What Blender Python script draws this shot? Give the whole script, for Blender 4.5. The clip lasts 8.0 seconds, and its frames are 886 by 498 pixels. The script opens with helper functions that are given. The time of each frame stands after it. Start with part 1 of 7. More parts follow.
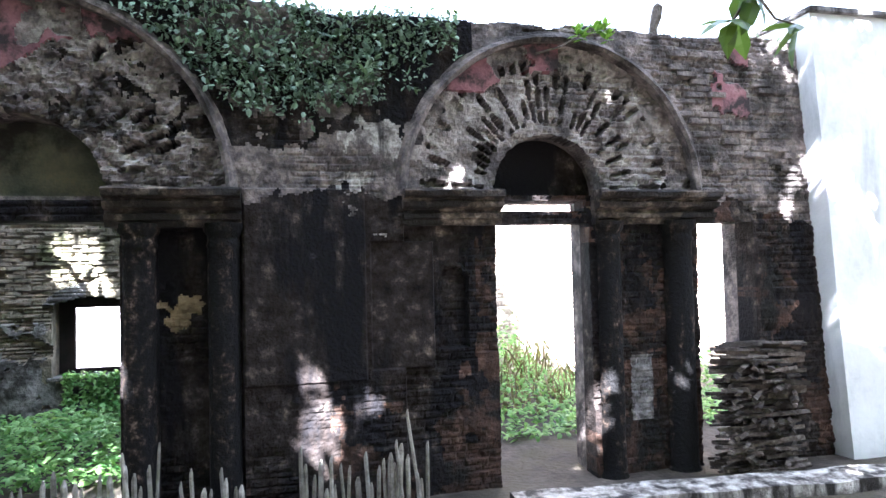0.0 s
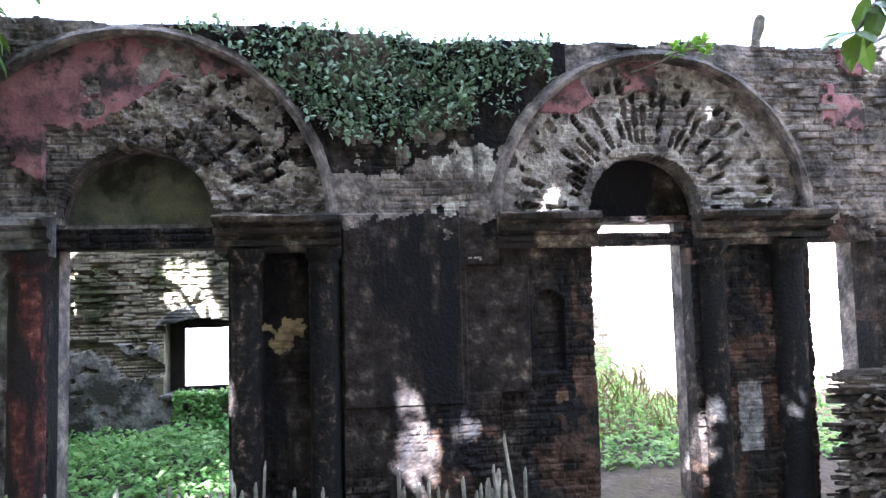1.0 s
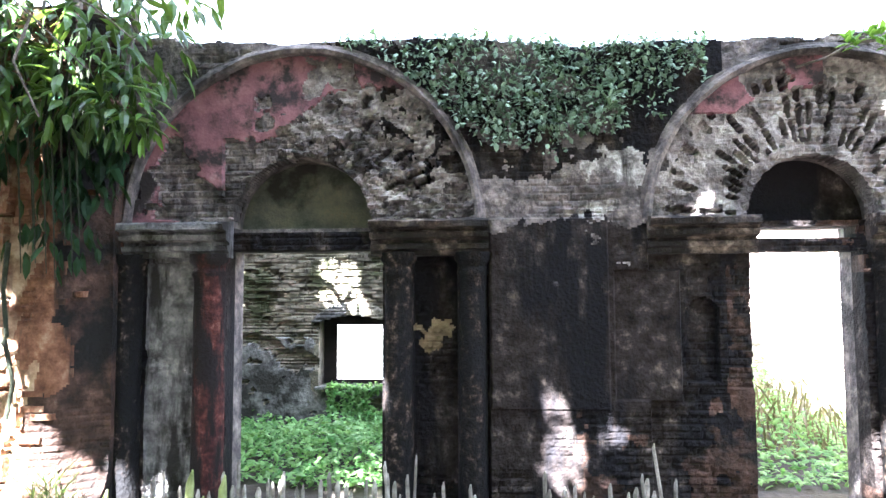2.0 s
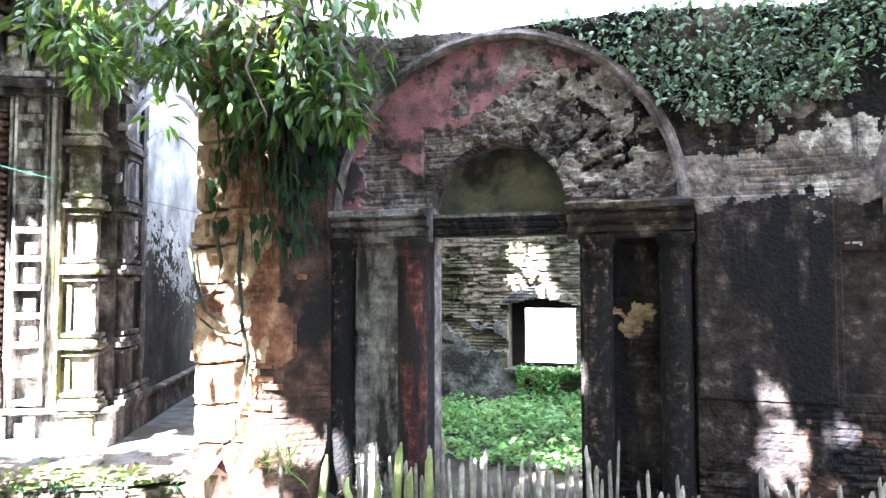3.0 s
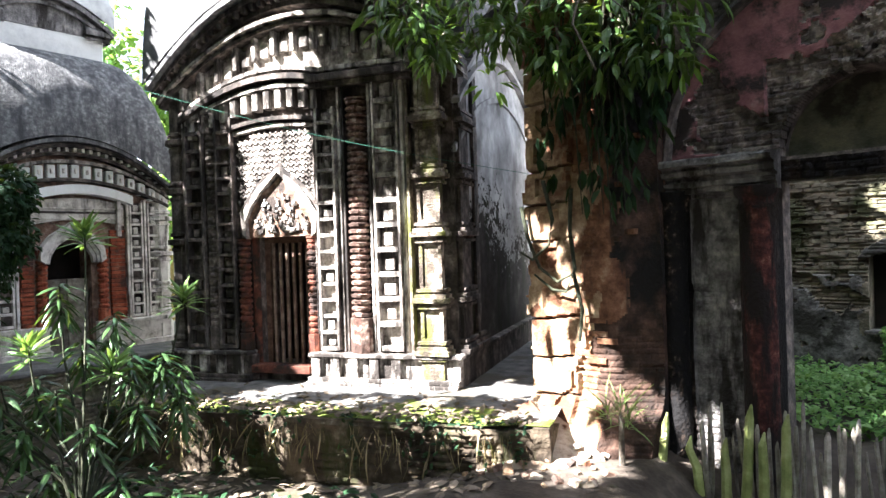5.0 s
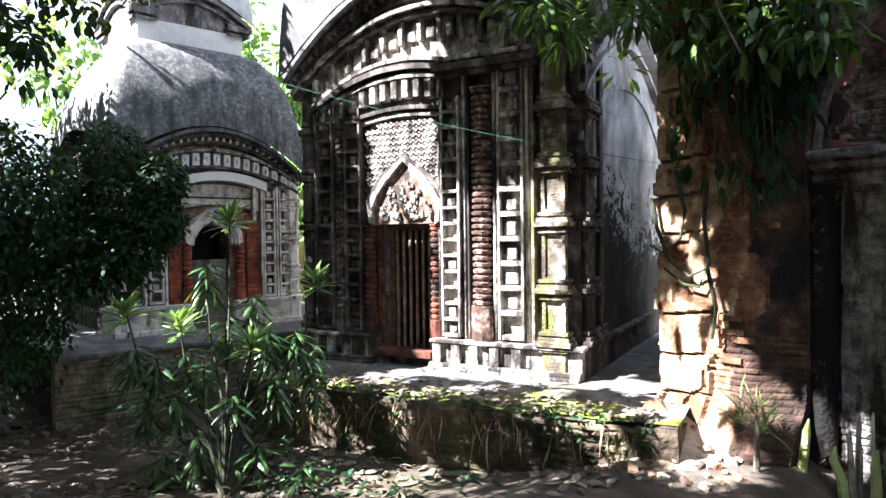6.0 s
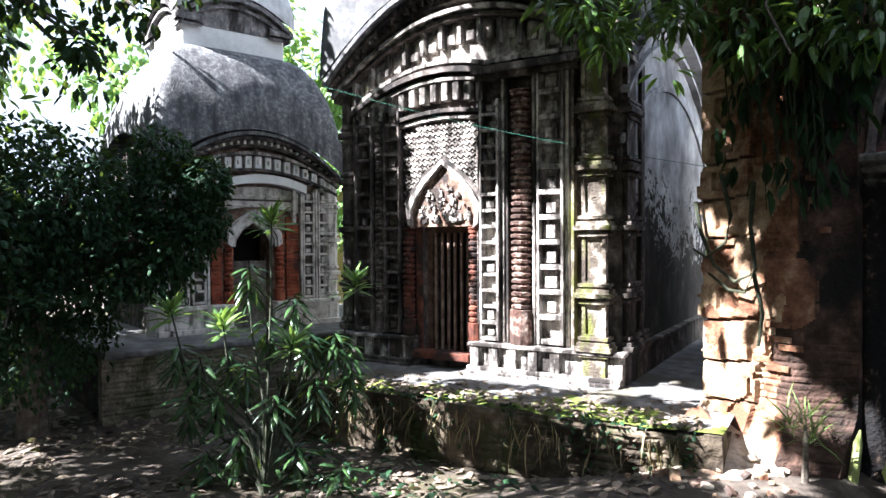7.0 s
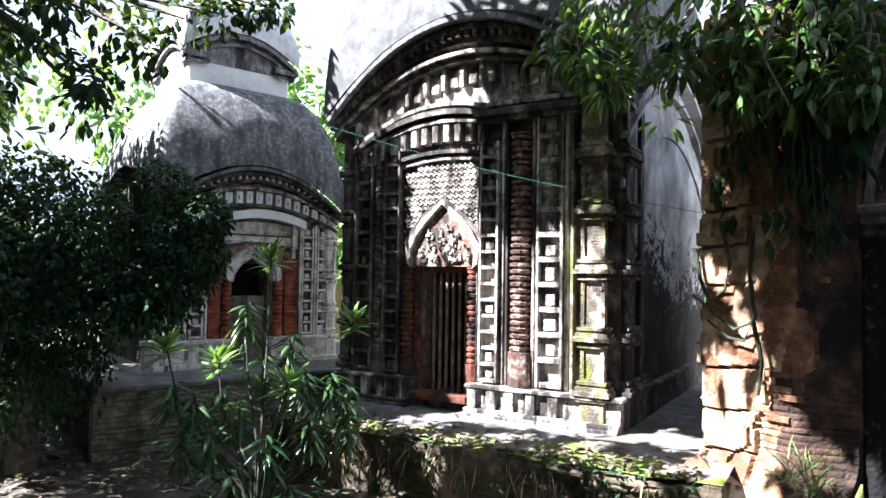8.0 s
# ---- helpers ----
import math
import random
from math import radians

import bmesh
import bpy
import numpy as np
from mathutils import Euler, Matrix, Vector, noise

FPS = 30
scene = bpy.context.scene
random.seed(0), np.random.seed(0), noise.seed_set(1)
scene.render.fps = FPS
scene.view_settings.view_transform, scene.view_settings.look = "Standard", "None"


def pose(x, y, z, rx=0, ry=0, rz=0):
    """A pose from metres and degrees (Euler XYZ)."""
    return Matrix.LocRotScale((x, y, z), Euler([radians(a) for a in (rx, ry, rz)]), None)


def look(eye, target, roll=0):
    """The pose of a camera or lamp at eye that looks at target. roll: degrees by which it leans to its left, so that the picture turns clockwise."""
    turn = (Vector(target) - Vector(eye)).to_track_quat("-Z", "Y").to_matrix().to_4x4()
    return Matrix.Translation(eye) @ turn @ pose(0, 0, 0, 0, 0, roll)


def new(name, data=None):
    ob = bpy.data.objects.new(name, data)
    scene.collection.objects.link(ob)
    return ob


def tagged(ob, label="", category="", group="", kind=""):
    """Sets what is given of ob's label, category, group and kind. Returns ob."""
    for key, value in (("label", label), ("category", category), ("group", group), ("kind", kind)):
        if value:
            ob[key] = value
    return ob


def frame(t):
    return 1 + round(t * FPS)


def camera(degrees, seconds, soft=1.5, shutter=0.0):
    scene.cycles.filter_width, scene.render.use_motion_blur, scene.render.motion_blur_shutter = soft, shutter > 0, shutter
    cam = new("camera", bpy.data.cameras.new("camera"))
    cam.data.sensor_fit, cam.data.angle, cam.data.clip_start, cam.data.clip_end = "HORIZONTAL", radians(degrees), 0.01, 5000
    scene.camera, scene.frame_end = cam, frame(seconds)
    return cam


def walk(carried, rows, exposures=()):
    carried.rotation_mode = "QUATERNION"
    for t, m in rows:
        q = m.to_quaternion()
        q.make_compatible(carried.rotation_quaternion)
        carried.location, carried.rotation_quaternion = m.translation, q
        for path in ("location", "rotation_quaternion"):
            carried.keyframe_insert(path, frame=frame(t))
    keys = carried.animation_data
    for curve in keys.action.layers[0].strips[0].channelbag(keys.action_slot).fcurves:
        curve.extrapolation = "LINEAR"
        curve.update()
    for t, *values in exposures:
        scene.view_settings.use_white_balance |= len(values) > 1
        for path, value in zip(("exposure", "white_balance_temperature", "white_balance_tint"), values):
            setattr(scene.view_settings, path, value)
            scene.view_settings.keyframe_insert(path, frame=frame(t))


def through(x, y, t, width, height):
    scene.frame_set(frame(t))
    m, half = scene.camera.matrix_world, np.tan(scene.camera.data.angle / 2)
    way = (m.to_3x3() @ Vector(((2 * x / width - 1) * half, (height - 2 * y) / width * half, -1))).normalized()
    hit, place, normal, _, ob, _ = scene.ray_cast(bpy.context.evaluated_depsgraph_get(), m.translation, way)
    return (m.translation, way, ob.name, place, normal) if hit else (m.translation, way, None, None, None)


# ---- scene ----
cam = camera(66.4, 8.0)
PATH = [
    (0, (0.068, -0.943, 1.857), (0.552, 0.996, 1.926), -1.4),
    (0.5, (0.011, -0.918, 1.893), (0.399, 1.042, 1.987), -1.4),
    (1, (-0.018, -0.93, 1.891), (0.22, 1.051, 2.024), -1.5),
    (1.2, (-0.041, -0.939, 1.901), (0.145, 1.047, 2.049), -1.4),
    (2.3, (-0.219, -1.053, 1.921), (-0.509, 0.922, 2.046), 0.3),
    (2.5, (-0.275, -1.06, 1.916), (-0.652, 0.901, 2.028), 0.6),
    (3, (-0.374, -1.08, 1.907), (-1.017, 0.811, 2.003), -0.1),
    (3.5, (-0.462, -1.121, 1.895), (-1.353, 0.668, 1.949), -2.1),
    (4, (-0.518, -1.156, 1.903), (-1.615, 0.517, 1.926), -2.1),
    (4.5, (-0.588, -1.191, 1.882), (-1.829, 0.377, 1.856), -1.8),
    (4.7, (-0.621, -1.192, 1.864), (-1.923, 0.327, 1.848), -2.0),
    (5.8, (-0.679, -1.275, 1.9), (-2.238, -0.023, 1.861), -0.7),
    (6, (-0.733, -1.306, 1.889), (-2.332, -0.106, 1.852), -0.7),
    (6.5, (-0.762, -1.337, 1.881), (-2.415, -0.211, 1.853), -0.3),
    (7, (-0.767, -1.34, 1.878), (-2.426, -0.223, 1.853), -0.3),
    (7.5, (-0.771, -1.341, 1.912), (-2.44, -0.238, 1.952), 0.1),
    (8, (-0.775, -1.35, 1.935), (-2.43, -0.23, 2.015), 0.9),
]
CURVE = [(0.0, 4.85, 5300, 14), (1.0, 5.05, 5250, 14), (2.5, 5.75, 5400, 13), (3.0, 5.75, 5450, 13), (3.5, 5.3, 5600, 12), (4.5, 4.2, 5900, 12), (6.0, 3.45, 5700, 13), (8.0, 3.2, 5500, 12)]
walk(cam, [(t, look(eye, target, roll)) for t, eye, target, roll in PATH], CURVE)

# ---------------------------------------------------------------- light
SUN_TO = Vector((-0.22, -0.70, 0.68)).normalized()
world = bpy.data.worlds.new("world")
scene.world = world
world.use_nodes = True
sky = world.node_tree.nodes.new("ShaderNodeTexSky")
sky.sky_type = "NISHITA"
sky.sun_disc = False
sky.sun_elevation = math.asin(SUN_TO.z)
sky.sun_rotation = math.atan2(SUN_TO.x, SUN_TO.y)
sky.dust_density = 4.0
sky.air_density = 1.2
back = world.node_tree.nodes["Background"]
back.inputs[1].default_value = 0.08
# bright tropical haze over the whole sky
haze = world.node_tree.nodes.new("ShaderNodeMix")
haze.data_type = "RGBA"
haze.inputs["Factor"].default_value = 0.92
haze.inputs["B"].default_value = (1.95, 2.05, 2.2, 1)
world.node_tree.links.new(sky.outputs[0], haze.inputs["A"])
world.node_tree.links.new(haze.outputs["Result"], back.inputs[0])
sun = new("sun", bpy.data.lights.new("sun", "SUN"))
sun.data.energy = 5.0
sun.data.angle = radians(0.4)
sun.data.color = (1.0, 0.93, 0.82)
sun.matrix_world = look(SUN_TO * 30, (0, 0, 0))


# ---------------------------------------------------------------- materials
def material(name, stops, scale=3.0, rough=0.9, bump=0.5, bump_scale=40.0, stain=None, stain_scale=1.2, stain_at=0.52,
             streak=False, tint=0.0, spec=0.3, metal=0.0, coat=0.0, soft_edge=0.1):
    """Two-scale procedural surface: stops is a list of (position, colour) along a noise, stain an overlaid second colour."""
    m = bpy.data.materials.new(name)
    m.use_nodes = True
    nt = m.node_tree
    L, N = nt.links.new, nt.nodes.new
    b = nt.nodes["Principled BSDF"]
    geo = N("ShaderNodeNewGeometry")
    pos = geo.outputs["Position"]
    n1 = N("ShaderNodeTexNoise")
    n1.inputs["Scale"].default_value = scale
    n1.inputs["Detail"].default_value = 9
    n1.inputs["Roughness"].default_value = 0.68
    L(pos, n1.inputs["Vector"])
    ramp = N("ShaderNodeValToRGB")
    while len(ramp.color_ramp.elements) < len(stops):
        ramp.color_ramp.elements.new(0.5)
    for e, (p, c) in zip(ramp.color_ramp.elements, stops):
        e.position = p
        e.color = (*c, 1)
    L(n1.outputs["Fac"], ramp.inputs["Fac"])
    col = ramp.outputs["Color"]
    if stain:
        n2 = N("ShaderNodeTexNoise")
        n2.inputs["Scale"].default_value = stain_scale
        n2.inputs["Detail"].default_value = 8
        n2.inputs["Roughness"].default_value = 0.62
        if streak:
            mp = N("ShaderNodeMapping")
            mp.inputs["Scale"].default_value = (2.2, 2.2, 0.45)
            L(pos, mp.inputs["Vector"])
            L(mp.outputs["Vector"], n2.inputs["Vector"])
        else:
            L(pos, n2.inputs["Vector"])
        r2 = N("ShaderNodeMapRange")
        r2.inputs["From Min"].default_value = stain_at - soft_edge / 2
        r2.inputs["From Max"].default_value = stain_at + soft_edge / 2
        L(n2.outputs["Fac"], r2.inputs["Value"])
        mix = N("ShaderNodeMix")
        mix.data_type = "RGBA"
        L(r2.outputs["Result"], mix.inputs["Factor"])
        L(col, mix.inputs["A"])
        mix.inputs["B"].default_value = (*stain, 1)
        col = mix.outputs["Result"]
    if tint:
        info = N("ShaderNodeObjectInfo")
        hsv = N("ShaderNodeHueSaturation")
        sm = N("ShaderNodeMapRange")
        sm.inputs["To Min"].default_value = 1 - tint
        sm.inputs["To Max"].default_value = 1 + tint
        geo_r = N("ShaderNodeMath")
        geo_r.operation = "ADD"
        L(info.outputs["Random"], geo_r.inputs[0])
        L(geo.outputs["Random Per Island"], geo_r.inputs[1])
        fr = N("ShaderNodeMath")
        fr.operation = "FRACT"
        L(geo_r.outputs[0], fr.inputs[0])
        L(fr.outputs[0], sm.inputs["Value"])
        L(sm.outputs["Result"], hsv.inputs["Value"])
        L(col, hsv.inputs["Color"])
        col = hsv.outputs["Color"]
    L(col, b.inputs["Base Color"])
    b.inputs["Roughness"].default_value = rough
    b.inputs["Specular IOR Level"].default_value = spec
    b.inputs["Metallic"].default_value = metal
    if bump:
        n3 = N("ShaderNodeTexNoise")
        n3.inputs["Scale"].default_value = bump_scale
        n3.inputs["Detail"].default_value = 6
        L(pos, n3.inputs["Vector"])
        bp = N("ShaderNodeBump")
        bp.inputs["Strength"].default_value = bump
        bp.inputs["Distance"].default_value = 0.02
        L(n3.outputs["Fac"], bp.inputs["Height"])
        L(bp.outputs["Normal"], b.inputs["Normal"])
    return m


def leaf_material(name, c1, c2, rough=0.4, through=0.35, spec=0.4):
    """Green leaf: colour by island, slightly glossy, letting some light through."""
    m = bpy.data.materials.new(name)
    m.use_nodes = True
    nt = m.node_tree
    L, N = nt.links.new, nt.nodes.new
    b = nt.nodes["Principled BSDF"]
    geo = N("ShaderNodeNewGeometry")
    ramp = N("ShaderNodeValToRGB")
    ramp.color_ramp.elements[0].color = (*c1, 1)
    ramp.color_ramp.elements[1].color = (*c2, 1)
    L(geo.outputs["Random Per Island"], ramp.inputs["Fac"])
    L(ramp.outputs["Color"], b.inputs["Base Color"])
    b.inputs["Roughness"].default_value = rough
    b.inputs["Specular IOR Level"].default_value = spec
    tr = N("ShaderNodeBsdfTranslucent")
    bright = N("ShaderNodeMix")
    bright.data_type = "RGBA"
    bright.inputs["Factor"].default_value = 0.5
    L(ramp.outputs["Color"], bright.inputs["A"])
    bright.inputs["B"].default_value = (0.30, 0.42, 0.04, 1)
    L(bright.outputs["Result"], tr.inputs["Color"])
    mx = N("ShaderNodeMixShader")
    mx.inputs["Fac"].default_value = through
    L(b.outputs[0], mx.inputs[1])
    L(tr.outputs[0], mx.inputs[2])
    L(mx.outputs[0], nt.nodes["Material Output"].inputs["Surface"])
    return m


M_SOOT = material("sooty_plaster", [(0.3, (0.007, 0.006, 0.006)), (0.46, (0.024, 0.018, 0.016)), (0.56, (0.036, 0.030, 0.028)), (0.64, (0.10, 0.078, 0.064)), (0.76, (0.27, 0.22, 0.18))],
                  scale=6.0, bump=1.0, bump_scale=28, stain=(0.012, 0.011, 0.0125), stain_scale=1.3, stain_at=0.5, streak=True, spec=0.1, rough=0.9)
M_SOOTCOL = material("sooty_column_plaster", [(0.3, (0.005, 0.0045, 0.0045)), (0.5, (0.014, 0.012, 0.0115)), (0.58, (0.045, 0.032, 0.025)), (0.68, (0.22, 0.16, 0.125))],
                     scale=13.0, bump=1.0, bump_scale=30, stain=(0.009, 0.0085, 0.009), stain_scale=2.2, stain_at=0.50, streak=True, spec=0.14, rough=0.8)
M_REDCOL = material("dark_red_limewash", [(0.3, (0.012, 0.006, 0.006)), (0.46, (0.045, 0.014, 0.013)), (0.58, (0.11, 0.034, 0.026)), (0.72, (0.30, 0.17, 0.13))],
                    scale=9.0, bump=0.8, bump_scale=30, stain=(0.014, 0.010, 0.010), stain_scale=3.0, stain_at=0.47, streak=True)
M_IMPOST = material("sooty_cornice_plaster", [(0.3, (0.014, 0.011, 0.010)), (0.46, (0.045, 0.033, 0.027)), (0.57, (0.15, 0.115, 0.09)), (0.70, (0.38, 0.31, 0.25))],
                    scale=7.0, bump=0.9, bump_scale=30, stain=(0.016, 0.013, 0.012), stain_scale=2.4, stain_at=0.50, spec=0.3, rough=0.8)
M_CLAY = material("ochre_mud_patch", [(0.3, (0.10, 0.07, 0.04)), (0.5, (0.26, 0.19, 0.11)), (0.7, (0.40, 0.31, 0.19))], scale=9.0, bump=1.0, bump_scale=30)
M_GREYP = material("grey_plaster", [(0.3, (0.05, 0.045, 0.045)), (0.48, (0.16, 0.15, 0.15)), (0.60, (0.27, 0.255, 0.25)), (0.72, (0.44, 0.39, 0.34))],
                   scale=8.0, bump=0.9, stain=(0.03, 0.026, 0.024), stain_scale=1.6, stain_at=0.55, streak=True)
M_PINK = material("pink_limewash", [(0.3, (0.066, 0.0352, 0.0396)), (0.45, (0.22, 0.099, 0.11)), (0.6, (0.308, 0.1485, 0.1595)), (0.75, (0.44, 0.297, 0.297))],
                  scale=3.5, bump=0.4, stain=(0.0385, 0.0308, 0.0308), stain_scale=3.2, stain_at=0.55)
M_RUBBLE = material("eroded_brick", [(0.3, (0.0338, 0.0299, 0.0299)), (0.47, (0.1235, 0.104, 0.0988)), (0.6, (0.25, 0.205, 0.185)), (0.75, (0.42, 0.36, 0.32))],
                    scale=7.0, bump=1.0, bump_scale=30, stain=(0.0325, 0.0273, 0.0247), stain_scale=1.4, stain_at=0.56)
M_REDBRICK = material("red_brick", [(0.3, (0.10, 0.035, 0.02)), (0.5, (0.26, 0.09, 0.05)), (0.65, (0.36, 0.17, 0.10)), (0.78, (0.48, 0.36, 0.26))],
                      scale=6.0, bump=0.9, bump_scale=35, stain=(0.04, 0.03, 0.025), stain_scale=2.0, stain_at=0.58, tint=0.3)
M_OLDTERRA = material("weathered_brown_brick", [(0.3, (0.06, 0.035, 0.026)), (0.47, (0.18, 0.105, 0.075)), (0.6, (0.33, 0.24, 0.19)), (0.75, (0.55, 0.49, 0.43))],
                      scale=7.0, bump=0.8, bump_scale=40, stain=(0.04, 0.03, 0.026), stain_scale=2.4, stain_at=0.57)
M_RUSTBRICK = material("worn_rusty_brick", [(0.3, (0.05, 0.022, 0.013)), (0.47, (0.15, 0.066, 0.036)), (0.6, (0.26, 0.135, 0.078)), (0.76, (0.42, 0.31, 0.21))],
                       scale=6.0, bump=0.8, bump_scale=35, stain=(0.035, 0.022, 0.016), stain_scale=2.0, stain_at=0.57, streak=True)
M_BROWN = material("sooty_brown_brick", [(0.3, (0.01496, 0.00952, 0.00748)), (0.5, (0.051, 0.02856, 0.0204)), (0.65, (0.1088, 0.0612, 0.0442)), (0.78, (0.2312, 0.17, 0.136))],
                   scale=5.0, bump=0.9, bump_scale=35, stain=(0.00952, 0.00816, 0.00748), stain_scale=1.8, stain_at=0.54)
M_TYMP = material("pitted_grey_brickwork", [(0.3, (0.0625, 0.05375, 0.05)), (0.46, (0.2125, 0.1812, 0.1688)), (0.6, (0.3875, 0.3438, 0.3125)), (0.75, (0.65, 0.5875, 0.5375))],
                  scale=6.0, bump=0.9, bump_scale=35, stain=(0.0625, 0.0525, 0.05), stain_scale=2.2, stain_at=0.58)
M_TANBRICK = material("tan_plastered_brick", [(0.3, (0.10, 0.055, 0.034)), (0.46, (0.25, 0.16, 0.10)), (0.58, (0.40, 0.285, 0.185)), (0.74, (0.57, 0.455, 0.335))],
                      scale=5.5, bump=0.9, bump_scale=25, stain=(0.13, 0.055, 0.03), stain_scale=2.2, stain_at=0.54)
M_OLDBRICK = material("mossy_old_brick", [(0.3, (0.07, 0.065, 0.05)), (0.48, (0.17, 0.15, 0.11)), (0.62, (0.30, 0.26, 0.19)), (0.78, (0.42, 0.36, 0.28))],
                      scale=5.0, bump=0.9, bump_scale=30, stain=(0.07, 0.075, 0.035), stain_scale=1.5, stain_at=0.57)
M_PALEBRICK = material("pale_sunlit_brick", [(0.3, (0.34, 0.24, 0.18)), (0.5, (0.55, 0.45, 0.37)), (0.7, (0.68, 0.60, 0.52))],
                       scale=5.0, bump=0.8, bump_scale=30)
M_MUD = material("grey_mud_plaster", [(0.3, (0.05, 0.048, 0.044)), (0.46, (0.14, 0.135, 0.125)), (0.58, (0.26, 0.25, 0.23)), (0.72, (0.42, 0.40, 0.36))],
                 scale=7.0, bump=0.9, bump_scale=26, stain=(0.045, 0.042, 0.034), stain_scale=2.4, stain_at=0.54)
M_GREENP = material("greenish_damp_plaster", [(0.3, (0.04, 0.04, 0.03)), (0.48, (0.10, 0.10, 0.075)), (0.62, (0.17, 0.15, 0.10)), (0.78, (0.25, 0.17, 0.09))],
                    scale=2.8, bump=0.5, stain=(0.025, 0.022, 0.018), stain_scale=1.8, stain_at=0.58)
M_WHITE = material("white_limewash", [(0.25, (0.50, 0.50, 0.50)), (0.45, (0.72, 0.72, 0.71)), (0.7, (0.82, 0.82, 0.81))],
                   scale=1.6, bump=0.25, bump_scale=18, stain=(0.42, 0.42, 0.42), stain_scale=1.1, stain_at=0.66, soft_edge=0.2, streak=True)
M_LIME = material("stained_lime_stucco", [(0.3, (0.05, 0.042, 0.037)), (0.43, (0.20, 0.175, 0.16)), (0.55, (0.48, 0.44, 0.40)), (0.72, (0.72, 0.68, 0.63))],
                  scale=7.0, bump=0.9, bump_scale=45, stain=(0.032, 0.027, 0.024), stain_scale=2.4, stain_at=0.53, streak=True, soft_edge=0.14)
M_LIMELT = material("pale_lime_stucco", [(0.3, (0.16, 0.14, 0.125)), (0.41, (0.46, 0.42, 0.385)), (0.53, (0.70, 0.66, 0.62)), (0.7, (0.82, 0.79, 0.75))],
                    scale=6.0, bump=0.7, bump_scale=45, stain=(0.07, 0.055, 0.048), stain_scale=2.6, stain_at=0.60, streak=True, soft_edge=0.12)
M_LIMEMOSS = material("mossy_lime_stucco", [(0.3, (0.03, 0.024, 0.019)), (0.47, (0.09, 0.072, 0.056)), (0.58, (0.34, 0.29, 0.235)), (0.74, (0.68, 0.63, 0.56))],
                      scale=5.0, bump=0.9, bump_scale=45, stain=(0.11, 0.12, 0.025), stain_scale=1.7, stain_at=0.56, streak=True, soft_edge=0.14)
# dark stucco: black stains, plus shade painted on unlit and recessed parts
M_LIMEDARK = material("stained_shaded_stucco", [(0.3, (0.018, 0.015, 0.014)), (0.46, (0.065, 0.054, 0.048)), (0.6, (0.18, 0.15, 0.135)), (0.75, (0.40, 0.35, 0.31))],
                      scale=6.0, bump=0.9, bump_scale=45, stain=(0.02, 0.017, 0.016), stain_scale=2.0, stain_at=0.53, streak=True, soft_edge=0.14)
M_TERRA = material("terracotta", [(0.3, (0.08, 0.02, 0.012)), (0.5, (0.30, 0.075, 0.038)), (0.65, (0.38, 0.13, 0.07)), (0.8, (0.46, 0.36, 0.29))],
                   scale=8.0, bump=0.8, bump_scale=45, stain=(0.06, 0.035, 0.03), stain_scale=3.0, stain_at=0.58, tint=0.25)
M_TERRADK = material("sooty_terracotta", [(0.3, (0.035, 0.013, 0.009)), (0.5, (0.12, 0.038, 0.024)), (0.65, (0.20, 0.075, 0.045)), (0.8, (0.40, 0.32, 0.26))],
                     scale=8.0, bump=0.8, bump_scale=45, stain=(0.03, 0.020, 0.017), stain_scale=3.0, stain_at=0.50, tint=0.25)
M_TERRALIME = material("limewashed_terracotta", [(0.3, (0.03, 0.016, 0.012)), (0.46, (0.09, 0.045, 0.034)), (0.57, (0.28, 0.20, 0.165)), (0.70, (0.66, 0.60, 0.53))],
                       scale=9.0, bump=0.8, bump_scale=45, stain=(0.05, 0.03, 0.024), stain_scale=3.0, stain_at=0.53)
M_SIDE = material("greyed_white_plaster", [(0.3, (0.14, 0.14, 0.14)), (0.45, (0.30, 0.30, 0.303)), (0.58, (0.42, 0.42, 0.42)), (0.72, (0.54, 0.54, 0.54))],
                  scale=1.6, bump=0.35, stain=(0.09, 0.085, 0.08), stain_scale=1.1, stain_at=0.56, soft_edge=0.3, spec=0.12)
# algae black with the lower wall's shade painted into it
M_ALGAESHADE = material("algae_shaded_plaster", [(0.3, (0.010, 0.009, 0.008)), (0.46, (0.022, 0.019, 0.017)), (0.6, (0.045, 0.040, 0.036)), (0.76, (0.13, 0.12, 0.11))],
                   scale=2.2, bump=0.4, stain=(0.018, 0.020, 0.012), stain_scale=1.4, stain_at=0.56, streak=True, spec=0.1)
M_DOME = material("weathered_grey_dome", [(0.3, (0.06, 0.06, 0.065)), (0.46, (0.12, 0.12, 0.125)), (0.56, (0.19, 0.19, 0.195)), (0.70, (0.38, 0.38, 0.38))],
                  scale=15.0, bump=0.5, bump_scale=40, stain=(0.055, 0.055, 0.06), stain_scale=2.6, stain_at=0.54, streak=True, soft_edge=0.2)
M_DOMEW = material("pale_dome_plaster", [(0.3, (0.22, 0.22, 0.22)), (0.46, (0.48, 0.48, 0.48)), (0.62, (0.66, 0.66, 0.65))],
                   scale=3.0, bump=0.4, stain=(0.16, 0.16, 0.165), stain_scale=1.2, stain_at=0.6, streak=True)
M_ROOF = material("smoky_roof_plaster", [(0.3, (0.05, 0.05, 0.053)), (0.46, (0.085, 0.085, 0.088)), (0.62, (0.15, 0.15, 0.15))],
                  scale=5.0, bump=0.4, stain=(0.055, 0.055, 0.058), stain_scale=1.3, stain_at=0.58, streak=True, soft_edge=0.2)
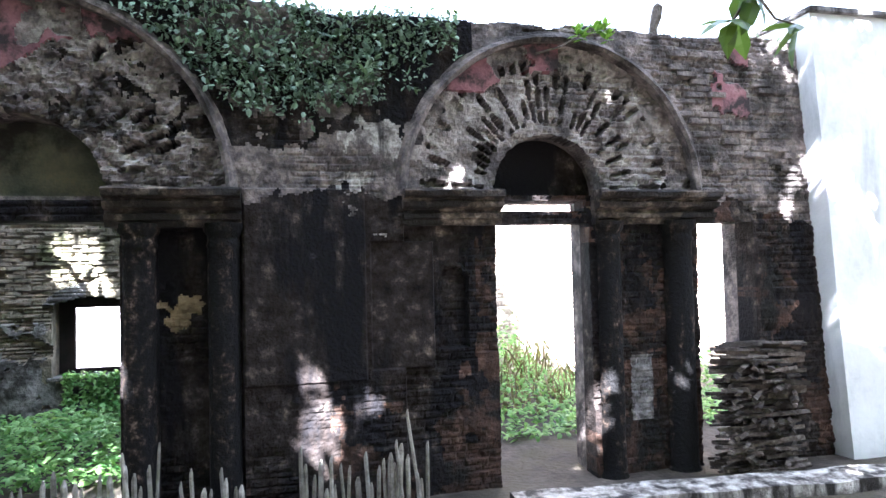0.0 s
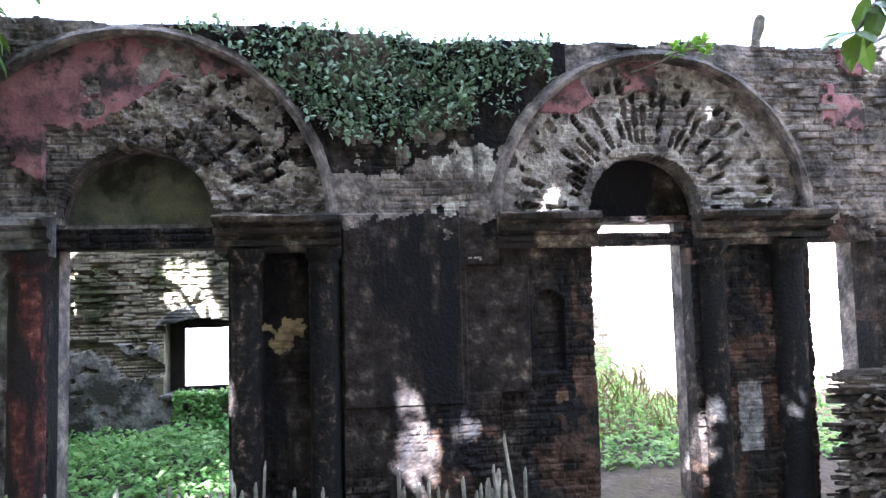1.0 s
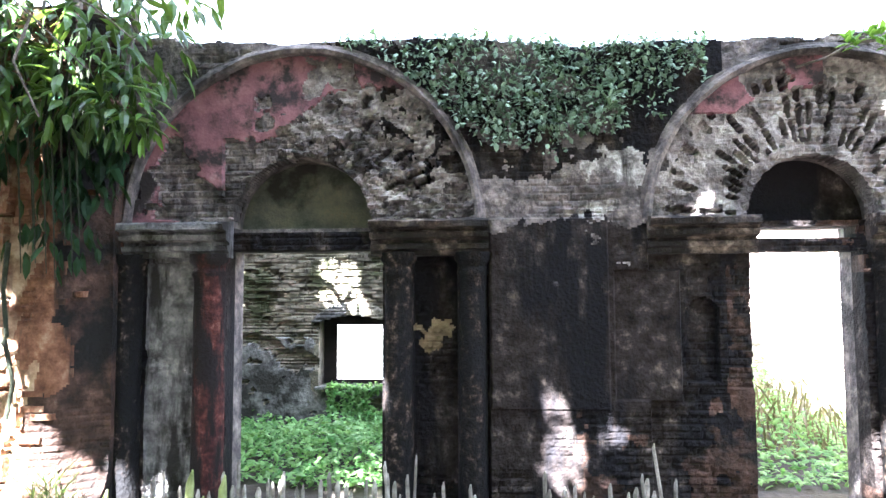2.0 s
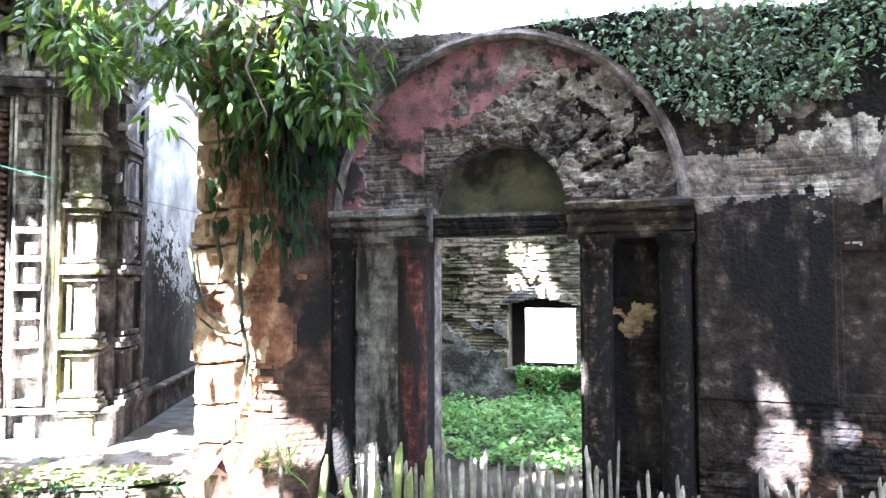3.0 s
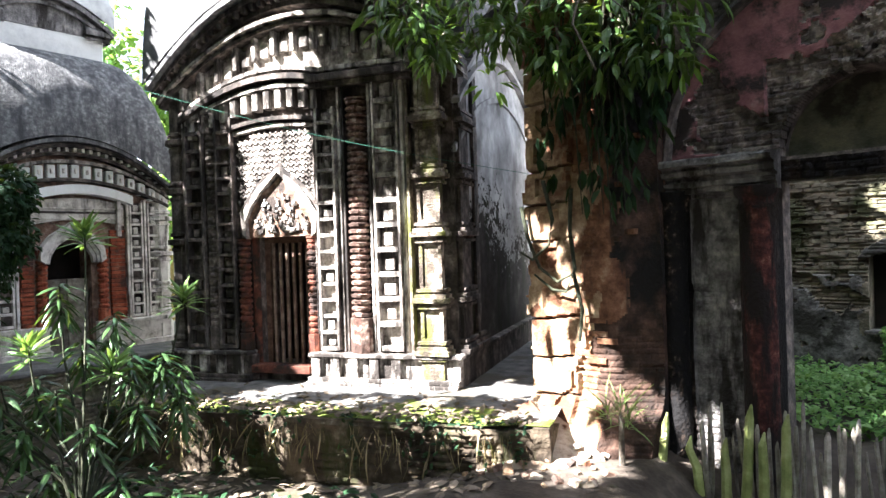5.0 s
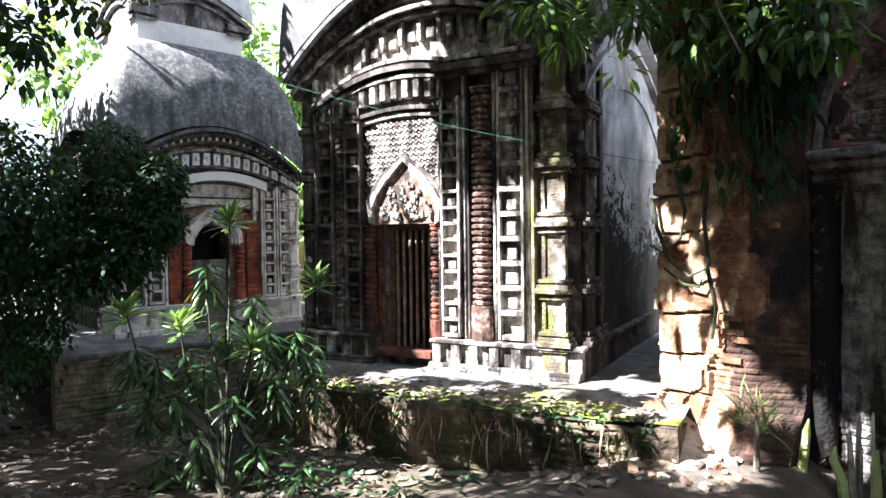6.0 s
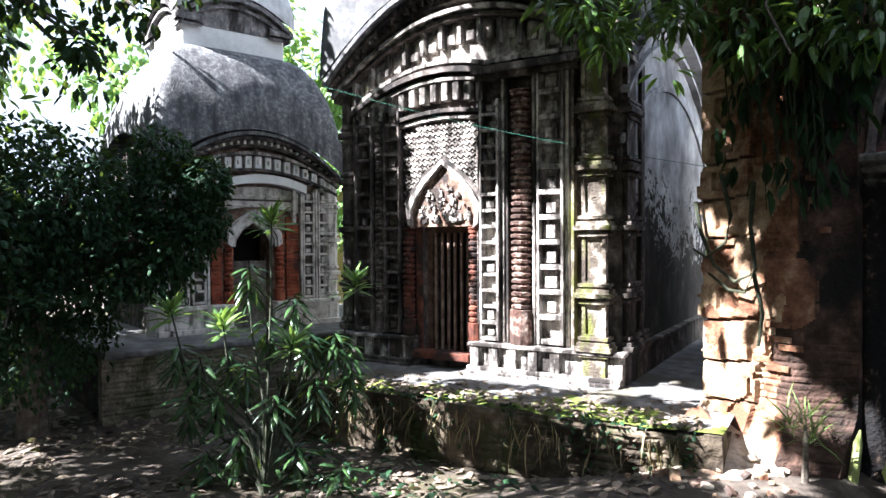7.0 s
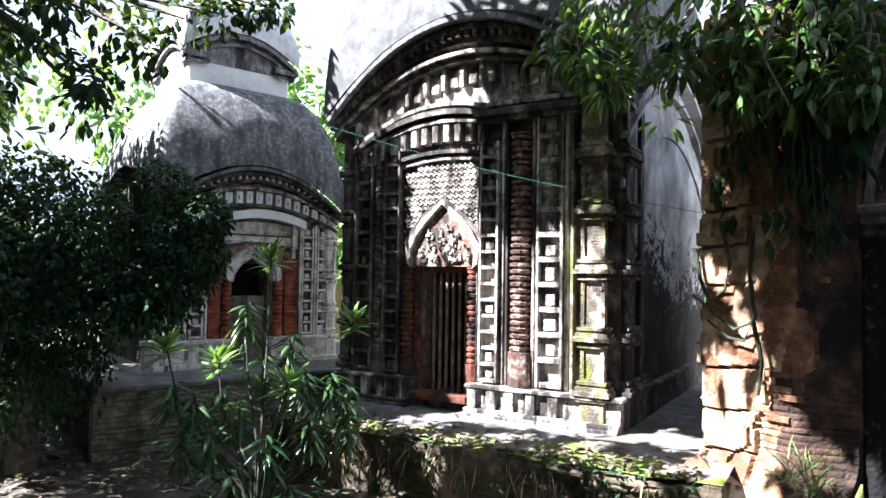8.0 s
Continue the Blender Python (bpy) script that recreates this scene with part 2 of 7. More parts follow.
M_STONE = material("worn_floor_stone", [(0.3, (0.06, 0.058, 0.057)), (0.5, (0.14, 0.137, 0.135)), (0.7, (0.26, 0.25, 0.24))], scale=4.0, bump=0.5,
                   stain=(0.10, 0.09, 0.07), stain_scale=1.5, stain_at=0.58)
M_PLATW = material("damp_retaining_wall", [(0.3, (0.016, 0.012, 0.008)), (0.46, (0.05, 0.037, 0.025)), (0.6, (0.12, 0.095, 0.066)), (0.76, (0.30, 0.27, 0.22))],
                   scale=3.2, bump=0.9, bump_scale=25, stain=(0.04, 0.045, 0.016), stain_scale=1.7, stain_at=0.55, streak=True)
M_MOSS = material("moss", [(0.3, (0.05, 0.07, 0.015)), (0.5, (0.13, 0.17, 0.03)), (0.65, (0.26, 0.28, 0.06)), (0.8, (0.38, 0.33, 0.14))],
                  scale=6.0, bump=1.0, bump_scale=60)
M_SOIL = material("leafy_soil", [(0.3, (0.025, 0.019, 0.015)), (0.5, (0.065, 0.052, 0.042)), (0.65, (0.12, 0.10, 0.08)), (0.8, (0.22, 0.19, 0.16))],
                  scale=3.0, bump=0.9, bump_scale=18, stain=(0.06, 0.05, 0.03), stain_scale=0.8, stain_at=0.56)
M_WOOD = material("grey_weathered_wood", [(0.3, (0.07, 0.055, 0.045)), (0.5, (0.18, 0.155, 0.13)), (0.7, (0.36, 0.33, 0.29))], scale=9.0, bump=0.7, bump_scale=50, tint=0.4)
M_LOG = material("dark_firewood", [(0.3, (0.0252, 0.01848, 0.01512)), (0.5, (0.0714, 0.05544, 0.04536)), (0.7, (0.2016, 0.1764, 0.1512))], scale=9.0, bump=0.8, bump_scale=50, tint=0.55)
M_STAKE = material("bleached_stick", [(0.3, (0.12, 0.10, 0.085)), (0.5, (0.30, 0.27, 0.23)), (0.7, (0.50, 0.46, 0.41))], scale=9.0, bump=0.7, bump_scale=50, tint=0.4)
M_DOORWOOD = material("dark_door_wood", [(0.3, (0.035, 0.018, 0.012)), (0.5, (0.09, 0.05, 0.035)), (0.7, (0.18, 0.11, 0.08))], scale=9.0, bump=0.5, bump_scale=60)
M_BAMBOO = material("green_bamboo", [(0.3, (0.16, 0.19, 0.06)), (0.5, (0.30, 0.34, 0.12)), (0.7, (0.48, 0.50, 0.24))], scale=6.0, bump=0.3, rough=0.5, tint=0.2)
M_BARK = material("bark", [(0.3, (0.05, 0.04, 0.032)), (0.5, (0.12, 0.10, 0.08)), (0.7, (0.22, 0.19, 0.16))], scale=9.0, bump=0.9, bump_scale=40)
M_STEM = material("dark_green_stem", [(0.3, (0.012, 0.014, 0.008)), (0.5, (0.03, 0.034, 0.02)), (0.7, (0.07, 0.07, 0.045))], scale=9.0, bump=0.6, bump_scale=40)
M_BAR = material("brown_door_bar", [(0.3, (0.07, 0.042, 0.034)), (0.5, (0.17, 0.115, 0.09)), (0.7, (0.32, 0.25, 0.21))], scale=9.0, bump=0.5, bump_scale=60)
# near-black that paints shade in the doorways and on the window's frame
M_DARK = material("painted_shade_dark", [(0.3, (0.01, 0.008, 0.007)), (0.7, (0.03, 0.024, 0.02))], scale=4.0, bump=0.2)
M_YELLOW = material("yellow_wall_paint", [(0.3, (0.45, 0.35, 0.14)), (0.7, (0.60, 0.50, 0.26))], scale=2.0, bump=0.3)
M_WIRE = material("green_cord", [(0.3, (0.015, 0.075, 0.05)), (0.7, (0.025, 0.11, 0.075))], scale=5.0, bump=0.0, rough=0.5)
M_DUST = material("pale_mortar_dust", [(0.3, (0.24, 0.18, 0.13)), (0.5, (0.46, 0.38, 0.30)), (0.7, (0.62, 0.55, 0.47))], scale=6.0, bump=1.0, bump_scale=22, stain=(0.20, 0.12, 0.08), stain_scale=3.0, stain_at=0.58)
M_POT = material("clay_shard", [(0.3, (0.10, 0.04, 0.024)), (0.7, (0.19, 0.085, 0.05))], scale=5.0, bump=0.5)
M_IRON = material("rusted_iron", [(0.3, (0.05, 0.035, 0.03)), (0.7, (0.16, 0.10, 0.08))], scale=12.0, bump=0.5, rough=0.75, metal=0.4)
M_MANGO = leaf_material("dark_glossy_leaf", (0.014, 0.036, 0.011), (0.085, 0.165, 0.036), rough=0.36, through=0.25)
M_FRESH = leaf_material("fresh_leaf", (0.07, 0.19, 0.02), (0.20, 0.36, 0.05), through=0.4)
M_BUSH = leaf_material("dark_bush_leaf", (0.004, 0.014, 0.007), (0.022, 0.058, 0.026), rough=0.6, through=0.12, spec=0.16)
M_IVY = leaf_material("ivy_leaf", (0.025, 0.055, 0.035), (0.40, 0.52, 0.40), rough=0.45, through=0.25)
M_WEED = leaf_material("weed_leaf", (0.07, 0.22, 0.055), (0.40, 0.62, 0.24), through=0.5)
M_FAR = leaf_material("far_leaf", (0.08, 0.19, 0.05), (0.30, 0.44, 0.16), through=0.5)
M_SHRUB = leaf_material("long_shrub_leaf", (0.010, 0.032, 0.014), (0.055, 0.11, 0.035), rough=0.32, through=0.15)
M_SHRUBTIP = leaf_material("young_shrub_leaf", (0.05, 0.12, 0.035), (0.19, 0.30, 0.09), rough=0.35, through=0.3)
M_DRY = leaf_material("dry_leaf", (0.035, 0.024, 0.017), (0.27, 0.21, 0.16), rough=0.7, through=0.1)
M_STRAW = leaf_material("dry_vine", (0.10, 0.065, 0.035), (0.32, 0.25, 0.15), rough=0.7, through=0.2)


# ---------------------------------------------------------------- mesh helpers
rng = np.random.default_rng(7)


def empty(name, m=None):
    ob = new(name)
    ob.empty_display_size = 0.2
    if m is not None:
        ob.matrix_world = m
    return ob


def part(name, bm, mat, parent=None, label="", smooth=False):
    """One mesh object out of a bmesh, under its thing or part."""
    me = bpy.data.meshes.new(name)
    bm.normal_update()
    bm.to_mesh(me)
    bm.free()
    for m in (mat if isinstance(mat, (list, tuple)) else [mat]):
        me.materials.append(m)
    if smooth:
        me.polygons.foreach_set("use_smooth", [True] * len(me.polygons))
    ob = new(name, me)
    if parent:
        ob.parent = parent
    if label:
        tagged(ob, label)
    return ob


def raw(name, verts, faces, mat, parent=None, mats=None, smooth=False):
    me = bpy.data.meshes.new(name)
    me.from_pydata([tuple(v) for v in verts], [], faces)
    for m in (mat if isinstance(mat, (list, tuple)) else [mat]):
        me.materials.append(m)
    if mats is not None:
        me.polygons.foreach_set("material_index", np.asarray(mats, dtype=np.int32))
    if smooth:
        me.polygons.foreach_set("use_smooth", [True] * len(me.polygons))
    me.update()
    ob = new(name, me)
    if parent:
        ob.parent = parent
    return ob


def box(bm, x0, x1, y0, y1, z0, z1, bevel=0.0):
    r = bmesh.ops.create_cube(bm, size=1.0, matrix=Matrix.Translation(((x0 + x1) / 2, (y0 + y1) / 2, (z0 + z1) / 2)) @ Matrix.Diagonal((abs(x1 - x0), abs(y1 - y0), abs(z1 - z0), 1)))
    if bevel:
        es = list({e for v in r["verts"] for e in v.link_edges})
        bmesh.ops.bevel(bm, geom=es, offset=bevel, segments=1, affect="EDGES")
    return bm


def prism(bm, outline, y0, y1):
    """An outline of (x, z), extruded from y0 to y1."""
    a = [bm.verts.new((x, y0, z)) for x, z in outline]
    b = [bm.verts.new((x, y1, z)) for x, z in outline]
    n = len(a)
    f = [bm.faces.new(a), bm.faces.new(b[::-1])]
    for i in range(n):
        bm.faces.new((a[i], b[i], b[(i + 1) % n], a[(i + 1) % n]))
    bmesh.ops.triangulate(bm, faces=f)
    bmesh.ops.recalc_face_normals(bm, faces=bm.faces[:])
    return bm


def lathe(bm, profile, cx, cy, segs=12, a0=0.0, a1=2 * math.pi, wobble=0.0):
    """A turned form from (radius, z) pairs."""
    full = abs(a1 - a0 - 2 * math.pi) < 1e-6
    cols = segs if full else segs + 1
    rings = []
    for r, z in profile:
        rings.append([bm.verts.new((cx + (r + random.uniform(-wobble, wobble)) * math.cos(a0 + (a1 - a0) * i / segs),
                                    cy + (r + random.uniform(-wobble, wobble)) * math.sin(a0 + (a1 - a0) * i / segs), z)) for i in range(cols)])
    for lo, hi in zip(rings, rings[1:]):
        for i in range(segs):
            j = (i + 1) % cols
            bm.faces.new((lo[i], lo[j], hi[j], hi[i]))
    if full:
        bm.faces.new(rings[0][::-1])
        bm.faces.new(rings[-1])
    return bm


def tube(bm, pts, radii, segs=6):
    """A tapered round limb through points."""
    rings = []
    pts = [Vector(p) for p in pts]
    for i, p in enumerate(pts):
        d = (pts[min(i + 1, len(pts) - 1)] - pts[max(i - 1, 0)]).normalized()
        s = d.cross(Vector((0.3, 0.2, 1)) if abs(d.z) < 0.9 else Vector((1, 0.1, 0))).normalized()
        t = d.cross(s)
        rings.append([bm.verts.new(p + (s * math.cos(2 * math.pi * k / segs) + t * math.sin(2 * math.pi * k / segs)) * radii[i]) for k in range(segs)])
    for lo, hi in zip(rings, rings[1:]):
        for k in range(segs):
            bm.faces.new((lo[k], lo[(k + 1) % segs], hi[(k + 1) % segs], hi[k]))
    bm.faces.new(rings[0][::-1])
    bm.faces.new(rings[-1])
    return bm


def hash2(i, j, seed):
    h = (i.astype(np.int64) * 374761393 + j.astype(np.int64) * 668265263 + seed * 1274126177) & 0x7FFFFFFF
    h = ((h ^ (h >> 13)) * 1103515245) & 0x7FFFFFFF
    return ((h ^ (h >> 16)) & 0xFFFF) / 65535.0


def vnoise(x, z, seed=0):
    i, j = np.floor(x), np.floor(z)
    u, v = x - i, z - j
    u, v = u * u * (3 - 2 * u), v * v * (3 - 2 * v)
    a, b = hash2(i, j, seed), hash2(i + 1, j, seed)
    c, d = hash2(i, j + 1, seed), hash2(i + 1, j + 1, seed)
    return (a * (1 - u) + b * u) * (1 - v) + (c * (1 - u) + d * u) * v


def fbm(x, z, seed=0, octaves=4):
    out, amp, tot = 0, 1.0, 0.0
    for k in range(octaves):
        out = out + amp * vnoise(x * 2 ** k, z * 2 ** k, seed + k)
        tot += amp
        amp *= 0.55
    return out / tot


def courses(x, z, length=0.24, height=0.065, joint=0.012, seed=3):
    """Depth of the joints of a brick bond (1 in the joint, 0 on the brick) and a random for each brick."""
    zz = z + 0.012 * (fbm(x * 0.8, z * 0.8, seed + 9) - 0.5) * 4
    row = np.floor(zz / height)
    xo = x / length + 0.5 * (row % 2) + 0.3 * hash2(row, row * 0, seed)
    col = np.floor(xo)
    fx = np.minimum(xo - col, 1 - (xo - col)) * length
    fz = np.minimum(zz / height - row, 1 - (zz / height - row)) * height
    return (np.minimum(fx, fz) < joint / 2 * 1.6).astype(float), hash2(row, col, seed + 1)


def relief(name, x0, x1, z0, z1, step, depth, mats, pick=None, keep=None, parent=None, y=0.0, rim=0.1, smooth=False):
    """A carved sheet in x and z: depth(x, z) is how far it stands proud towards -y; pick gives each cell's material, keep which cells exist."""
    nx, nz = int(round((x1 - x0) / step)) + 1, int(round((z1 - z0) / step)) + 1
    X, Z = np.meshgrid(np.linspace(x0, x1, nx), np.linspace(z0, z1, nz))
    Y = y - depth(X, Z)
    cx, cz = (X[:-1, :-1] + X[1:, 1:]) / 2, (Z[:-1, :-1] + Z[1:, 1:]) / 2
    k = keep(cx, cz) if keep else np.ones_like(cx, bool)
    idx = np.arange(nx * nz).reshape(nz, nx)
    q = np.stack([idx[:-1, :-1], idx[:-1, 1:], idx[1:, 1:], idx[1:, :-1]], -1)[k]
    mi = (pick(cx, cz) if pick else np.zeros_like(cx, int))[k].astype(int)
    verts = np.stack([X, Y, Z], -1).reshape(-1, 3)
    # rim going back into the wall along every border
    e = np.concatenate([q[:, [0, 1]], q[:, [1, 2]], q[:, [2, 3]], q[:, [3, 0]]])
    em = np.tile(mi, 4)
    key = np.sort(e, 1)
    _, inv, cnt = np.unique(key[:, 0] * (nx * nz) + key[:, 1], return_inverse=True, return_counts=True)
    border = cnt[inv] == 1
    be, bm_i = e[border], em[border]
    backv = verts.copy()
    backv[:, 1] = y + rim
    rimq = np.stack([be[:, 1], be[:, 0], be[:, 0] + nx * nz, be[:, 1] + nx * nz], -1)
    allv = np.concatenate([verts, backv])
    allq = np.concatenate([q, rimq])
    used = np.unique(allq)
    remap = np.zeros(len(allv), int)
    remap[used] = np.arange(len(used))
    return raw(name, allv[used], remap[allq].tolist(), mats, parent, np.concatenate([mi, bm_i]), smooth)


def leaf_mesh(name, pos, dirs, size, mat, parent=None, wide=0.38, droop=0.25, spread=0.25, mats=None):
    """Many small folded leaves in one mesh: six corners each, bent along the middle."""
    n = len(pos)
    d = dirs / np.maximum(np.linalg.norm(dirs, axis=1, keepdims=True), 1e-6)
    up = rng.normal(0, 1, (n, 3)) * spread + np.array([0, 0, 1.0])
    s = np.cross(d, up)
    s /= np.maximum(np.linalg.norm(s, axis=1, keepdims=True), 1e-6)
    u = np.cross(s, d)
    L = (np.asarray(size) * np.ones(n))[:, None]
    w = L * wide / 2
    a = pos
    m1 = pos + d * L * 0.33 + u * L * 0.05
    m2 = pos + d * L * 0.68 - u * L * 0.04
    tip = pos + d * L - u * L * droop
    V = np.stack([a, m1 + s * w - u * w * 0.3, m1 - s * w - u * w * 0.3, m2 + s * w * 0.85 - u * w * 0.3, m2 - s * w * 0.85 - u * w * 0.3, tip, m1, m2], 1)
    base = (np.arange(n) * 8)[:, None]
    tri = np.array([[0, 6, 1], [0, 2, 6], [5, 3, 7], [5, 7, 4]])
    quad = np.array([[1, 6, 7, 3], [6, 2, 4, 7]])
    F = [tuple(f) for f in (base[:, :, None] + tri[None]).reshape(-1, 3).tolist()] + [tuple(f) for f in (base[:, :, None] + quad[None]).reshape(-1, 4).tolist()]
    mi = None
    if mats is not None:
        mi = np.concatenate([np.repeat(mats, 4), np.repeat(mats, 2)])
    return raw(name, V.reshape(-1, 3), F, mat, parent, mi)


def clump_points(centres, radii, count, seed=0, shell=0.5):
    """Points through a cloud of blobs, more of them near their outsides."""
    r = np.random.default_rng(seed)
    which = r.integers(0, len(centres), count)
    v = r.normal(0, 1, (count, 3))
    v /= np.linalg.norm(v, axis=1, keepdims=True)
    k = (shell + (1 - shell) * r.random(count)) ** 0.7
    rad = np.asarray(radii)[which]
    rad = rad[:, None] if rad.ndim == 1 else rad
    p = np.asarray(centres)[which] + v * k[:, None] * rad
    return p, v



# ---------------------------------------------------------------- ground
def smooth01(a, b, x):
    k = np.clip((x - a) / (b - a), 0, 1)
    return k * k * (3 - 2 * k)


def ground_z(x, y):
    """Height of the ground: lower towards the temples, a little higher under the ruin."""
    x, y = np.asarray(x, float), np.asarray(y, float)
    low = smooth01(-4.2, -6.2, x) * smooth01(5.6, 4.6, y)
    inside = smooth01(5.3, 6.3, y) * smooth01(-4.2, -3.4, x)
    knoll = 0.34 * smooth01(3.0, 0.8, y) * smooth01(-5.5, -3.5, x)
    dip = 0.30 * smooth01(3.4, 4.3, y) * smooth01(5.5, 5.0, y) * smooth01(-3.6, -3.1, x) * smooth01(1.4, 0.9, x)
    return -0.16 + knoll - 0.36 * low + 0.10 * inside + 0.05 * (fbm(x * 0.7 + 50, y * 0.7 + 50, 5, 3) - 0.5) + 0.03 * (fbm(x * 4 + 90, y * 4 + 90, 8, 2) - 0.5) - dip


def make_ground():
    def axis(lo, hi, step):
        mid = np.arange(lo, hi + step / 2, step)
        far = np.array([0.5, 1.2, 2.5, 5, 10, 20, 40, 90, 200, 450])
        return np.concatenate([lo - far[::-1], mid, hi + far])
    xs, ys = axis(-20, 9, 0.2), axis(-6, 14, 0.2)
    X, Y = np.meshgrid(xs, ys)
    Z = ground_z(X, Y)
    nx = len(xs)
    idx = np.arange(X.size).reshape(X.shape)
    q = np.stack([idx[:-1, :-1], idx[:-1, 1:], idx[1:, 1:], idx[1:, :-1]], -1).reshape(-1, 4)
    ob = raw("ground", np.stack([X, Y, Z], -1).reshape(-1, 3), q.tolist(), M_SOIL, smooth=True)
    tagged(ob, "brown trodden earth strewn with dry leaves", "ground", kind="structure")


make_ground()

# ---------------------------------------------------------------- the ruined arcade
ARCH1, R1, LUN1 = -1.95, 1.68, 0.67
ARCH2, R2, LUN2 = 2.73, 1.54, 0.57
LX2 = 2.66
SPRING = 2.57


def wall_top(x):
    return 4.27 + 0.07 * smooth01(1.0, -2.0, x) + 0.12 * smooth01(-2.2, -3.4, x) + 0.10 * (fbm(x * 1.3 + 20, x * 0, 2, 3) - 0.5) + 0.07 * np.floor(fbm(x * 3 + 9, x * 0, 4, 2) * 4) / 4 - 0.05


def arc(cx, cz, r, a0, a1, n=20):
    return [(cx + r * math.cos(radians(a0 + (a1 - a0) * i / n)), cz + r * math.sin(radians(a0 + (a1 - a0) * i / n))) for i in range(n + 1)]


def arcade_keep(x, z):
    """Cells of the front that are wall, not opening."""
    door1 = (x > -2.66) & (x < -1.17) & (z < 2.35)
    door2 = (x > 2.11) & (x < 3.08) & (z < 2.31)
    slit = (x > 2.13) & (x < 3.03) & (z > 2.43) & (z < 2.52)
    door3 = (x > 4.27) & (x < 4.90) & (z < 2.31)
    lun1 = (np.hypot(x - ARCH1, z - 2.57) < LUN1) & (z > 2.52)
    lun2 = (np.hypot(x - LX2, z - 2.60) < LUN2) & (z > 2.58)
    return ~(door1 | door2 | door3 | lun1 | lun2 | slit) & (z < wall_top(x) - 0.01)


def arcade_depth(x, z):
    """Relief of the front: recessed arch fields with fanned brick ends, joints, broken plaster."""
    r1, r2 = np.hypot(x - ARCH1, z - SPRING), np.hypot(x - ARCH2, z - SPRING)
    above = z > SPRING
    in1, in2 = (r1 < R1) & above, (r2 < R2) & above
    d = np.full_like(x, 0.07)
    d = np.where(in1 | in2, 0.015, d)
    bay1 = (x > -3.62) & (x < -0.2) & ~above
    bay2 = (x > 1.22) & (x < 4.27) & ~above
    d = np.where(bay1, 0.0, np.where(bay2, 0.01, d))
    joint, rnd = courses(x, z)
    n_big, n_mid, n_fine = fbm(x * 1.5, z * 1.5, 11), fbm(x * 5, z * 5, 21), fbm(x * 18, z * 18, 31, 3)
    bare = np.clip((n_big - 0.46) * 9, 0, 1)
    bare = np.where(x > 4.0, np.maximum(bare, 0.5 * (z > 2.6)), bare)
    bare = np.where(~above & (x > -0.2) & (x < 1.22) & (z > 0.9), bare * 0.2, bare)
    d = d - bare * (0.018 + 0.014 * joint + 0.02 * (rnd - 0.5)) - 0.006 * (1 - bare) * joint * 0.2
    d = d + (n_mid - 0.5) * 0.035 + (n_fine - 0.5) * (0.012 + 0.035 * bare) + (fbm(x * 40, z * 40, 35, 2) - 0.5) * 0.012
    # fanned voussoirs over the second arch: missing brick ends leave slots
    for cx, cz, rr, lo, seed, amount in ((LX2, 2.62, r2, 0.66, 41, 0.52), (ARCH1, 2.57, r1, 0.78, 43, 0.34)):
        ang = np.arctan2(z - cz, x - cx)
        rad = np.hypot(x - cx, z - cz)
        cell = ang / 0.095 + 0.35 * (fbm(rad * 4, ang * 3, seed + 7) - 0.5)
        ci, cf = np.floor(cell), cell - np.floor(cell)
        ri = np.floor((rad - lo + 0.5 * (hash2(ci, ci * 0, seed + 2) - 0.5)) / 0.23)
        rf = (rad - lo + 0.5 * (hash2(ci, ci * 0, seed + 2) - 0.5)) / 0.23 - ri
        slot = (hash2(ci, ri, seed) < amount) & (((cf - 0.5) / 0.27) ** 2 + ((rf - 0.5) / 0.46) ** 4 < 1) & (rad > lo) & (rad < lo + 0.62)
        field = (in2 if cx == LX2 else (in1 & (x > ARCH1 - 0.2)))
        d = np.where(slot & field, d - 0.10 * (0.5 + hash2(ci, ri, seed + 5)), d)
    rough1 = in1 & ((x - ARCH1) * 0.5 + 0.1 > (z - 3.5) * 0.55) & (x > -2.2)
    d = np.where(rough1, d + (fbm(x * 14 - z * 8, z * 22 + x * 5, 51, 4) - 0.55) * 0.13, d)
    rough2 = in2
    d = np.where(rough2, d + (fbm(x * 12, z * 12, 53, 3) - 0.5) * 0.05, d)
    # tall plaster panel between the arches, and a small blind niche
    panel = (x > -0.18) & (x < 0.86) & (z > 0.92) & (z < 2.62)
    d = np.where(panel, 0.085 + (n_mid - 0.5) * 0.012 + 0.004 * n_fine, d)
    panel2 = (x > 0.9) & (x < 1.48) & (z > 1.0) & (z < 2.15)
    d = np.where(panel2, 0.05 + (n_mid - 0.5) * 0.012, d)
    pick = arcade_pick(x, z)
    d = np.where((pick == 2) & above, np.where(in1 | in2, 0.03, 0.085) + (n_mid - 0.5) * 0.012, d)
    niche = (np.abs(x - 1.68) < 0.15) & (z > 1.15) & ((z < 1.75) | (np.hypot(x - 1.68, z - 1.75) < 0.15))
    d = np.where(niche, d - 0.07, d)
    hole = (x > -0.9) & (x < -0.49) & (z < 2.3)
    d = np.where(hole, d - 0.10, d)
    hole0 = (x > -3.42) & (x < -2.98) & (z < 2.25)
    d = np.where(hole0, d - 0.03, d)
    return d


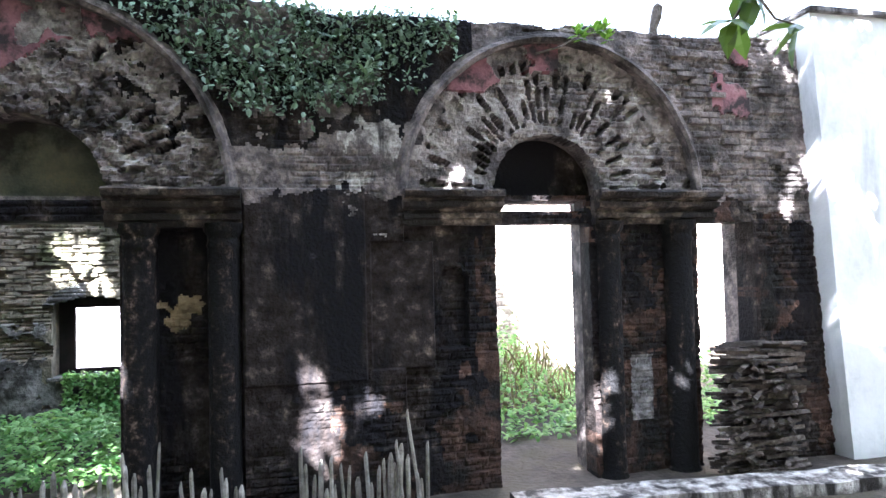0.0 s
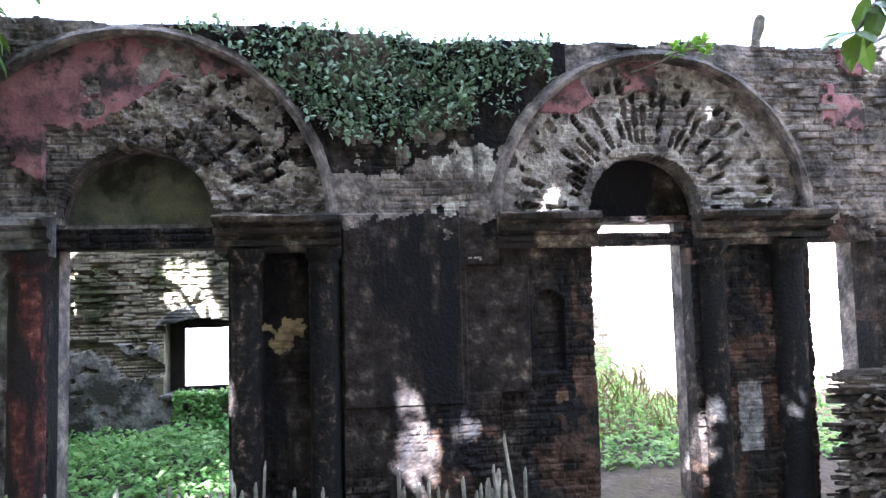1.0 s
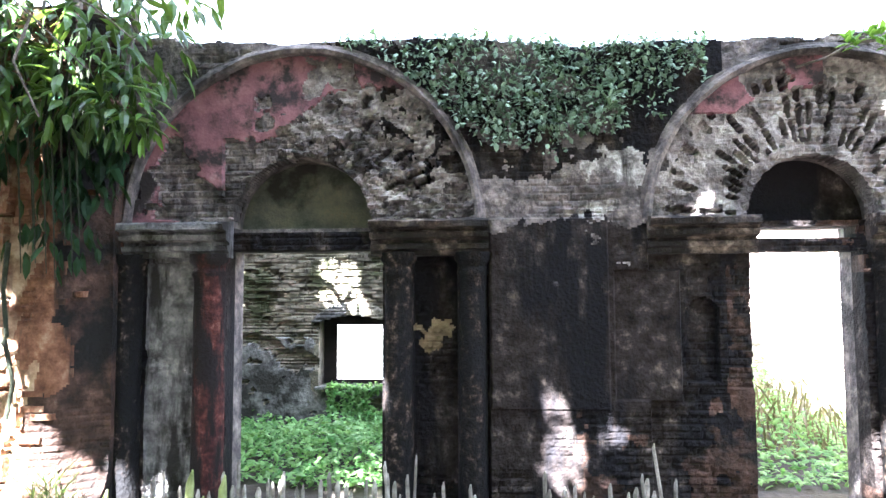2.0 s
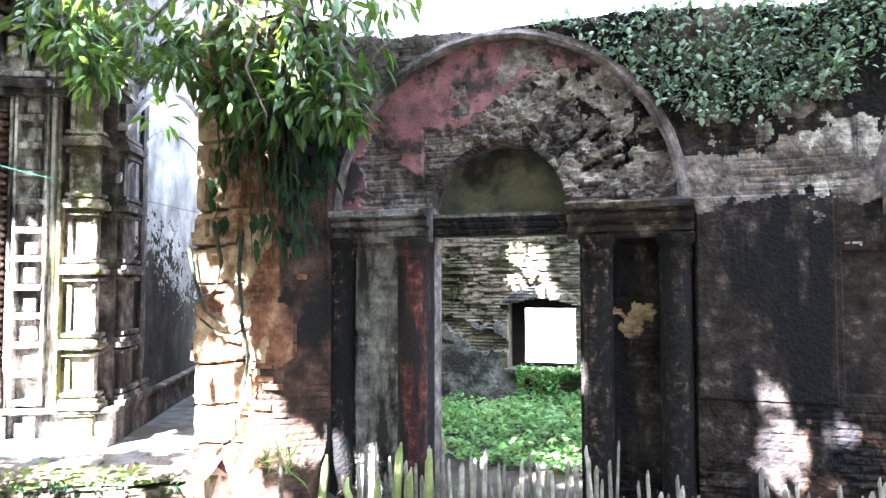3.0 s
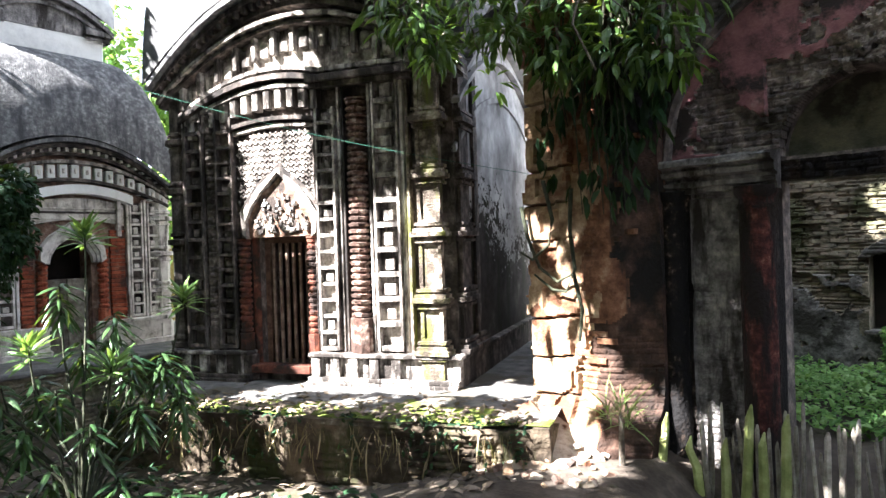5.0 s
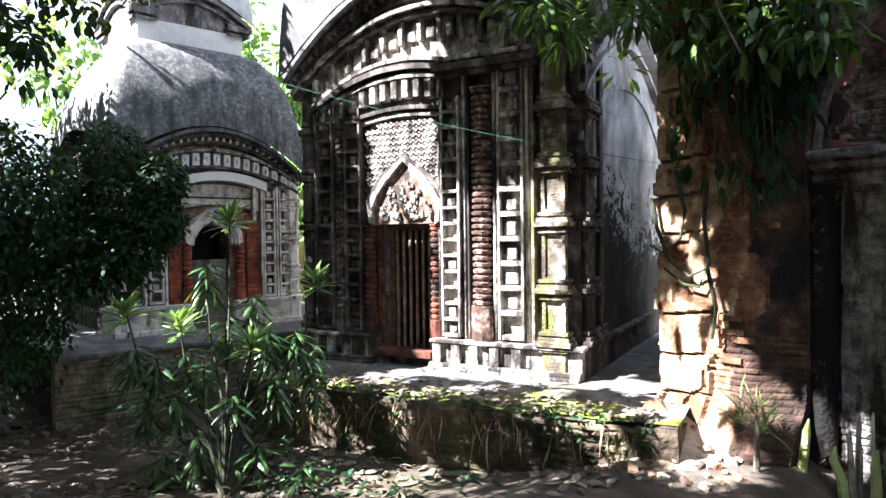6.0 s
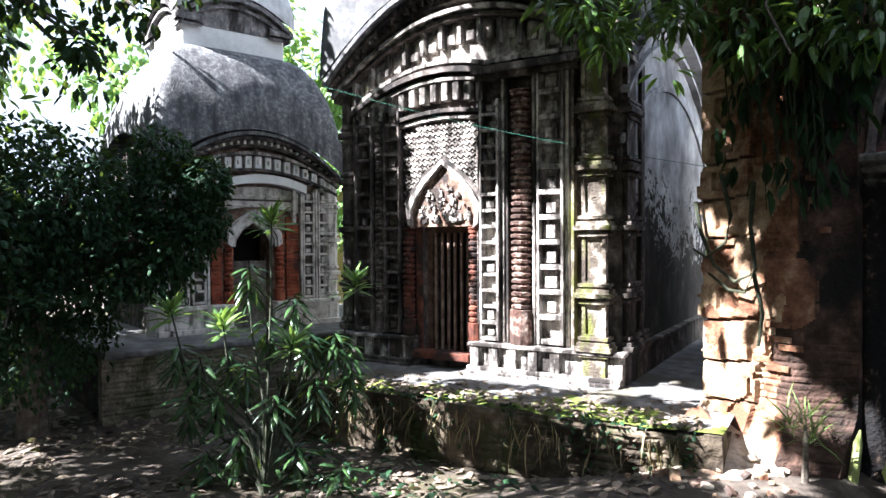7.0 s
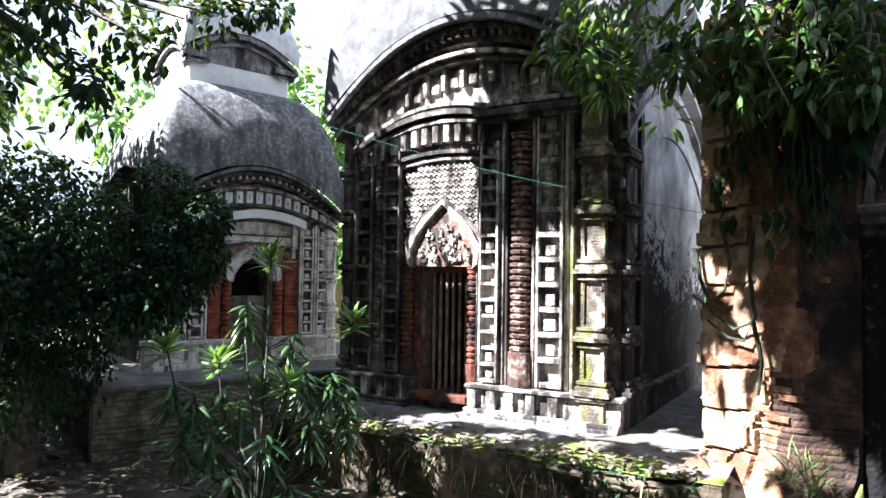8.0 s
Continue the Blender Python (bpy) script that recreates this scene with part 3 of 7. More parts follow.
def arcade_pick(x, z):
    """0 soot, 1 grey plaster, 2 pink wash, 3 eroded brick, 4 pale plaster, 5 red brick."""
    r1, r2 = np.hypot(x - ARCH1, z - SPRING), np.hypot(x - ARCH2, z - SPRING)
    above = z > SPRING
    n, m = fbm(x * 2.2, z * 2.2, 61), fbm(x * 6, z * 6, 65)
    between = ((x > -0.2) & (x < 1.22)) | (x > 4.4)
    line = np.where(between, SPRING + 0.06 + 0.5 * (fbm(x * 1.7 + 8, z * 1.7 + 8, 63) - 0.5) + 0.25 * (m - 0.5), SPRING)
    line = np.where((x > 4.4) & (x < 6.1), line - 0.2, line)
    out = np.where(z > line, 3, 0)
    out = np.where((out == 0) & ~above & (fbm(x * 3.1 + 2, z * 1.3 + 2, 67) > 0.60) & (m > 0.42) & ((z < 1.0) | (x > 1.5) | (x < -3.0)), 5, out)
    out = np.where((r2 < R2) & above & (n + 0.3 * m > 0.50), 6, out)
    out = np.where((r1 < R1) & above & (x > -2.1) & (m > 0.52), 6, out)
    out = np.where((out == 3) & (z > 3.05 + 0.5 * (m - 0.5)) & (x > -1.7) & (x < 1.9) & (n + 0.5 * (m - 0.5) > 0.40), 0, out)
    in1, in2 = (r1 < R1) & above, (r2 < R2) & above
    edge = 0.25 * (m - 0.5)
    pink1 = in1 & (z + edge > 3.42 + 0.45 * smooth01(-2.3, -1.6, x) - 0.3 * smooth01(-2.6, -3.2, x)) & (n > 0.36) & (r1 > 0.9)
    pink1b = in1 & (x < -2.7) & (n > 0.46)
    pink2 = in2 & (r2 > 1.22 + edge * 0.6) & (x < 2.8) & (z > 3.55) & (n > 0.40)
    pink3 = (x > 4.45) & (x < 4.9) & (z > 3.45 + edge) & (z < 4.2) & (n > 0.42)
    out = np.where(pink1 | pink1b | pink2 | pink3, 2, out)
    pale = (np.hypot((x - 1.0) / 0.42, (z - 2.75) / 0.55) < 0.6 + 0.9 * (m - 0.2)) & (n > 0.42)
    out = np.where(pale, 4, out)
    grey = (x > -3.42) & (x < -2.98) & (z < 2.3)
    out = np.where(grey, 1, out)
    patch = np.hypot((x + 0.70) / 0.21, (z - 1.56) / 0.17) < 0.62 + 1.5 * (fbm(x * 9 + 3, z * 9 + 5, 66) - 0.42)
    out = np.where(patch, 7, out)
    red = ((~above) & (x > 0.6) & (z < 0.95) & (n > 0.45)) | ((x > 3.3) & (x < 3.75) & (~above) & (m > 0.52)) | ((x > 1.9) & (x < 2.13) & (z < 2.3) & (m > 0.42))
    out = np.where(red, 5, out)
    slab = (x > 3.48) & (x < 3.72) & (z > 0.35) & (z < 1.0)
    out = np.where(slab, 1, out)
    return out


def make_arcade():
    wall = empty("wall_arcade")
    tagged(wall, "ruined brick arcade wall blackened with soot and peeling pink limewash", "wall", kind="structure")
    y0, y1, yc = 5.15, 5.62, 5.33
    bm = bmesh.new()
    for xa, xb in ((-3.9, -2.67), (-1.16, 2.10), (3.09, 4.26), (4.91, 6.0)):
        box(bm, xa, xb, yc, y1, -0.5, SPRING)
    box(bm, -2.67, -1.16, y0 + 0.12, y1, 2.36, SPRING)
    box(bm, 2.10, 3.09, y0 + 0.05, y1, 2.32, 2.42)
    box(bm, 2.10, 3.09, y0 + 0.05, y1, 2.53, SPRING)
    box(bm, 4.26, 4.91, yc, y1, 2.32, SPRING)
    part("brick_core", bm, M_RUBBLE, wall)
    bm = bmesh.new()
    xs = np.linspace(-3.9, 5.62, 120)
    top = [(float(x), float(wall_top(x)) - 0.02) for x in xs]
    splits = [(-3.9, ARCH1, None, (ARCH1, LUN1, 2.57)), (ARCH1, 0.4, (ARCH1, LUN1, 2.57), None), (0.4, LX2, None, (LX2, LUN2, 2.60)), (LX2, 5.62, (LX2, LUN2, 2.60), None)]
    for xa, xb, left, right in splits:
        out = []
        if left:
            out += arc(left[0], left[2], left[1], 90, 0)
            out += [(left[0] + left[1], SPRING)]
        else:
            out += [(xa, SPRING)]
        if right:
            tail = [(right[0] - right[1], SPRING)] + arc(right[0], right[2], right[1], 180, 90)
        else:
            tail = [(xb, SPRING)]
        crest = [p for p in top if xa < p[0] < xb]
        z_a, z_b = float(wall_top(np.float64(xa))) - 0.02, float(wall_top(np.float64(xb))) - 0.02
        loop = out + tail + [(xb, z_b)] + crest[::-1] + [(xa, z_a)]
        clean = [p for i, p in enumerate(loop) if i == 0 or math.hypot(p[0] - loop[i - 1][0], p[1] - loop[i - 1][1]) > 1e-4]
        prism(bm, clean, yc, y1)
    part("upper_brick_core", bm, M_RUBBLE, wall)
    relief("worn_face", -3.9, 6.0, -0.5, 4.6, 0.017, arcade_depth, [M_SOOT, M_GREYP, M_PINK, M_RUBBLE, M_LIME, M_BROWN, M_TYMP, M_CLAY], arcade_pick, arcade_keep, wall, y=y0, rim=0.22)
    # blind lunettes
    for cx, cz, r, mat in ((ARCH1, 2.50, LUN1 + 0.05, M_GREENP), (LX2, 2.56, LUN2 + 0.05, M_SOOT)):
        bm = bmesh.new()
        prism(bm, arc(cx, cz, r, 0, 180, 24), y0 + 0.30, y1 - 0.01)
        part("lunette", bm, mat, wall, "damp plaster lunette under the arch")
    # raised arch rings
    for cx, r, mat in ((ARCH1, R1, M_RUBBLE), (ARCH2, R2, M_RUBBLE)):
        bm = bmesh.new()
        n = 64
        prof = [(-0.005, 0.0), (-0.005, 0.11), (0.03, 0.135), (0.06, 0.12), (0.075, 0.085), (0.10, 0.075), (0.11, 0.0)]
        rows = []
        for i in range(n + 1):
            a = math.pi * i / n
            row = []
            for dr, dy in prof:
                w = 0.012 * (noise.noise((cx + i * 0.35, dr * 30, dy * 20)))
                rr = r - 0.05 + dr + w
                row.append(bm.verts.new((cx + rr * math.cos(a), y0 - dy - w, SPRING + rr * math.sin(a))))
            rows.append(row)
        for ra, rb in zip(rows, rows[1:]):
            for k in range(len(prof) - 1):
                bm.faces.new((ra[k], ra[k + 1], rb[k + 1], rb[k]))
        bmesh.ops.recalc_face_normals(bm, faces=bm.faces[:])
        part("arch_ring", bm, mat, wall, "raised moulded arch ring with broken stucco")
    # impost cornices
    for xa, xb, mat in ((-3.77, -2.60, M_GREYP), (-1.27, -0.20, M_IMPOST), (1.20, 2.14, M_IMPOST), (3.10, 4.42, M_IMPOST)):
        bm = bmesh.new()
        prof = [(0, 2.29), (0.10, 2.29), (0.11, 2.34), (0.14, 2.35), (0.14, 2.395), (0.10, 2.40), (0.10, 2.43), (0.19, 2.45), (0.20, 2.495), (0.17, 2.50), (0.17, 2.525), (0.25, 2.54), (0.26, 2.59), (0.23, 2.61), (0, 2.63)]
        n = max(6, int((xb - xa) / 0.06))
        rows = []
        for i in range(n + 1):
            x = xa + (xb - xa) * i / n
            row = []
            for k, (dy, z) in enumerate(prof):
                e = 1 if dy == 0 else 1 - 0.16 * noise.noise((x * 5, k * 3.1, 1.7))
                row.append(bm.verts.new((x, y0 + 0.01 - dy * e, z + 0.012 * noise.noise((x * 4, k, 4.0)))))
            rows.append(row)
        for ra, rb in zip(rows, rows[1:]):
            for k in range(len(prof) - 1):
                bm.faces.new((ra[k], ra[k + 1], rb[k + 1], rb[k]))
        bm.faces.new(rows[0])
        bm.faces.new(rows[-1])
        bmesh.ops.recalc_face_normals(bm, faces=bm.faces[:])
        part("impost_cornice", bm, mat, wall, "stepped impost moulding with crumbled edges")
    # engaged columns
    def shaft(cx, r, zb, zt, mat, label):
        bm = bmesh.new()
        prof = [(r * 1.25, zb), (r * 1.25, zb + 0.12), (r * 1.1, zb + 0.16), (r, zb + 0.2)]
        prof += [(r * (1 + 0.03 * noise.noise((cx, i, 3.0))), zb + 0.2 + (zt - zb - 0.42) * i / 14) for i in range(1, 15)]
        prof += [(r * 1.16, zt - 0.19), (r * 1.02, zt - 0.15), (r * 1.02, zt - 0.11), (r * 1.28, zt - 0.07), (r * 1.32, zt)]
        lathe(bm, prof, cx, y0 - 0.01, 16, math.pi, 2 * math.pi, 0.006)
        bmesh.ops.recalc_face_normals(bm, faces=bm.faces[:])
        part("engaged_column", bm, mat, wall, label, smooth=True)
    shaft(-3.60, 0.15, -0.3, 2.32, M_SOOTCOL, "soot-black half-round column")
    shaft(-2.80, 0.15, -0.3, 2.32, M_REDCOL, "half-round column with dark red limewash")
    shaft(-1.02, 0.13, -0.3, 2.32, M_SOOTCOL, "soot-black half-round column")
    shaft(-0.35, 0.13, -0.3, 2.32, M_SOOTCOL, "soot-black half-round column")
    shaft(3.26, 0.12, -0.3, 2.32, M_SOOTCOL, "soot-black half-round column")
    shaft(4.02, 0.15, -0.3, 2.32, M_SOOTCOL, "soot-black half-round column")
    return wall


arcade = make_arcade()


# ---------------------------------------------------------------- rooms behind the arcade
def make_back_wall():
    wall = empty("wall_back")
    tagged(wall, "roofless back wall of mossy thin bricks with a barred window", "wall", kind="structure")
    y0 = 8.545
    wx0, wx1, wz0, wz1 = -2.66, -1.68, 0.66, 1.56

    def keep(x, z):
        hole = (x > wx0) & (x < wx1) & (z > wz0) & (z < wz1 + 0.10 * np.cos((x + 2.17) / 0.5 * 1.5))
        return ~hole & (z < 3.9 + 0.3 * (fbm(x, x * 0, 77, 3) - 0.5))

    def depth(x, z):
        joint, rnd = courses(x, z, 0.21, 0.05, 0.012, 13)
        n = fbm(x * 1.6, z * 1.6, 71)
        mud = (z < 1.25 - 0.5 * (x + 2.9) * 0.35 + 0.5 * (n - 0.5)) & (z < 1.35)
        d = 0.04 - 0.022 * joint + 0.02 * (rnd - 0.5) + 0.03 * (n - 0.5)
        gap = (z + 0.35 * (x + 2.9) > 0.78 + 0.7 * (n - 0.5)) & (z + 0.35 * (x + 2.9) < 0.98 + 0.9 * (n - 0.5)) | (fbm(x * 5 + 1, z * 7 + 1, 74) > 0.66)
        d = np.where(mud, 0.045 + 0.05 * (n - 0.5) + 0.03 * (fbm(x * 8, z * 8, 73) - 0.5), d)
        d = np.where(gap, 0.0 - 0.03 * joint + 0.03 * (rnd - 0.5), d)
        head = (np.hypot((x + 2.17) / 0.62, (z - 1.42) / 0.42) < 1) & (z > 1.56)
        return np.where(head, 0.07 + 0.03 * (n - 0.5) - 0.012 * joint, d)

    def pick(x, z):
        n = fbm(x * 1.6, z * 1.6, 71)
        mud = (z < 1.25 - 0.5 * (x + 2.9) * 0.35 + 0.5 * (n - 0.5)) & (z < 1.35)
        gap = (z + 0.35 * (x + 2.9) > 0.78 + 0.7 * (n - 0.5)) & (z + 0.35 * (x + 2.9) < 0.98 + 0.9 * (n - 0.5)) | (fbm(x * 5 + 1, z * 7 + 1, 74) > 0.66)
        mud = mud & ~(np.hypot(np.maximum(np.abs(x + 2.17) - 0.5, 0), np.maximum(np.abs(z - 1.1) - 0.42, 0)) < 0.05 + 0.35 * (fbm(x * 6, z * 6, 79) - 0.35))
        head = (np.hypot((x + 2.17) / 0.62, (z - 1.42) / 0.42) < 1) & (z > 1.56)
        return np.where(head & (n > 0.5), 1, np.where(gap, 0, np.where(mud, 1, 0)))
    relief("brick_face", -5.6, 1.2, -0.4, 4.1, 0.022, depth, [M_OLDBRICK, M_MUD], pick, keep, wall, y=y0, rim=0.12)
    bm = bmesh.new()
    for a, b, c, d in ((-5.6, wx0, -0.4, 3.7), (wx1, 1.2, -0.4, 3.7), (wx0, wx1, -0.4, wz0), (wx0, wx1, wz1 + 0.1, 3.7)):
        box(bm, a, b, y0 + 0.14, y0 + 0.45, c, d)
    part("brick_core", bm, M_OLDBRICK, wall)
    win = empty("window_1")
    tagged(win, "small barred window in a deep mud-plastered recess", "window", kind="structure")
    bm = bmesh.new()
    box(bm, -2.70, -1.62, y0 - 0.10, y0 + 0.44, wz0 - 0.05, wz0, 0.01)
    part("sill", bm, M_MUD, win)
    # near-black frame; its wide left piece paints the reveal's shade
    for x0, x1, z0, z1 in ((-2.665, -2.47, wz0, wz1 + 0.08), (-1.73, -1.68, wz0, wz1), (-2.47, -1.73, wz0, wz0 + 0.06), (-2.47, -1.73, wz1 - 0.05, wz1 + 0.11)):
        bm = bmesh.new()
        box(bm, x0, x1, y0 + 0.30, y0 + 0.36, z0, z1)
        part("frame", bm, M_DARK, win)
    for i in range(7):
        bm = bmesh.new()
        x = -2.47 + 0.74 * (i + 0.5) / 7
        box(bm, x - 0.003, x + 0.003, y0 + 0.32, y0 + 0.326, wz0 + 0.06, wz1 - 0.05)
        part("bar", bm, M_IRON, win)
    for i in range(5):
        bm = bmesh.new()
        z = wz0 + 0.1 + 0.7 * (i + 0.5) / 5
        box(bm, -2.47, -1.73, y0 + 0.333, y0 + 0.343, z - 0.003, z + 0.003)
        part("bar", bm, M_IRON, win)
    # unseen walls added to shade the temple alley, then the wall dividing the rooms
    bm = bmesh.new()
    box(bm, -4.86, -4.45, 5.62, 8.545, -0.5, 3.85, 0.02)
    box(bm, -7.3, -4.86, 8.2, 8.545, -0.5, 3.85, 0.02)
    tagged(part("wall_light_block", bm, M_OLDBRICK), "unseen brick wall added to shade the alley beside the temple", "wall", kind="structure")
    bm = bmesh.new()
    box(bm, 1.2, 1.6, 5.62, 9.0, -0.4, 2.4, 0.01)
    tagged(part("wall_cross", bm, M_OLDBRICK), "cross wall of old brick between the roofless rooms", "wall", kind="structure")
    # added white wall that catches the sun to brighten the window
    bm = bmesh.new()
    box(bm, -9.0, 2.4, 14.0, 14.4, -0.5, 4.0, 0.02)
    tagged(part("wall_reflector", bm, M_WHITE), "white wall added to fill the window with bright sunlight", "wall", kind="structure")

    def depth2(x, z):
        joint, rnd = courses(x, z, 0.22, 0.075, 0.014, 23)
        return 0.03 - 0.02 * joint + 0.016 * (rnd - 0.5) + 0.02 * (fbm(x * 2, z * 2, 81) - 0.5)
    far = empty("wall_far")
    tagged(far, "sunlit pale brick wall beyond the doorway", "wall", kind="structure")
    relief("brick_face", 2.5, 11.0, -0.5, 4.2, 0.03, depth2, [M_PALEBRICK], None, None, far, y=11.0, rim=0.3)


make_back_wall()


def make_pier():
    """Broken end pier: plaster slabs and bricks, lit on its front."""
    pier = empty("wall_pier")
    tagged(pier, "broken brick pier with tan plaster slabs and deep cracks", "pier", kind="structure")
    x0, x1, y0 = -4.97, -3.62, 4.66

    def keep(x, z):
        return (x > x0 + 0.05 * (fbm(z * 2.5, z * 0, 91) - 0.3) + 0.04 * np.floor(fbm(z * 1.7, z * 0, 92) * 3)) & (z < 4.55)

    def slabs(x, z):
        zz = z + 0.025 * np.sin(x * 5 + 0.7) + 0.05 * np.sin(z * 1.7 + 1.0)
        row = np.floor(zz / 0.37)
        zf = zz / 0.37 - row
        right = x0 + 0.50 + 0.16 * hash2(row, row * 0, 95) + 0.05 * (fbm(z * 8, z * 0, 89) - 0.5)
        return row, zf, x < right, right

    def depth(x, z):
        row, zf, on, right = slabs(x, z)
        joint, rnd = courses(x, z, 0.23, 0.058, 0.010, 33)
        n, m, f = fbm(x * 2, z * 2, 93), fbm(x * 9, z * 9, 94), fbm(x * 30, z * 30, 90, 3)
        # brick core, worn soft, with plaster still holding in patches
        bare = np.clip((fbm(x * 2.6 + 4, z * 1.6 + 4, 88) - 0.42) * 8, 0, 1)
        d = 0.055 + 0.05 * (n - 0.5) + 0.02 * (m - 0.5) + 0.008 * (f - 0.5) - bare * (0.016 + 0.012 * joint + 0.014 * (rnd - 0.5))
        # slabs: each bulges a little, with a shadowed open joint below
        s = 0.085 + 0.04 * (hash2(row, row * 0, 96) - 0.4) + 0.02 * (m - 0.5) + 0.010 * (f - 0.5) + 0.012 * np.sin(np.clip(zf, 0, 1) * 3.1)
        open_joint = (zf < 0.02 + 0.10 * n) & (fbm(x * 3.5, row * 7.3, 98) > 0.42)
        s = np.where(open_joint, s - 0.085, s)
        # sunk upright panel worn into some slabs
        panel = (hash2(row, row * 0, 86) > 0.35) & (np.abs(x - x0 - 0.27 - 0.06 * hash2(row, row * 0, 87)) < 0.11) & (np.abs(zf - 0.55) < 0.27)
        s = np.where(panel, s - 0.045, s)
        d = np.where(on, s, d)
        # stepped crack running down the plaster
        stepx = x0 + 0.70 - 0.16 * smooth01(0.95, 0.55, z) + 0.05 * np.floor(z * 7) % 0.07 - 0.20 * smooth01(0.45, 0.25, z) + 0.04 * (m - 0.5)
        crack = (np.abs(x - stepx) < 0.014) & (z < 1.15) & (z > -0.1)
        d = np.where(crack, d - 0.12, d)
        slope = smooth01(x0 + 0.9, x1, x)
        foot = smooth01(0.45, -0.25, z) * 0.32
        return d - 0.30 * slope + foot

    def pick(x, z):
        row, zf, on, right = slabs(x, z)
        n, m = fbm(x * 2.3, z * 2.3, 97), fbm(x * 6, z * 6, 85)
        plaster = x + 0.55 * (fbm(x * 3.2, z * 1.7, 99) - 0.5) + 0.12 * (m - 0.5) < x0 + 0.80
        brown = x + 0.6 * (n - 0.5) > -4.05
        return np.where(on, np.where(n + 0.3 * (m - 0.5) > 0.36, 0, 1), np.where(brown, 2, np.where(plaster, 0, 1)))
    relief("broken_face", x0, x1, -0.5, 4.55, 0.02, depth, [M_TANBRICK, M_RUSTBRICK, M_BROWN], pick, keep, pier, y=y0, rim=0.5)
    bm = bmesh.new()
    box(bm, x0 + 0.12, x1, y0 + 0.36, 5.62, -0.5, 4.5)
    part("brick_core", bm, M_REDBRICK, pier)


make_pier()


def make_white_wall():
    wall = empty("wall_white")
    tagged(wall, "whitewashed plaster wall of a neighbouring house", "wall", kind="structure")

    def depth(x, z):
        return 0.03 * (fbm(x * 1.2, z * 1.2, 101) - 0.5) + 0.008 * (fbm(x * 9, z * 9, 102) - 0.5)

    def keep(x, z):
        return x > 5.80
    face = relief("plaster_face", 5.80, 9.0, -0.5, 4.46, 0.04, depth, [M_WHITE], None, keep, wall, y=4.86, rim=0.9, smooth=False)
    for v in face.data.vertices:
        # the corner leans and bulges
        v.co.x -= 0.07 * v.co.z + 0.02 * noise.noise((0.0, 0.0, v.co.z * 1.7))
    bm = bmesh.new()
    box(bm, 5.46, 9.0, 4.80, 5.8, 4.46, 4.52, 0.01)
    part("coping", bm, M_GREYP, wall)


make_white_wall()


# ---------------------------------------------------------------- temples
T2 = pose(-8.10, 3.66, 0, 0, 0, 25)
T1 = pose(-12.04, 2.36, 0, 0, 0, 95)


def bow(s, mid, half, peak, drop):
    """Height of a bowed cornice line at s."""
    return peak - drop * ((s - mid) / half) ** 2


def bowed_band(bm, s0, s1, mid, half, peak, drop, thick, y_front, y_back, n=28, worn=0.008):
    rows = []
    for i in range(n + 1):
        s = s0 + (s1 - s0) * i / n
        z = bow(s, mid, half, peak, drop)
        w = worn * noise.noise((s * 6, peak * 3, y_front * 5))
        rows.append([bm.verts.new(p) for p in ((s, y_front + w, z - thick), (s, y_front + w, z + w), (s, y_back, z + w), (s, y_back, z - thick))])
    for a, b in zip(rows, rows[1:]):
        for k in range(4):
            bm.faces.new((a[k], a[(k + 1) % 4], b[(k + 1) % 4], b[k]))
    bm.faces.new(rows[0])
    bm.faces.new(rows[-1][::-1])
    bmesh.ops.recalc_face_normals(bm, faces=bm.faces[:])
    return bm


def curved_roof(x0, x1, y0, y1, mid, half, peak, drop, top_z, inset, n=22, m=12, over=0.12, power=2.0):
    """Four-sided bulging roof over bowed eaves, closing in to a flat crown."""
    bm = bmesh.new()
    def eave(k):
        k %= 4 * n
        side, i = divmod(k, n)
        f = i / n
        cx, cy = (x0 + x1) / 2, (y0 + y1) / 2
        if side == 0:
            x, y = x0 + (x1 - x0) * f, y0
        elif side == 1:
            x, y = x1, y0 + (y1 - y0) * f
        elif side == 2:
            x, y = x1 + (x0 - x1) * f, y1
        else:
            x, y = x0, y1 + (y0 - y1) * f
        z = peak - drop * (2 * f - 1) ** 2
        return x, y, z
    rings = []
    for j in range(m + 1):
        g = j / m
        ring = []
        for k in range(4 * n):
            x, y, z = eave(k)
            cx, cy = (x0 + x1) / 2, (y0 + y1) / 2
            sh = 1 + (inset - 1) * (g ** power)
            w = 0.012 * noise.noise((x * 2, y * 2, g * 4))
            ring.append(bm.verts.new((cx + (x - cx) * sh * (1 + w), cy + (y - cy) * sh * (1 + w), z + (top_z - z) * math.sin(g * math.pi / 2) ** 0.9)))
        rings.append(ring)
    for a, b in zip(rings, rings[1:]):
        for k in range(4 * n):
            bm.faces.new((a[k], a[(k + 1) % (4 * n)], b[(k + 1) % (4 * n)], b[k]))
    bm.faces.new(rings[-1])
    bmesh.ops.recalc_face_normals(bm, faces=bm.faces[:])
    return bm


def ringed_column(cx, cy, r, z0, z1, pitch=0.085, base=0.25, segs=10):
    """A column of stacked rounds on a block."""
    bm = bmesh.new()
    prof = [(r * 1.15, z0), (r * 1.15, z0 + base)]
    z = z0 + base
    while z < z1 - pitch:
        k = 1 + 0.10 * noise.noise((cx * 5, z * 4, 2.2))
        prof += [(r * 0.72, z + pitch * 0.12), (r * 0.98 * k, z + pitch * 0.30), (r * 1.02 * k, z + pitch * 0.72), (r * 0.74, z + pitch * 0.9)]
        z += pitch
    prof += [(r * 1.1, z), (r * 1.1, z1)]
    lathe(bm, prof, cx, cy, segs, wobble=0.004)
    return bm


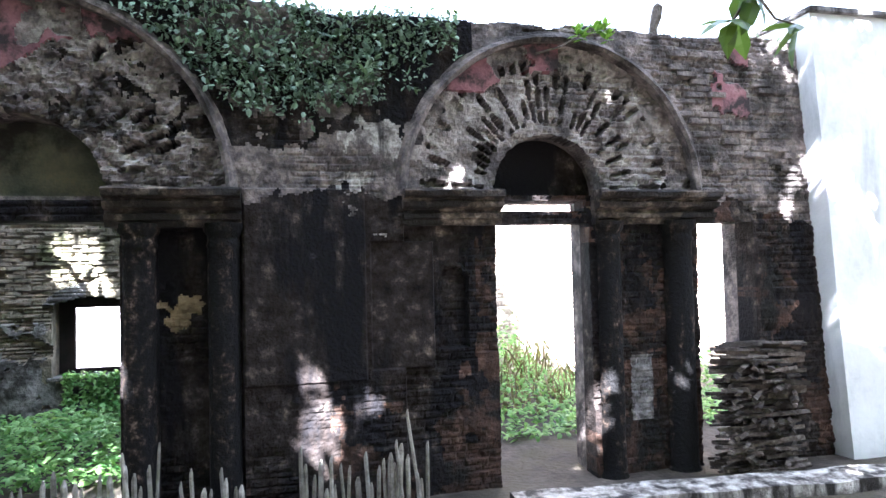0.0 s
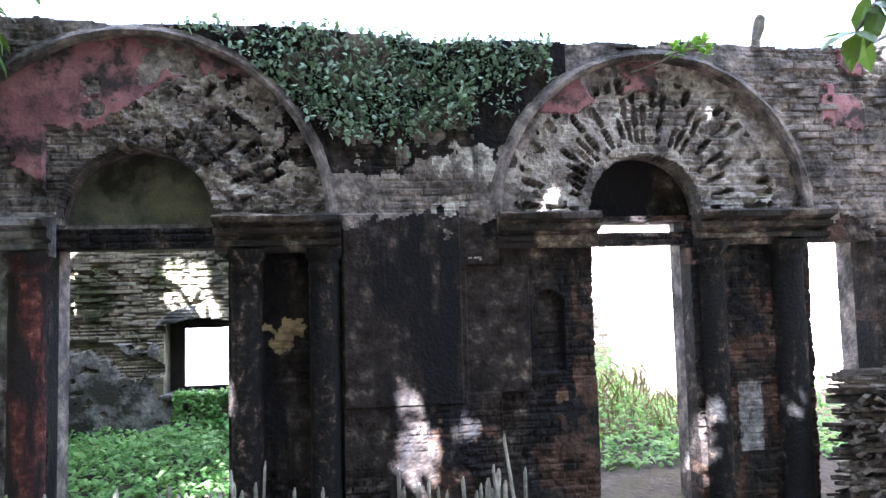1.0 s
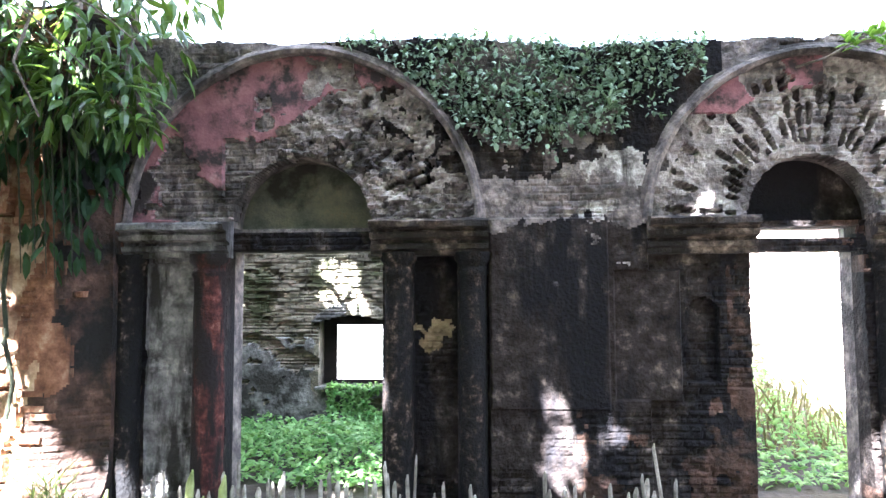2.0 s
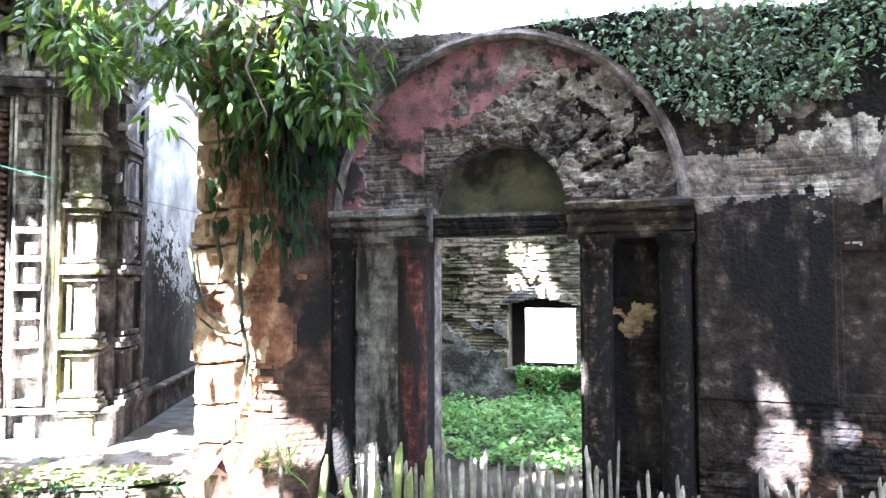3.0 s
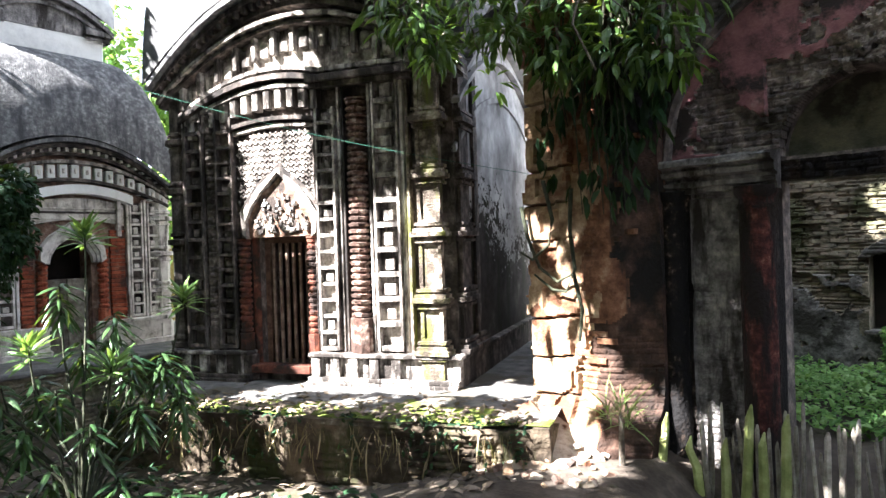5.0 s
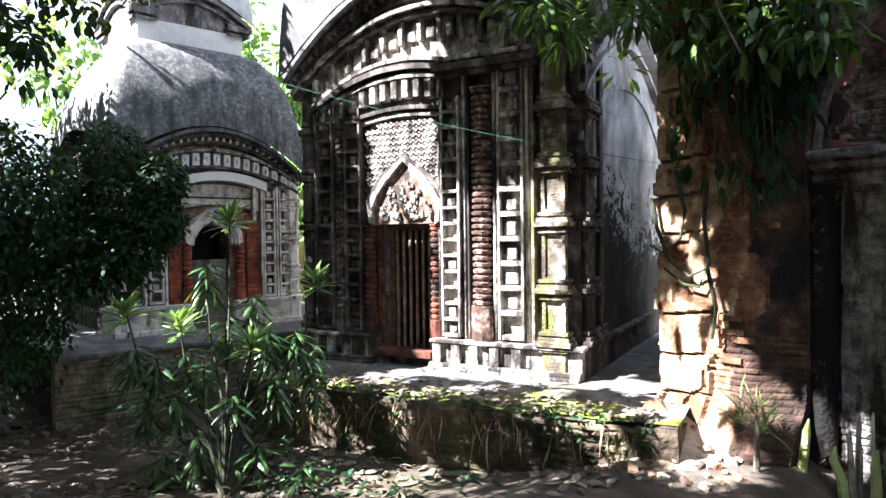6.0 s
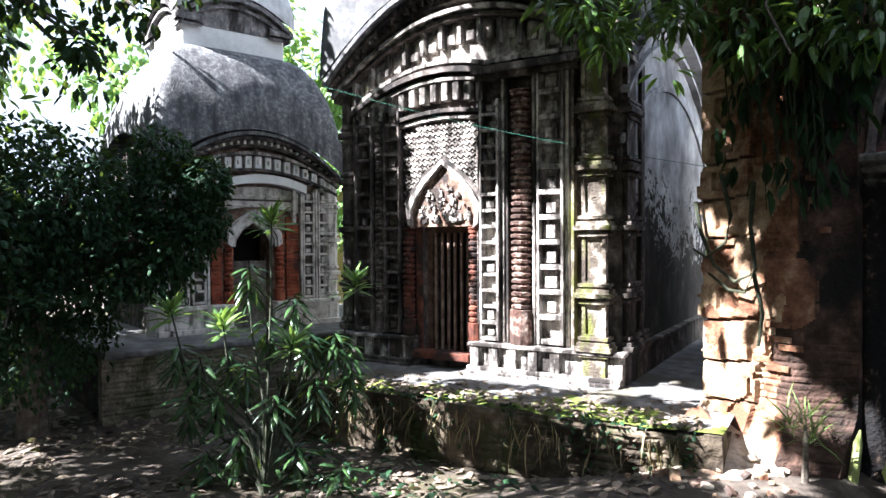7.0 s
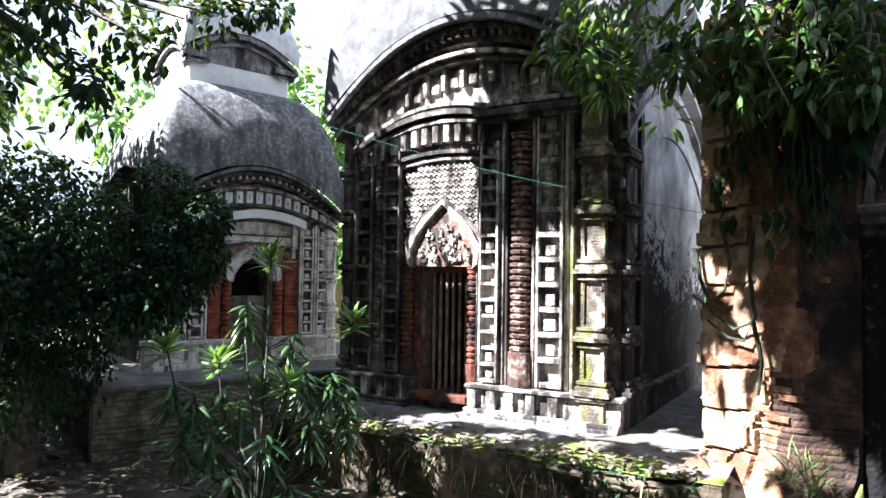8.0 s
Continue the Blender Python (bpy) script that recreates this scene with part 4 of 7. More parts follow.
def panel_stack(s0, s1, z0, z1, y, count, proud=0.05, rim=0.028):
    """A strip of framed square terracotta niches, one above another: frame bars round sunk fields with a small figure block."""
    bm = bmesh.new()
    h = (z1 - z0) / count
    box(bm, s0, s0 + rim, y - proud, y, z0, z1)
    box(bm, s1 - rim, s1, y - proud, y, z0, z1)
    for i in range(count):
        zb = z0 + i * h
        box(bm, s0 + rim, s1 - rim, y - proud * (0.8 + 0.3 * random.random()), y, zb, zb + h * 0.20)
        if random.random() < 0.75:
            c, w = (s0 + s1) / 2, (s1 - s0) * random.uniform(0.16, 0.24)
            box(bm, c - w, c + w, y - proud * random.uniform(0.35, 0.7), y, zb + h * 0.26, zb + h * random.uniform(0.6, 0.85), 0.006)
    return bm


def turret(cx, cy, r, z0, z1, bands):
    """Octagonal corner pier with projecting ring mouldings at the band heights."""
    bm = bmesh.new()
    prof = [(r * 1.18, z0), (r * 1.18, z0 + 0.30)]
    for b in bands:
        prof += [(r, b - 0.13), (r * 1.10, b - 0.11), (r * 1.10, b - 0.075), (r * 0.98, b - 0.065), (r * 0.98, b - 0.045), (r * 1.36, b - 0.03), (r * 1.38, b + 0.03), (r * 0.98, b + 0.05),
                 (r * 0.98, b + 0.07), (r * 1.18, b + 0.085), (r * 1.15, b + 0.12), (r, b + 0.14)]
    prof += [(r, z1)]
    lathe(bm, prof, cx, cy, 8, math.pi / 8, math.pi / 8 + 2 * math.pi, 0.004)
    return bm


def corner_pier(t, s0, s1, y0, y1, z0, z1, bands, mat, label=""):
    """Square corner pier: sunk framed panels between projecting band mouldings, each a part of the pier."""
    def worn(bm):
        for v in bm.verts:
            v.co += 0.010 * Vector((noise.noise(v.co * 7), noise.noise(v.co * 7 + Vector((5, 0, 0))), 0.6 * noise.noise(v.co * 6 + Vector((0, 9, 0)))))
        return bm
    core = part("corner_pier", worn(box(bmesh.new(), s0 + 0.03, s1 - 0.03, y0 + 0.03, y1, z0, z1)), mat, t, label)
    edges = [z0 + 0.02] + list(bands) + [z1]
    for lo, hi in zip(edges, edges[1:]):
        a, b = lo + 0.10, hi - 0.10
        w = 0.04
        if hi - lo < 0.5:
            part("pier_base", worn(box(bmesh.new(), s0, s1, y0, y1, a - 0.06, b, 0.01)), mat, core)
            continue
        bm = bmesh.new()
        out, inn = ((s0, a), (s1, a), (s1, b), (s0, b)), ((s0 + w, a + 0.04), (s1 - w, a + 0.04), (s1 - w, b - 0.05), (s0 + w, b - 0.05))
        rings = [[bm.verts.new((x, y, z)) for x, z in loop] for loop, y in ((out, y0 + 0.1), (out, y0), (inn, y0 + 0.006), (inn, y0 + 0.1))]
        for ra, rb in zip(rings, rings[1:]):
            for k in range(4):
                bm.faces.new((ra[k], ra[(k + 1) % 4], rb[(k + 1) % 4], rb[k]))
        bmesh.ops.recalc_face_normals(bm, faces=bm.faces[:])
        part("panel_frame", worn(bm), mat, core)
    for b in bands:
        # one stepped moulding round three sides
        bm = bmesh.new()
        rings = []
        for dz, out in ((-0.12, 0.0), (-0.12, 0.03), (-0.085, 0.03), (-0.08, 0.005), (-0.055, 0.01), (-0.05, 0.075), (0.0, 0.08), (0.005, 0.05), (0.045, 0.05), (0.05, 0.01), (0.075, 0.01), (0.075, 0.035), (0.11, 0.035), (0.115, 0.0)):
            rings.append([bm.verts.new((x, y, b + dz)) for x, y in ((s0 - out, y1), (s0 - out, y0 - out), ((s0 + s1) / 2, y0 - out), (s1 + out, y0 - out), (s1 + out, (y0 + y1) / 2), (s1 + out, y1))])
        for ra, rb in zip(rings, rings[1:]):
            for k in range(5):
                bm.faces.new((ra[k], ra[k + 1], rb[k + 1], rb[k]))
        bmesh.ops.recalc_face_normals(bm, faces=bm.faces[:])
        part("band_moulding", worn(bm), mat, core)


def make_temple_near():
    t = empty("temple", T2)
    tagged(t, "small brick temple with terracotta niches, ringed columns and bowed cornices", "temple")
    x0, x1, yb = -1.62, 2.30, 5.2
    base = 0.22
    bm = bmesh.new()
    # body with a real door opening
    top = 4.0
    box(bm, x0, -0.36, 0, 0.45, base, top)
    box(bm, 0.36, x1, 0, 0.45, base, top)
    box(bm, -0.36, 0.36, 0, 0.45, 2.06, top)
    box(bm, -0.36, 0.36, 0, 0.45, base, 0.42)
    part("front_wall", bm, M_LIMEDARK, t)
    bm = bmesh.new()
    n = 24
    out = [(x0, 3.9)] + [(x0 + (x1 - x0) * i / n, bow(x0 + (x1 - x0) * i / n, 0.36, 2.1, 5.15, 1.05)) for i in range(n + 1)] + [(x1, 3.9)]
    prism(bm, out[:1] + out[1:-1] + out[-1:], 0.0, 0.45)
    part("gable_wall", bm, M_LIME, t)
    for name, xa, xb in (("side_wall", x0, x0 + 0.35), ("side_wall", x1 - 0.35, x1)):
        bm = bmesh.new()
        box(bm, xa, xb, 0.45, yb, base, 4.15)
        part(name, bm, M_SIDE, t, "smooth grey-white plaster side wall")
    # plaster skin of the alley side: algae and alley shade painted as one ragged field
    def black(y, z):
        edge = 2.45 - 0.4 * smooth01(0.9, 3.0, y) + 1.0 * (fbm(y * 1.1 + 3, z * 1.1 + 3, 231) - 0.5)
        return (z + 1.5 * (fbm(y * 7, z * 9, 235, 4) - 0.5) + 1.2 * (fbm(y * 26, z * 26, 239, 2) - 0.5) < edge).astype(int)
    skin = relief("plaster_skin", 0.5, yb, 0.22, 4.1, 0.02, lambda y, z: 0.012 + 0.02 * (fbm(y * 1.5, z * 1.5, 237) - 0.5), [M_SIDE, M_ALGAESHADE], black, None, t, y=0.0, rim=0.01)
    skin.matrix_local = Matrix.Translation((x1, 0, 0)) @ Matrix.Rotation(math.pi / 2, 4, "Z")
    bm = bmesh.new()
    box(bm, x0, x1, yb - 0.35, yb, base, 4.15)
    box(bm, x0 + 0.35, x1 - 0.35, 0.45, yb - 0.35, 4.05, 4.15)
    part("rear_wall", bm, M_SIDE, t)
    # dark sheet behind the door, painted as the shade inside
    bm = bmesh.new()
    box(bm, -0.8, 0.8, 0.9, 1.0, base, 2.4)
    part("doorway_shade_sheet", bm, M_DARK, t)
    # plinth courses and ledge; left courses darker, tree shade put into the colour
    for a, b, c, y, mat in ((x0 - 0.05, x1 + 0.06, base - 0.05, -0.26, M_LIMEDARK),):
        for k, (z0, z1, yy) in enumerate(((base - 0.05, base + 0.05, -0.30), (base + 0.05, base + 0.10, -0.25), (base + 0.10, 0.56, -0.16))):
            for s0, s1 in ((x0 - 0.05, -0.42), (0.42, x1 + 0.06)):
                bm = bmesh.new()
                box(bm, s0, s1, yy, 0.0, z0, z1, 0.008)
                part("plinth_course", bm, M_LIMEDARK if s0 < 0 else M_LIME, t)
    for s0, s1, y, xa in ((x0 - 0.08, -0.44, -0.24, 0), (0.42, x1 + 0.10, -0.24, 0)):
        bm = bmesh.new()
        box(bm, s0, s1, y, 0.0, 0.56, 0.61, 0.012)
        part("ledge", bm, M_LIME, t)
    # side plinth in the dark stucco, which carries its shadow as colour
    bm = bmesh.new()
    box(bm, x1, x1 + 0.08, 0.0, yb, base, 0.56, 0.01)
    box(bm, x1, x1 + 0.12, 0.0, yb, 0.56, 0.61, 0.01)
    part("side_plinth", bm, M_LIMEDARK, t)
    # small block pilasters under the ledge
    for s in (0.52, 0.78, 1.02, 1.30, 1.58, -0.62, -0.88, -1.14, -1.4):
        bm = bmesh.new()
        box(bm, s - 0.06, s + 0.06, -0.22, -0.15, base + 0.10, 0.56, 0.006)
        part("plinth_block", bm, M_LIME, t)
    # pilaster strips
    y = 0.0
    # left strips, fillets and column darker: the trees' shade is in their colour
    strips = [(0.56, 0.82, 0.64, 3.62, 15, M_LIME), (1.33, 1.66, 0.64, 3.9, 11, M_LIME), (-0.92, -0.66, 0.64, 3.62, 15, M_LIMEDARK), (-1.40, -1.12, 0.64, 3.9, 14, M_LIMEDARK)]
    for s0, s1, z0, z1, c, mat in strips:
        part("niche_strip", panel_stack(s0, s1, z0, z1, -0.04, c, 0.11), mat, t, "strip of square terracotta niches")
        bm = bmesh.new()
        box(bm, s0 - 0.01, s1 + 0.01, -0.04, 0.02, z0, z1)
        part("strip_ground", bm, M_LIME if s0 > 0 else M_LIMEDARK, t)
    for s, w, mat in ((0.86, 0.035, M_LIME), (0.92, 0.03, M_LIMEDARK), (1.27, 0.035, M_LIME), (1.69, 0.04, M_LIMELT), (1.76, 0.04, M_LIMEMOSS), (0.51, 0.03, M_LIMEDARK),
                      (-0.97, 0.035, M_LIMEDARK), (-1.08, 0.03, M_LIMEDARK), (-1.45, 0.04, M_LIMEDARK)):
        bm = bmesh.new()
        box(bm, s - w / 2, s + w / 2, -0.10, 0.02, 0.61, 3.95, 0.006)
        part("fillet", bm, mat, t)
    part("ringed_column", ringed_column(1.10, -0.07, 0.13, 0.61, 3.7, 0.078, 0.42), [M_TERRALIME], t, "column of stacked weathered brick rounds")
    part("ringed_column", ringed_column(-1.02, -0.05, 0.09, 0.61, 3.7, 0.09, 0.3), [M_LIMEDARK], t)
    part("jamb_column", ringed_column(0.44, -0.06, 0.075, 0.61, 2.05, 0.075, 0.22), [M_TERRADK], t, "red terracotta ringed jamb column")
    part("jamb_column", ringed_column(-0.56, -0.06, 0.085, 0.61, 2.05, 0.075, 0.22), [M_TERRADK], t, "red terracotta ringed jamb column")
    bm = bmesh.new()
    for s0, s1 in ((-0.47, -0.37), (0.36, 0.38)):
        box(bm, s0, s1, -0.02, 0.1, 0.42, 2.06, 0.004)
    part("door_jamb", bm, M_TERRADK, t)
    # corner turret and the plain one at the far corner
    corner_pier(t, 1.90, 2.18, -0.19, 0.30, 0.22, 4.2, (0.66, 1.27, 2.04, 2.72, 3.38), M_LIMEMOSS, "square corner pier with banded mouldings and sunk panels")
    # the set-back steps are coloured dark for the front pier's shadow
    corner_pier(t, 2.08, 2.36, 0.06, 0.52, 0.22, 4.15, (0.66, 1.27, 2.04, 2.72, 3.38), M_LIMEDARK, "set-back step of the corner pier with its shade put into the colour")
    corner_pier(t, 2.0, 2.36, 0.66, 0.92, 0.22, 4.1, (0.66,), M_LIMEDARK)
    part("corner_turret", turret(-1.62, 0.1, 0.17, 0.22, 4.0, (0.66, 1.27, 2.04, 2.72, 3.38)), M_LIMEDARK, t)
    # door leaf and bars
    bm = bmesh.new()
    box(bm, -0.42, 0.42, -0.20, 0.02, 0.34, 0.44, 0.008)
    part("door_step", bm, M_TERRADK, t)
    door = empty("door")
    door.parent = t
    bm = bmesh.new()
    box(bm, -0.36, -0.29, 0.10, 0.18, 0.42, 2.06)
    box(bm, 0.30, 0.36, 0.10, 0.18, 0.42, 2.06)
    box(bm, -0.29, 0.30, 0.10, 0.18, 1.98, 2.06)
    part("door_frame", bm, M_DOORWOOD, door)
    for i in range(6):
        bm = bmesh.new()
        s = -0.24 + 0.49 * i / 5
        box(bm, s - 0.018, s + 0.018, 0.10, 0.14, 0.42, 1.98, 0.004)
        part("bar", bm, M_BAR, door)
    # cusped arch panel over the door
    bm = bmesh.new()
    out = [(-0.50, 2.06)] + [(-0.50 + 0.02 * math.sin(i), 2.06 + 0.10 * i) for i in range(1, 4)] + [(-0.40, 2.48), (-0.26, 2.63), (-0.12, 2.72), (0, 2.82), (0.12, 2.72), (0.26, 2.63), (0.40, 2.48)] + [(0.50, 2.36), (0.50, 2.06)]
    prism(bm, out, -0.07, 0.0)
    part("arch_panel", bm, M_OLDTERRA, t, "cusped arch panel with worn carving")
    outer = [(0.53, 2.10), (0.55, 2.34), (0.44, 2.52), (0.30, 2.68), (0.15, 2.80), (0.0, 2.93)]
    for grow, yy, mat in ((0.0, -0.14, M_LIME), (0.07, -0.10, M_LIMEDARK)):
        bm = bmesh.new()
        a = [(s * (1 + grow), z + grow * 0.8) for s, z in outer]
        loop = [(-s, z) for s, z in a] + [(s, z) for s, z in a[::-1][1:]]
        inner = [(s * 0.88, z - 0.055) for s, z in loop]
        prism(bm, loop + inner[::-1], yy, -0.005)
        part("arch_moulding", bm, mat, t, "pointed cusped arch moulding")
    bm = bmesh.new()
    r = random.Random(4)
    for k in range(120):
        a, rr = r.uniform(0, math.pi), r.uniform(0.05, 0.4)
        s, z = rr * math.cos(a), 2.12 + rr * math.sin(a) * 1.2
        w, h = r.uniform(0.008, 0.026), r.uniform(0.02, 0.06)
        box(bm, s - w, s + w, -0.07 - r.uniform(0.015, 0.05), -0.06, z - h / 2, z + h / 2, 0.004)
    tagged(part("carving", bm, M_LIME, t, "worn foliage carving in stucco"), kind="stuff")
    # lattice panel
    # dark ground paints the shade in the gaps between the crosses
    bm = bmesh.new()
    box(bm, -0.62, 0.54, -0.015, 0.0, 2.06, 3.52)
    part("lattice_ground", bm, M_LIMEDARK, t)
    bm = bmesh.new()
    for i in range(14):
        for j in range(15):
            s = -0.58 + 0.084 * i + (0.042 if j % 2 else 0)
            z = 2.36 + 0.076 * j
            if z > 3.40 - 0.10 * (s / 0.6) ** 2 or s > 0.53:
                continue
            if abs(s) < 0.55 and z < 2.90 - 0.8 * abs(s):
                continue
            for sg in (-1, 1):
                c = Vector((s + sg * 0.018, -0.045, z))
                res = bmesh.ops.create_cube(bm, size=1.0, matrix=Matrix.Translation(c) @ Matrix.Rotation(sg * 0.82, 4, "Y") @ Matrix.Diagonal((0.024, 0.075, 0.066, 1)))
            res = bmesh.ops.create_cube(bm, size=1.0, matrix=Matrix.Translation((s, -0.042, z + 0.038)) @ Matrix.Diagonal((0.022, 0.06, 0.022, 1)))
    tagged(part("lattice", bm, M_LIME, t, "diaper lattice of small raised stucco crosses"), kind="stuff")
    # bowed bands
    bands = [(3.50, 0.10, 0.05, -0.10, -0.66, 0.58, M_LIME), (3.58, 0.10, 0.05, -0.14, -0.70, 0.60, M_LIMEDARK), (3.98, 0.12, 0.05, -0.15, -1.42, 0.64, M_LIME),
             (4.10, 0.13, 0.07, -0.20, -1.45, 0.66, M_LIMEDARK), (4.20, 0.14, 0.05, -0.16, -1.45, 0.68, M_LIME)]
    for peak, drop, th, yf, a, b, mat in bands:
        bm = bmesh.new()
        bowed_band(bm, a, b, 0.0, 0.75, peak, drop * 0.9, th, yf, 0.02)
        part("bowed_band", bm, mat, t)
    for s0, s1, z0, z1, yy, mat in ((0.50, 1.86, 3.86, 3.93, -0.17, M_LIMEDARK), (0.48, 1.88, 3.93, 4.02, -0.22, M_LIMEDARK), (0.52, 1.84, 4.06, 4.12, -0.15, M_LIME)):
        part("capital_band", box(bmesh.new(), s0, s1, yy, 0.02, z0, z1, 0.01), mat, t)
    for i in range(12):
        s = -1.3 + 1.85 * i / 11
        z = bow(s, 0.0, 0.75, 3.93, 0.10)
        part("dentil", box(bmesh.new(), s - 0.045, s + 0.045, -0.13, 0.0, z - 0.25, z - 0.01, 0.008), M_LIME, t)
    for i in range(13):
        s = -1.45 + 3.4 * i / 12
        z = bow(s, 0.3, 2.1, 4.72, 0.85)
        part("frieze_post", box(bmesh.new(), s - 0.03, s + 0.03, -0.10, 0.0, z - 0.34, z - 0.03, 0.006), M_LIME, t)
        if i < 12:
            part("frieze_panel", box(bmesh.new(), s + 0.08, s + 0.20, -0.05, 0.0, z - 0.30, z - 0.08, 0.01), M_LIME, t)
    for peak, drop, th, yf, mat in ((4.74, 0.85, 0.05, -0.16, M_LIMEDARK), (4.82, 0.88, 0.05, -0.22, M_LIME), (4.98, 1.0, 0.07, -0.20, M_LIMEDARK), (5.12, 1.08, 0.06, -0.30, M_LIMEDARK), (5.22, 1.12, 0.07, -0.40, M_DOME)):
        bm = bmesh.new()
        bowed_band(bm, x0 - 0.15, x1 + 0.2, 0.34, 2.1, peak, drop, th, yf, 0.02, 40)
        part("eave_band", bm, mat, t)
    for i in range(34):
        s = x0 - 0.05 + (x1 - x0 + 0.1) * i / 33
        z = bow(s, 0.34, 2.1, 4.98, 1.0)
        part("bracket", box(bmesh.new(), s - 0.03, s + 0.03, -0.28, 0.0, z - 0.01, z + 0.09, 0.006), M_LIMEDARK, t)
    # the same bowed lines on the side
    for peak, th, xo, mat in ((4.05, 0.08, 0.04, M_SIDE), (4.6, 0.06, 0.10, M_SIDE), (4.9, 0.07, 0.18, M_SIDE), (5.1, 0.06, 0.28, M_DOME)):
        bm = bmesh.new()
        bowed_band(bm, 0.0, yb, yb / 2, yb / 2, peak, 1.0, th, -xo, 0.02, 24)
        bmesh.ops.transform(bm, matrix=Matrix.Translation((x1, 0, 0)) @ Matrix.Rotation(math.pi / 2, 4, "Z"), verts=bm.verts[:])
        part("side_band", bm, mat, t)
    bm = bmesh.new()
    prism(bm, [(0.0, 4.1)] + [(yb * i / 20, bow(yb * i / 20, yb / 2, yb / 2, 5.1, 1.0)) for i in range(21)] + [(yb, 4.1)], -0.34, 0.0)
    bmesh.ops.transform(bm, matrix=Matrix.Translation((x1 - 0.342, 0, 0)) @ Matrix.Rotation(math.pi / 2, 4, "Z"), verts=bm.verts[:])
    part("side_gable", bm, M_SIDE, t)
    part("roof", curved_roof(x0 - 0.2, x1 + 0.3, -0.40, yb + 0.3, 0.34, 2.1, 5.24, 1.14, 7.3, 0.35), M_ROOF, t, "bulging whitewashed four-sided roof", smooth=True)


def make_temple_far():
    t = empty("temple", T1)
    tagged(t, "small temple with a grey weathered dome and white roof pavilion", "temple")
    base, hw, yb = 0.42, 1.48, 3.1
    bm = bmesh.new()
    box(bm, -hw, -0.32, 0, 0.4, base, 2.9)
    box(bm, 0.32, hw, 0, 0.4, base, 2.9)
    box(bm, -0.32, 0.32, 0, 0.4, 2.10, 2.9)
    part("front_wall", bm, M_OLDTERRA, t)
    bm = bmesh.new()
    n = 24
    prism(bm, [(-hw, 2.85)] + [(-hw + 2 * hw * i / n, bow(-hw + 2 * hw * i / n, 0.05, 1.55, 3.66, 0.72)) for i in range(n + 1)] + [(hw, 2.85)], 0, 0.4)
    part("gable_wall", bm, M_OLDTERRA, t)
    # side and rear walls in dark stucco, tree shade included in the colour
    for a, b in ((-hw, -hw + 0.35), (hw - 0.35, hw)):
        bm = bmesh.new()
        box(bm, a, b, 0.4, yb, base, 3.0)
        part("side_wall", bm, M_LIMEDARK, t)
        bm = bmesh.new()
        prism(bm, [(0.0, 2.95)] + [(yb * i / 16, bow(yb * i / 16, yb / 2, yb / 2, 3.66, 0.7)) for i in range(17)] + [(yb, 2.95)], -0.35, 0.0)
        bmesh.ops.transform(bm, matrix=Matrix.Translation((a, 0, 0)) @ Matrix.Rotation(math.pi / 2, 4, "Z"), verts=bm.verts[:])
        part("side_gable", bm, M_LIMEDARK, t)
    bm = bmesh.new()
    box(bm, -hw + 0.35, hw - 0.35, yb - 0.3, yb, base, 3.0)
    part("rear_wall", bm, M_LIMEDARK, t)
    # near-black sheet set in to paint the dark of the doorway
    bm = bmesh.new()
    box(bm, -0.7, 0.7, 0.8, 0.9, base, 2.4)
    part("doorway_shade_sheet", bm, M_DARK, t)
    for z0, z1, yy in ((base - 0.03, base + 0.08, -0.22), (base + 0.08, 0.80, -0.12), (0.80, 0.86, -0.20)):
        for s0, s1 in ((-hw - 0.1, -0.36), (0.36, hw + 0.1)):
            bm = bmesh.new()
            box(bm, s0, s1, yy, 0, z0, z1, 0.008)
            part("plinth_course", bm, M_LIMELT, t)
    # brick jambs beside the arched doorway
    for s0, s1, mat in ((-0.72, -0.52, M_TERRA), (0.60, 0.86, M_TERRA)):
        z = 0.86
        while z < 2.25:
            part("brick", box(bmesh.new(), s0 + random.uniform(0, 0.02), s1 - random.uniform(0, 0.02), -0.05 - random.uniform(0, 0.03), 0.0, z, z + 0.055, 0.004), mat, t)
            z += 0.066
    part("jamb_column", ringed_column(-0.42, -0.05, 0.08, 0.86, 2.0, 0.08, 0.2), M_TERRA, t)
    part("jamb_column", ringed_column(0.48, -0.05, 0.08, 0.86, 2.0, 0.08, 0.2), M_TERRA, t)
    bm = bmesh.new()
    for k in range(3):
        a = [(0.48 - 0.05 * k, 1.85), (0.46 - 0.05 * k, 2.02 - 0.03 * k), (0.30 - 0.03 * k, 2.22 - 0.05 * k), (0.0, 2.42 - 0.08 * k)]
        loop = [(-x, z) for x, z in a] + [(x, z) for x, z in a[::-1][1:]]
        inner = [(x * 0.84, z - 0.06) for x, z in loop]
        prism(bm, loop + inner[::-1], -0.19 + 0.045 * k, -0.01)
    part("pointed_arch", bm, M_LIMELT, t, "pointed multi-foil door arch in pale stucco")
    # proud frames round the doorway; the dark middle band paints a recessed line
    for s in (-0.62, 0.74):
        part("frame_fillet", box(bmesh.new(), s - 0.03, s + 0.03, -0.11, 0.0, 2.2, 2.86, 0.006), M_LIMELT, t)
    for z in (2.46, 2.56, 2.62):
        part("frame_band", box(bmesh.new(), -0.59, 0.71, -0.075, 0.0, z, z + 0.03, 0.005), M_LIMEDARK if z == 2.56 else M_LIMELT, t)
    door = empty("door")
    door.parent = t
    bm = bmesh.new()
    for s0, s1 in ((-0.31, -0.01), (0.01, 0.31)):
        box(bm, s0, s1, 0.12, 0.16, base, 1.55, 0.004)
    part("door_leaf", bm, M_WOOD, door, "low grey wooden door leaves")
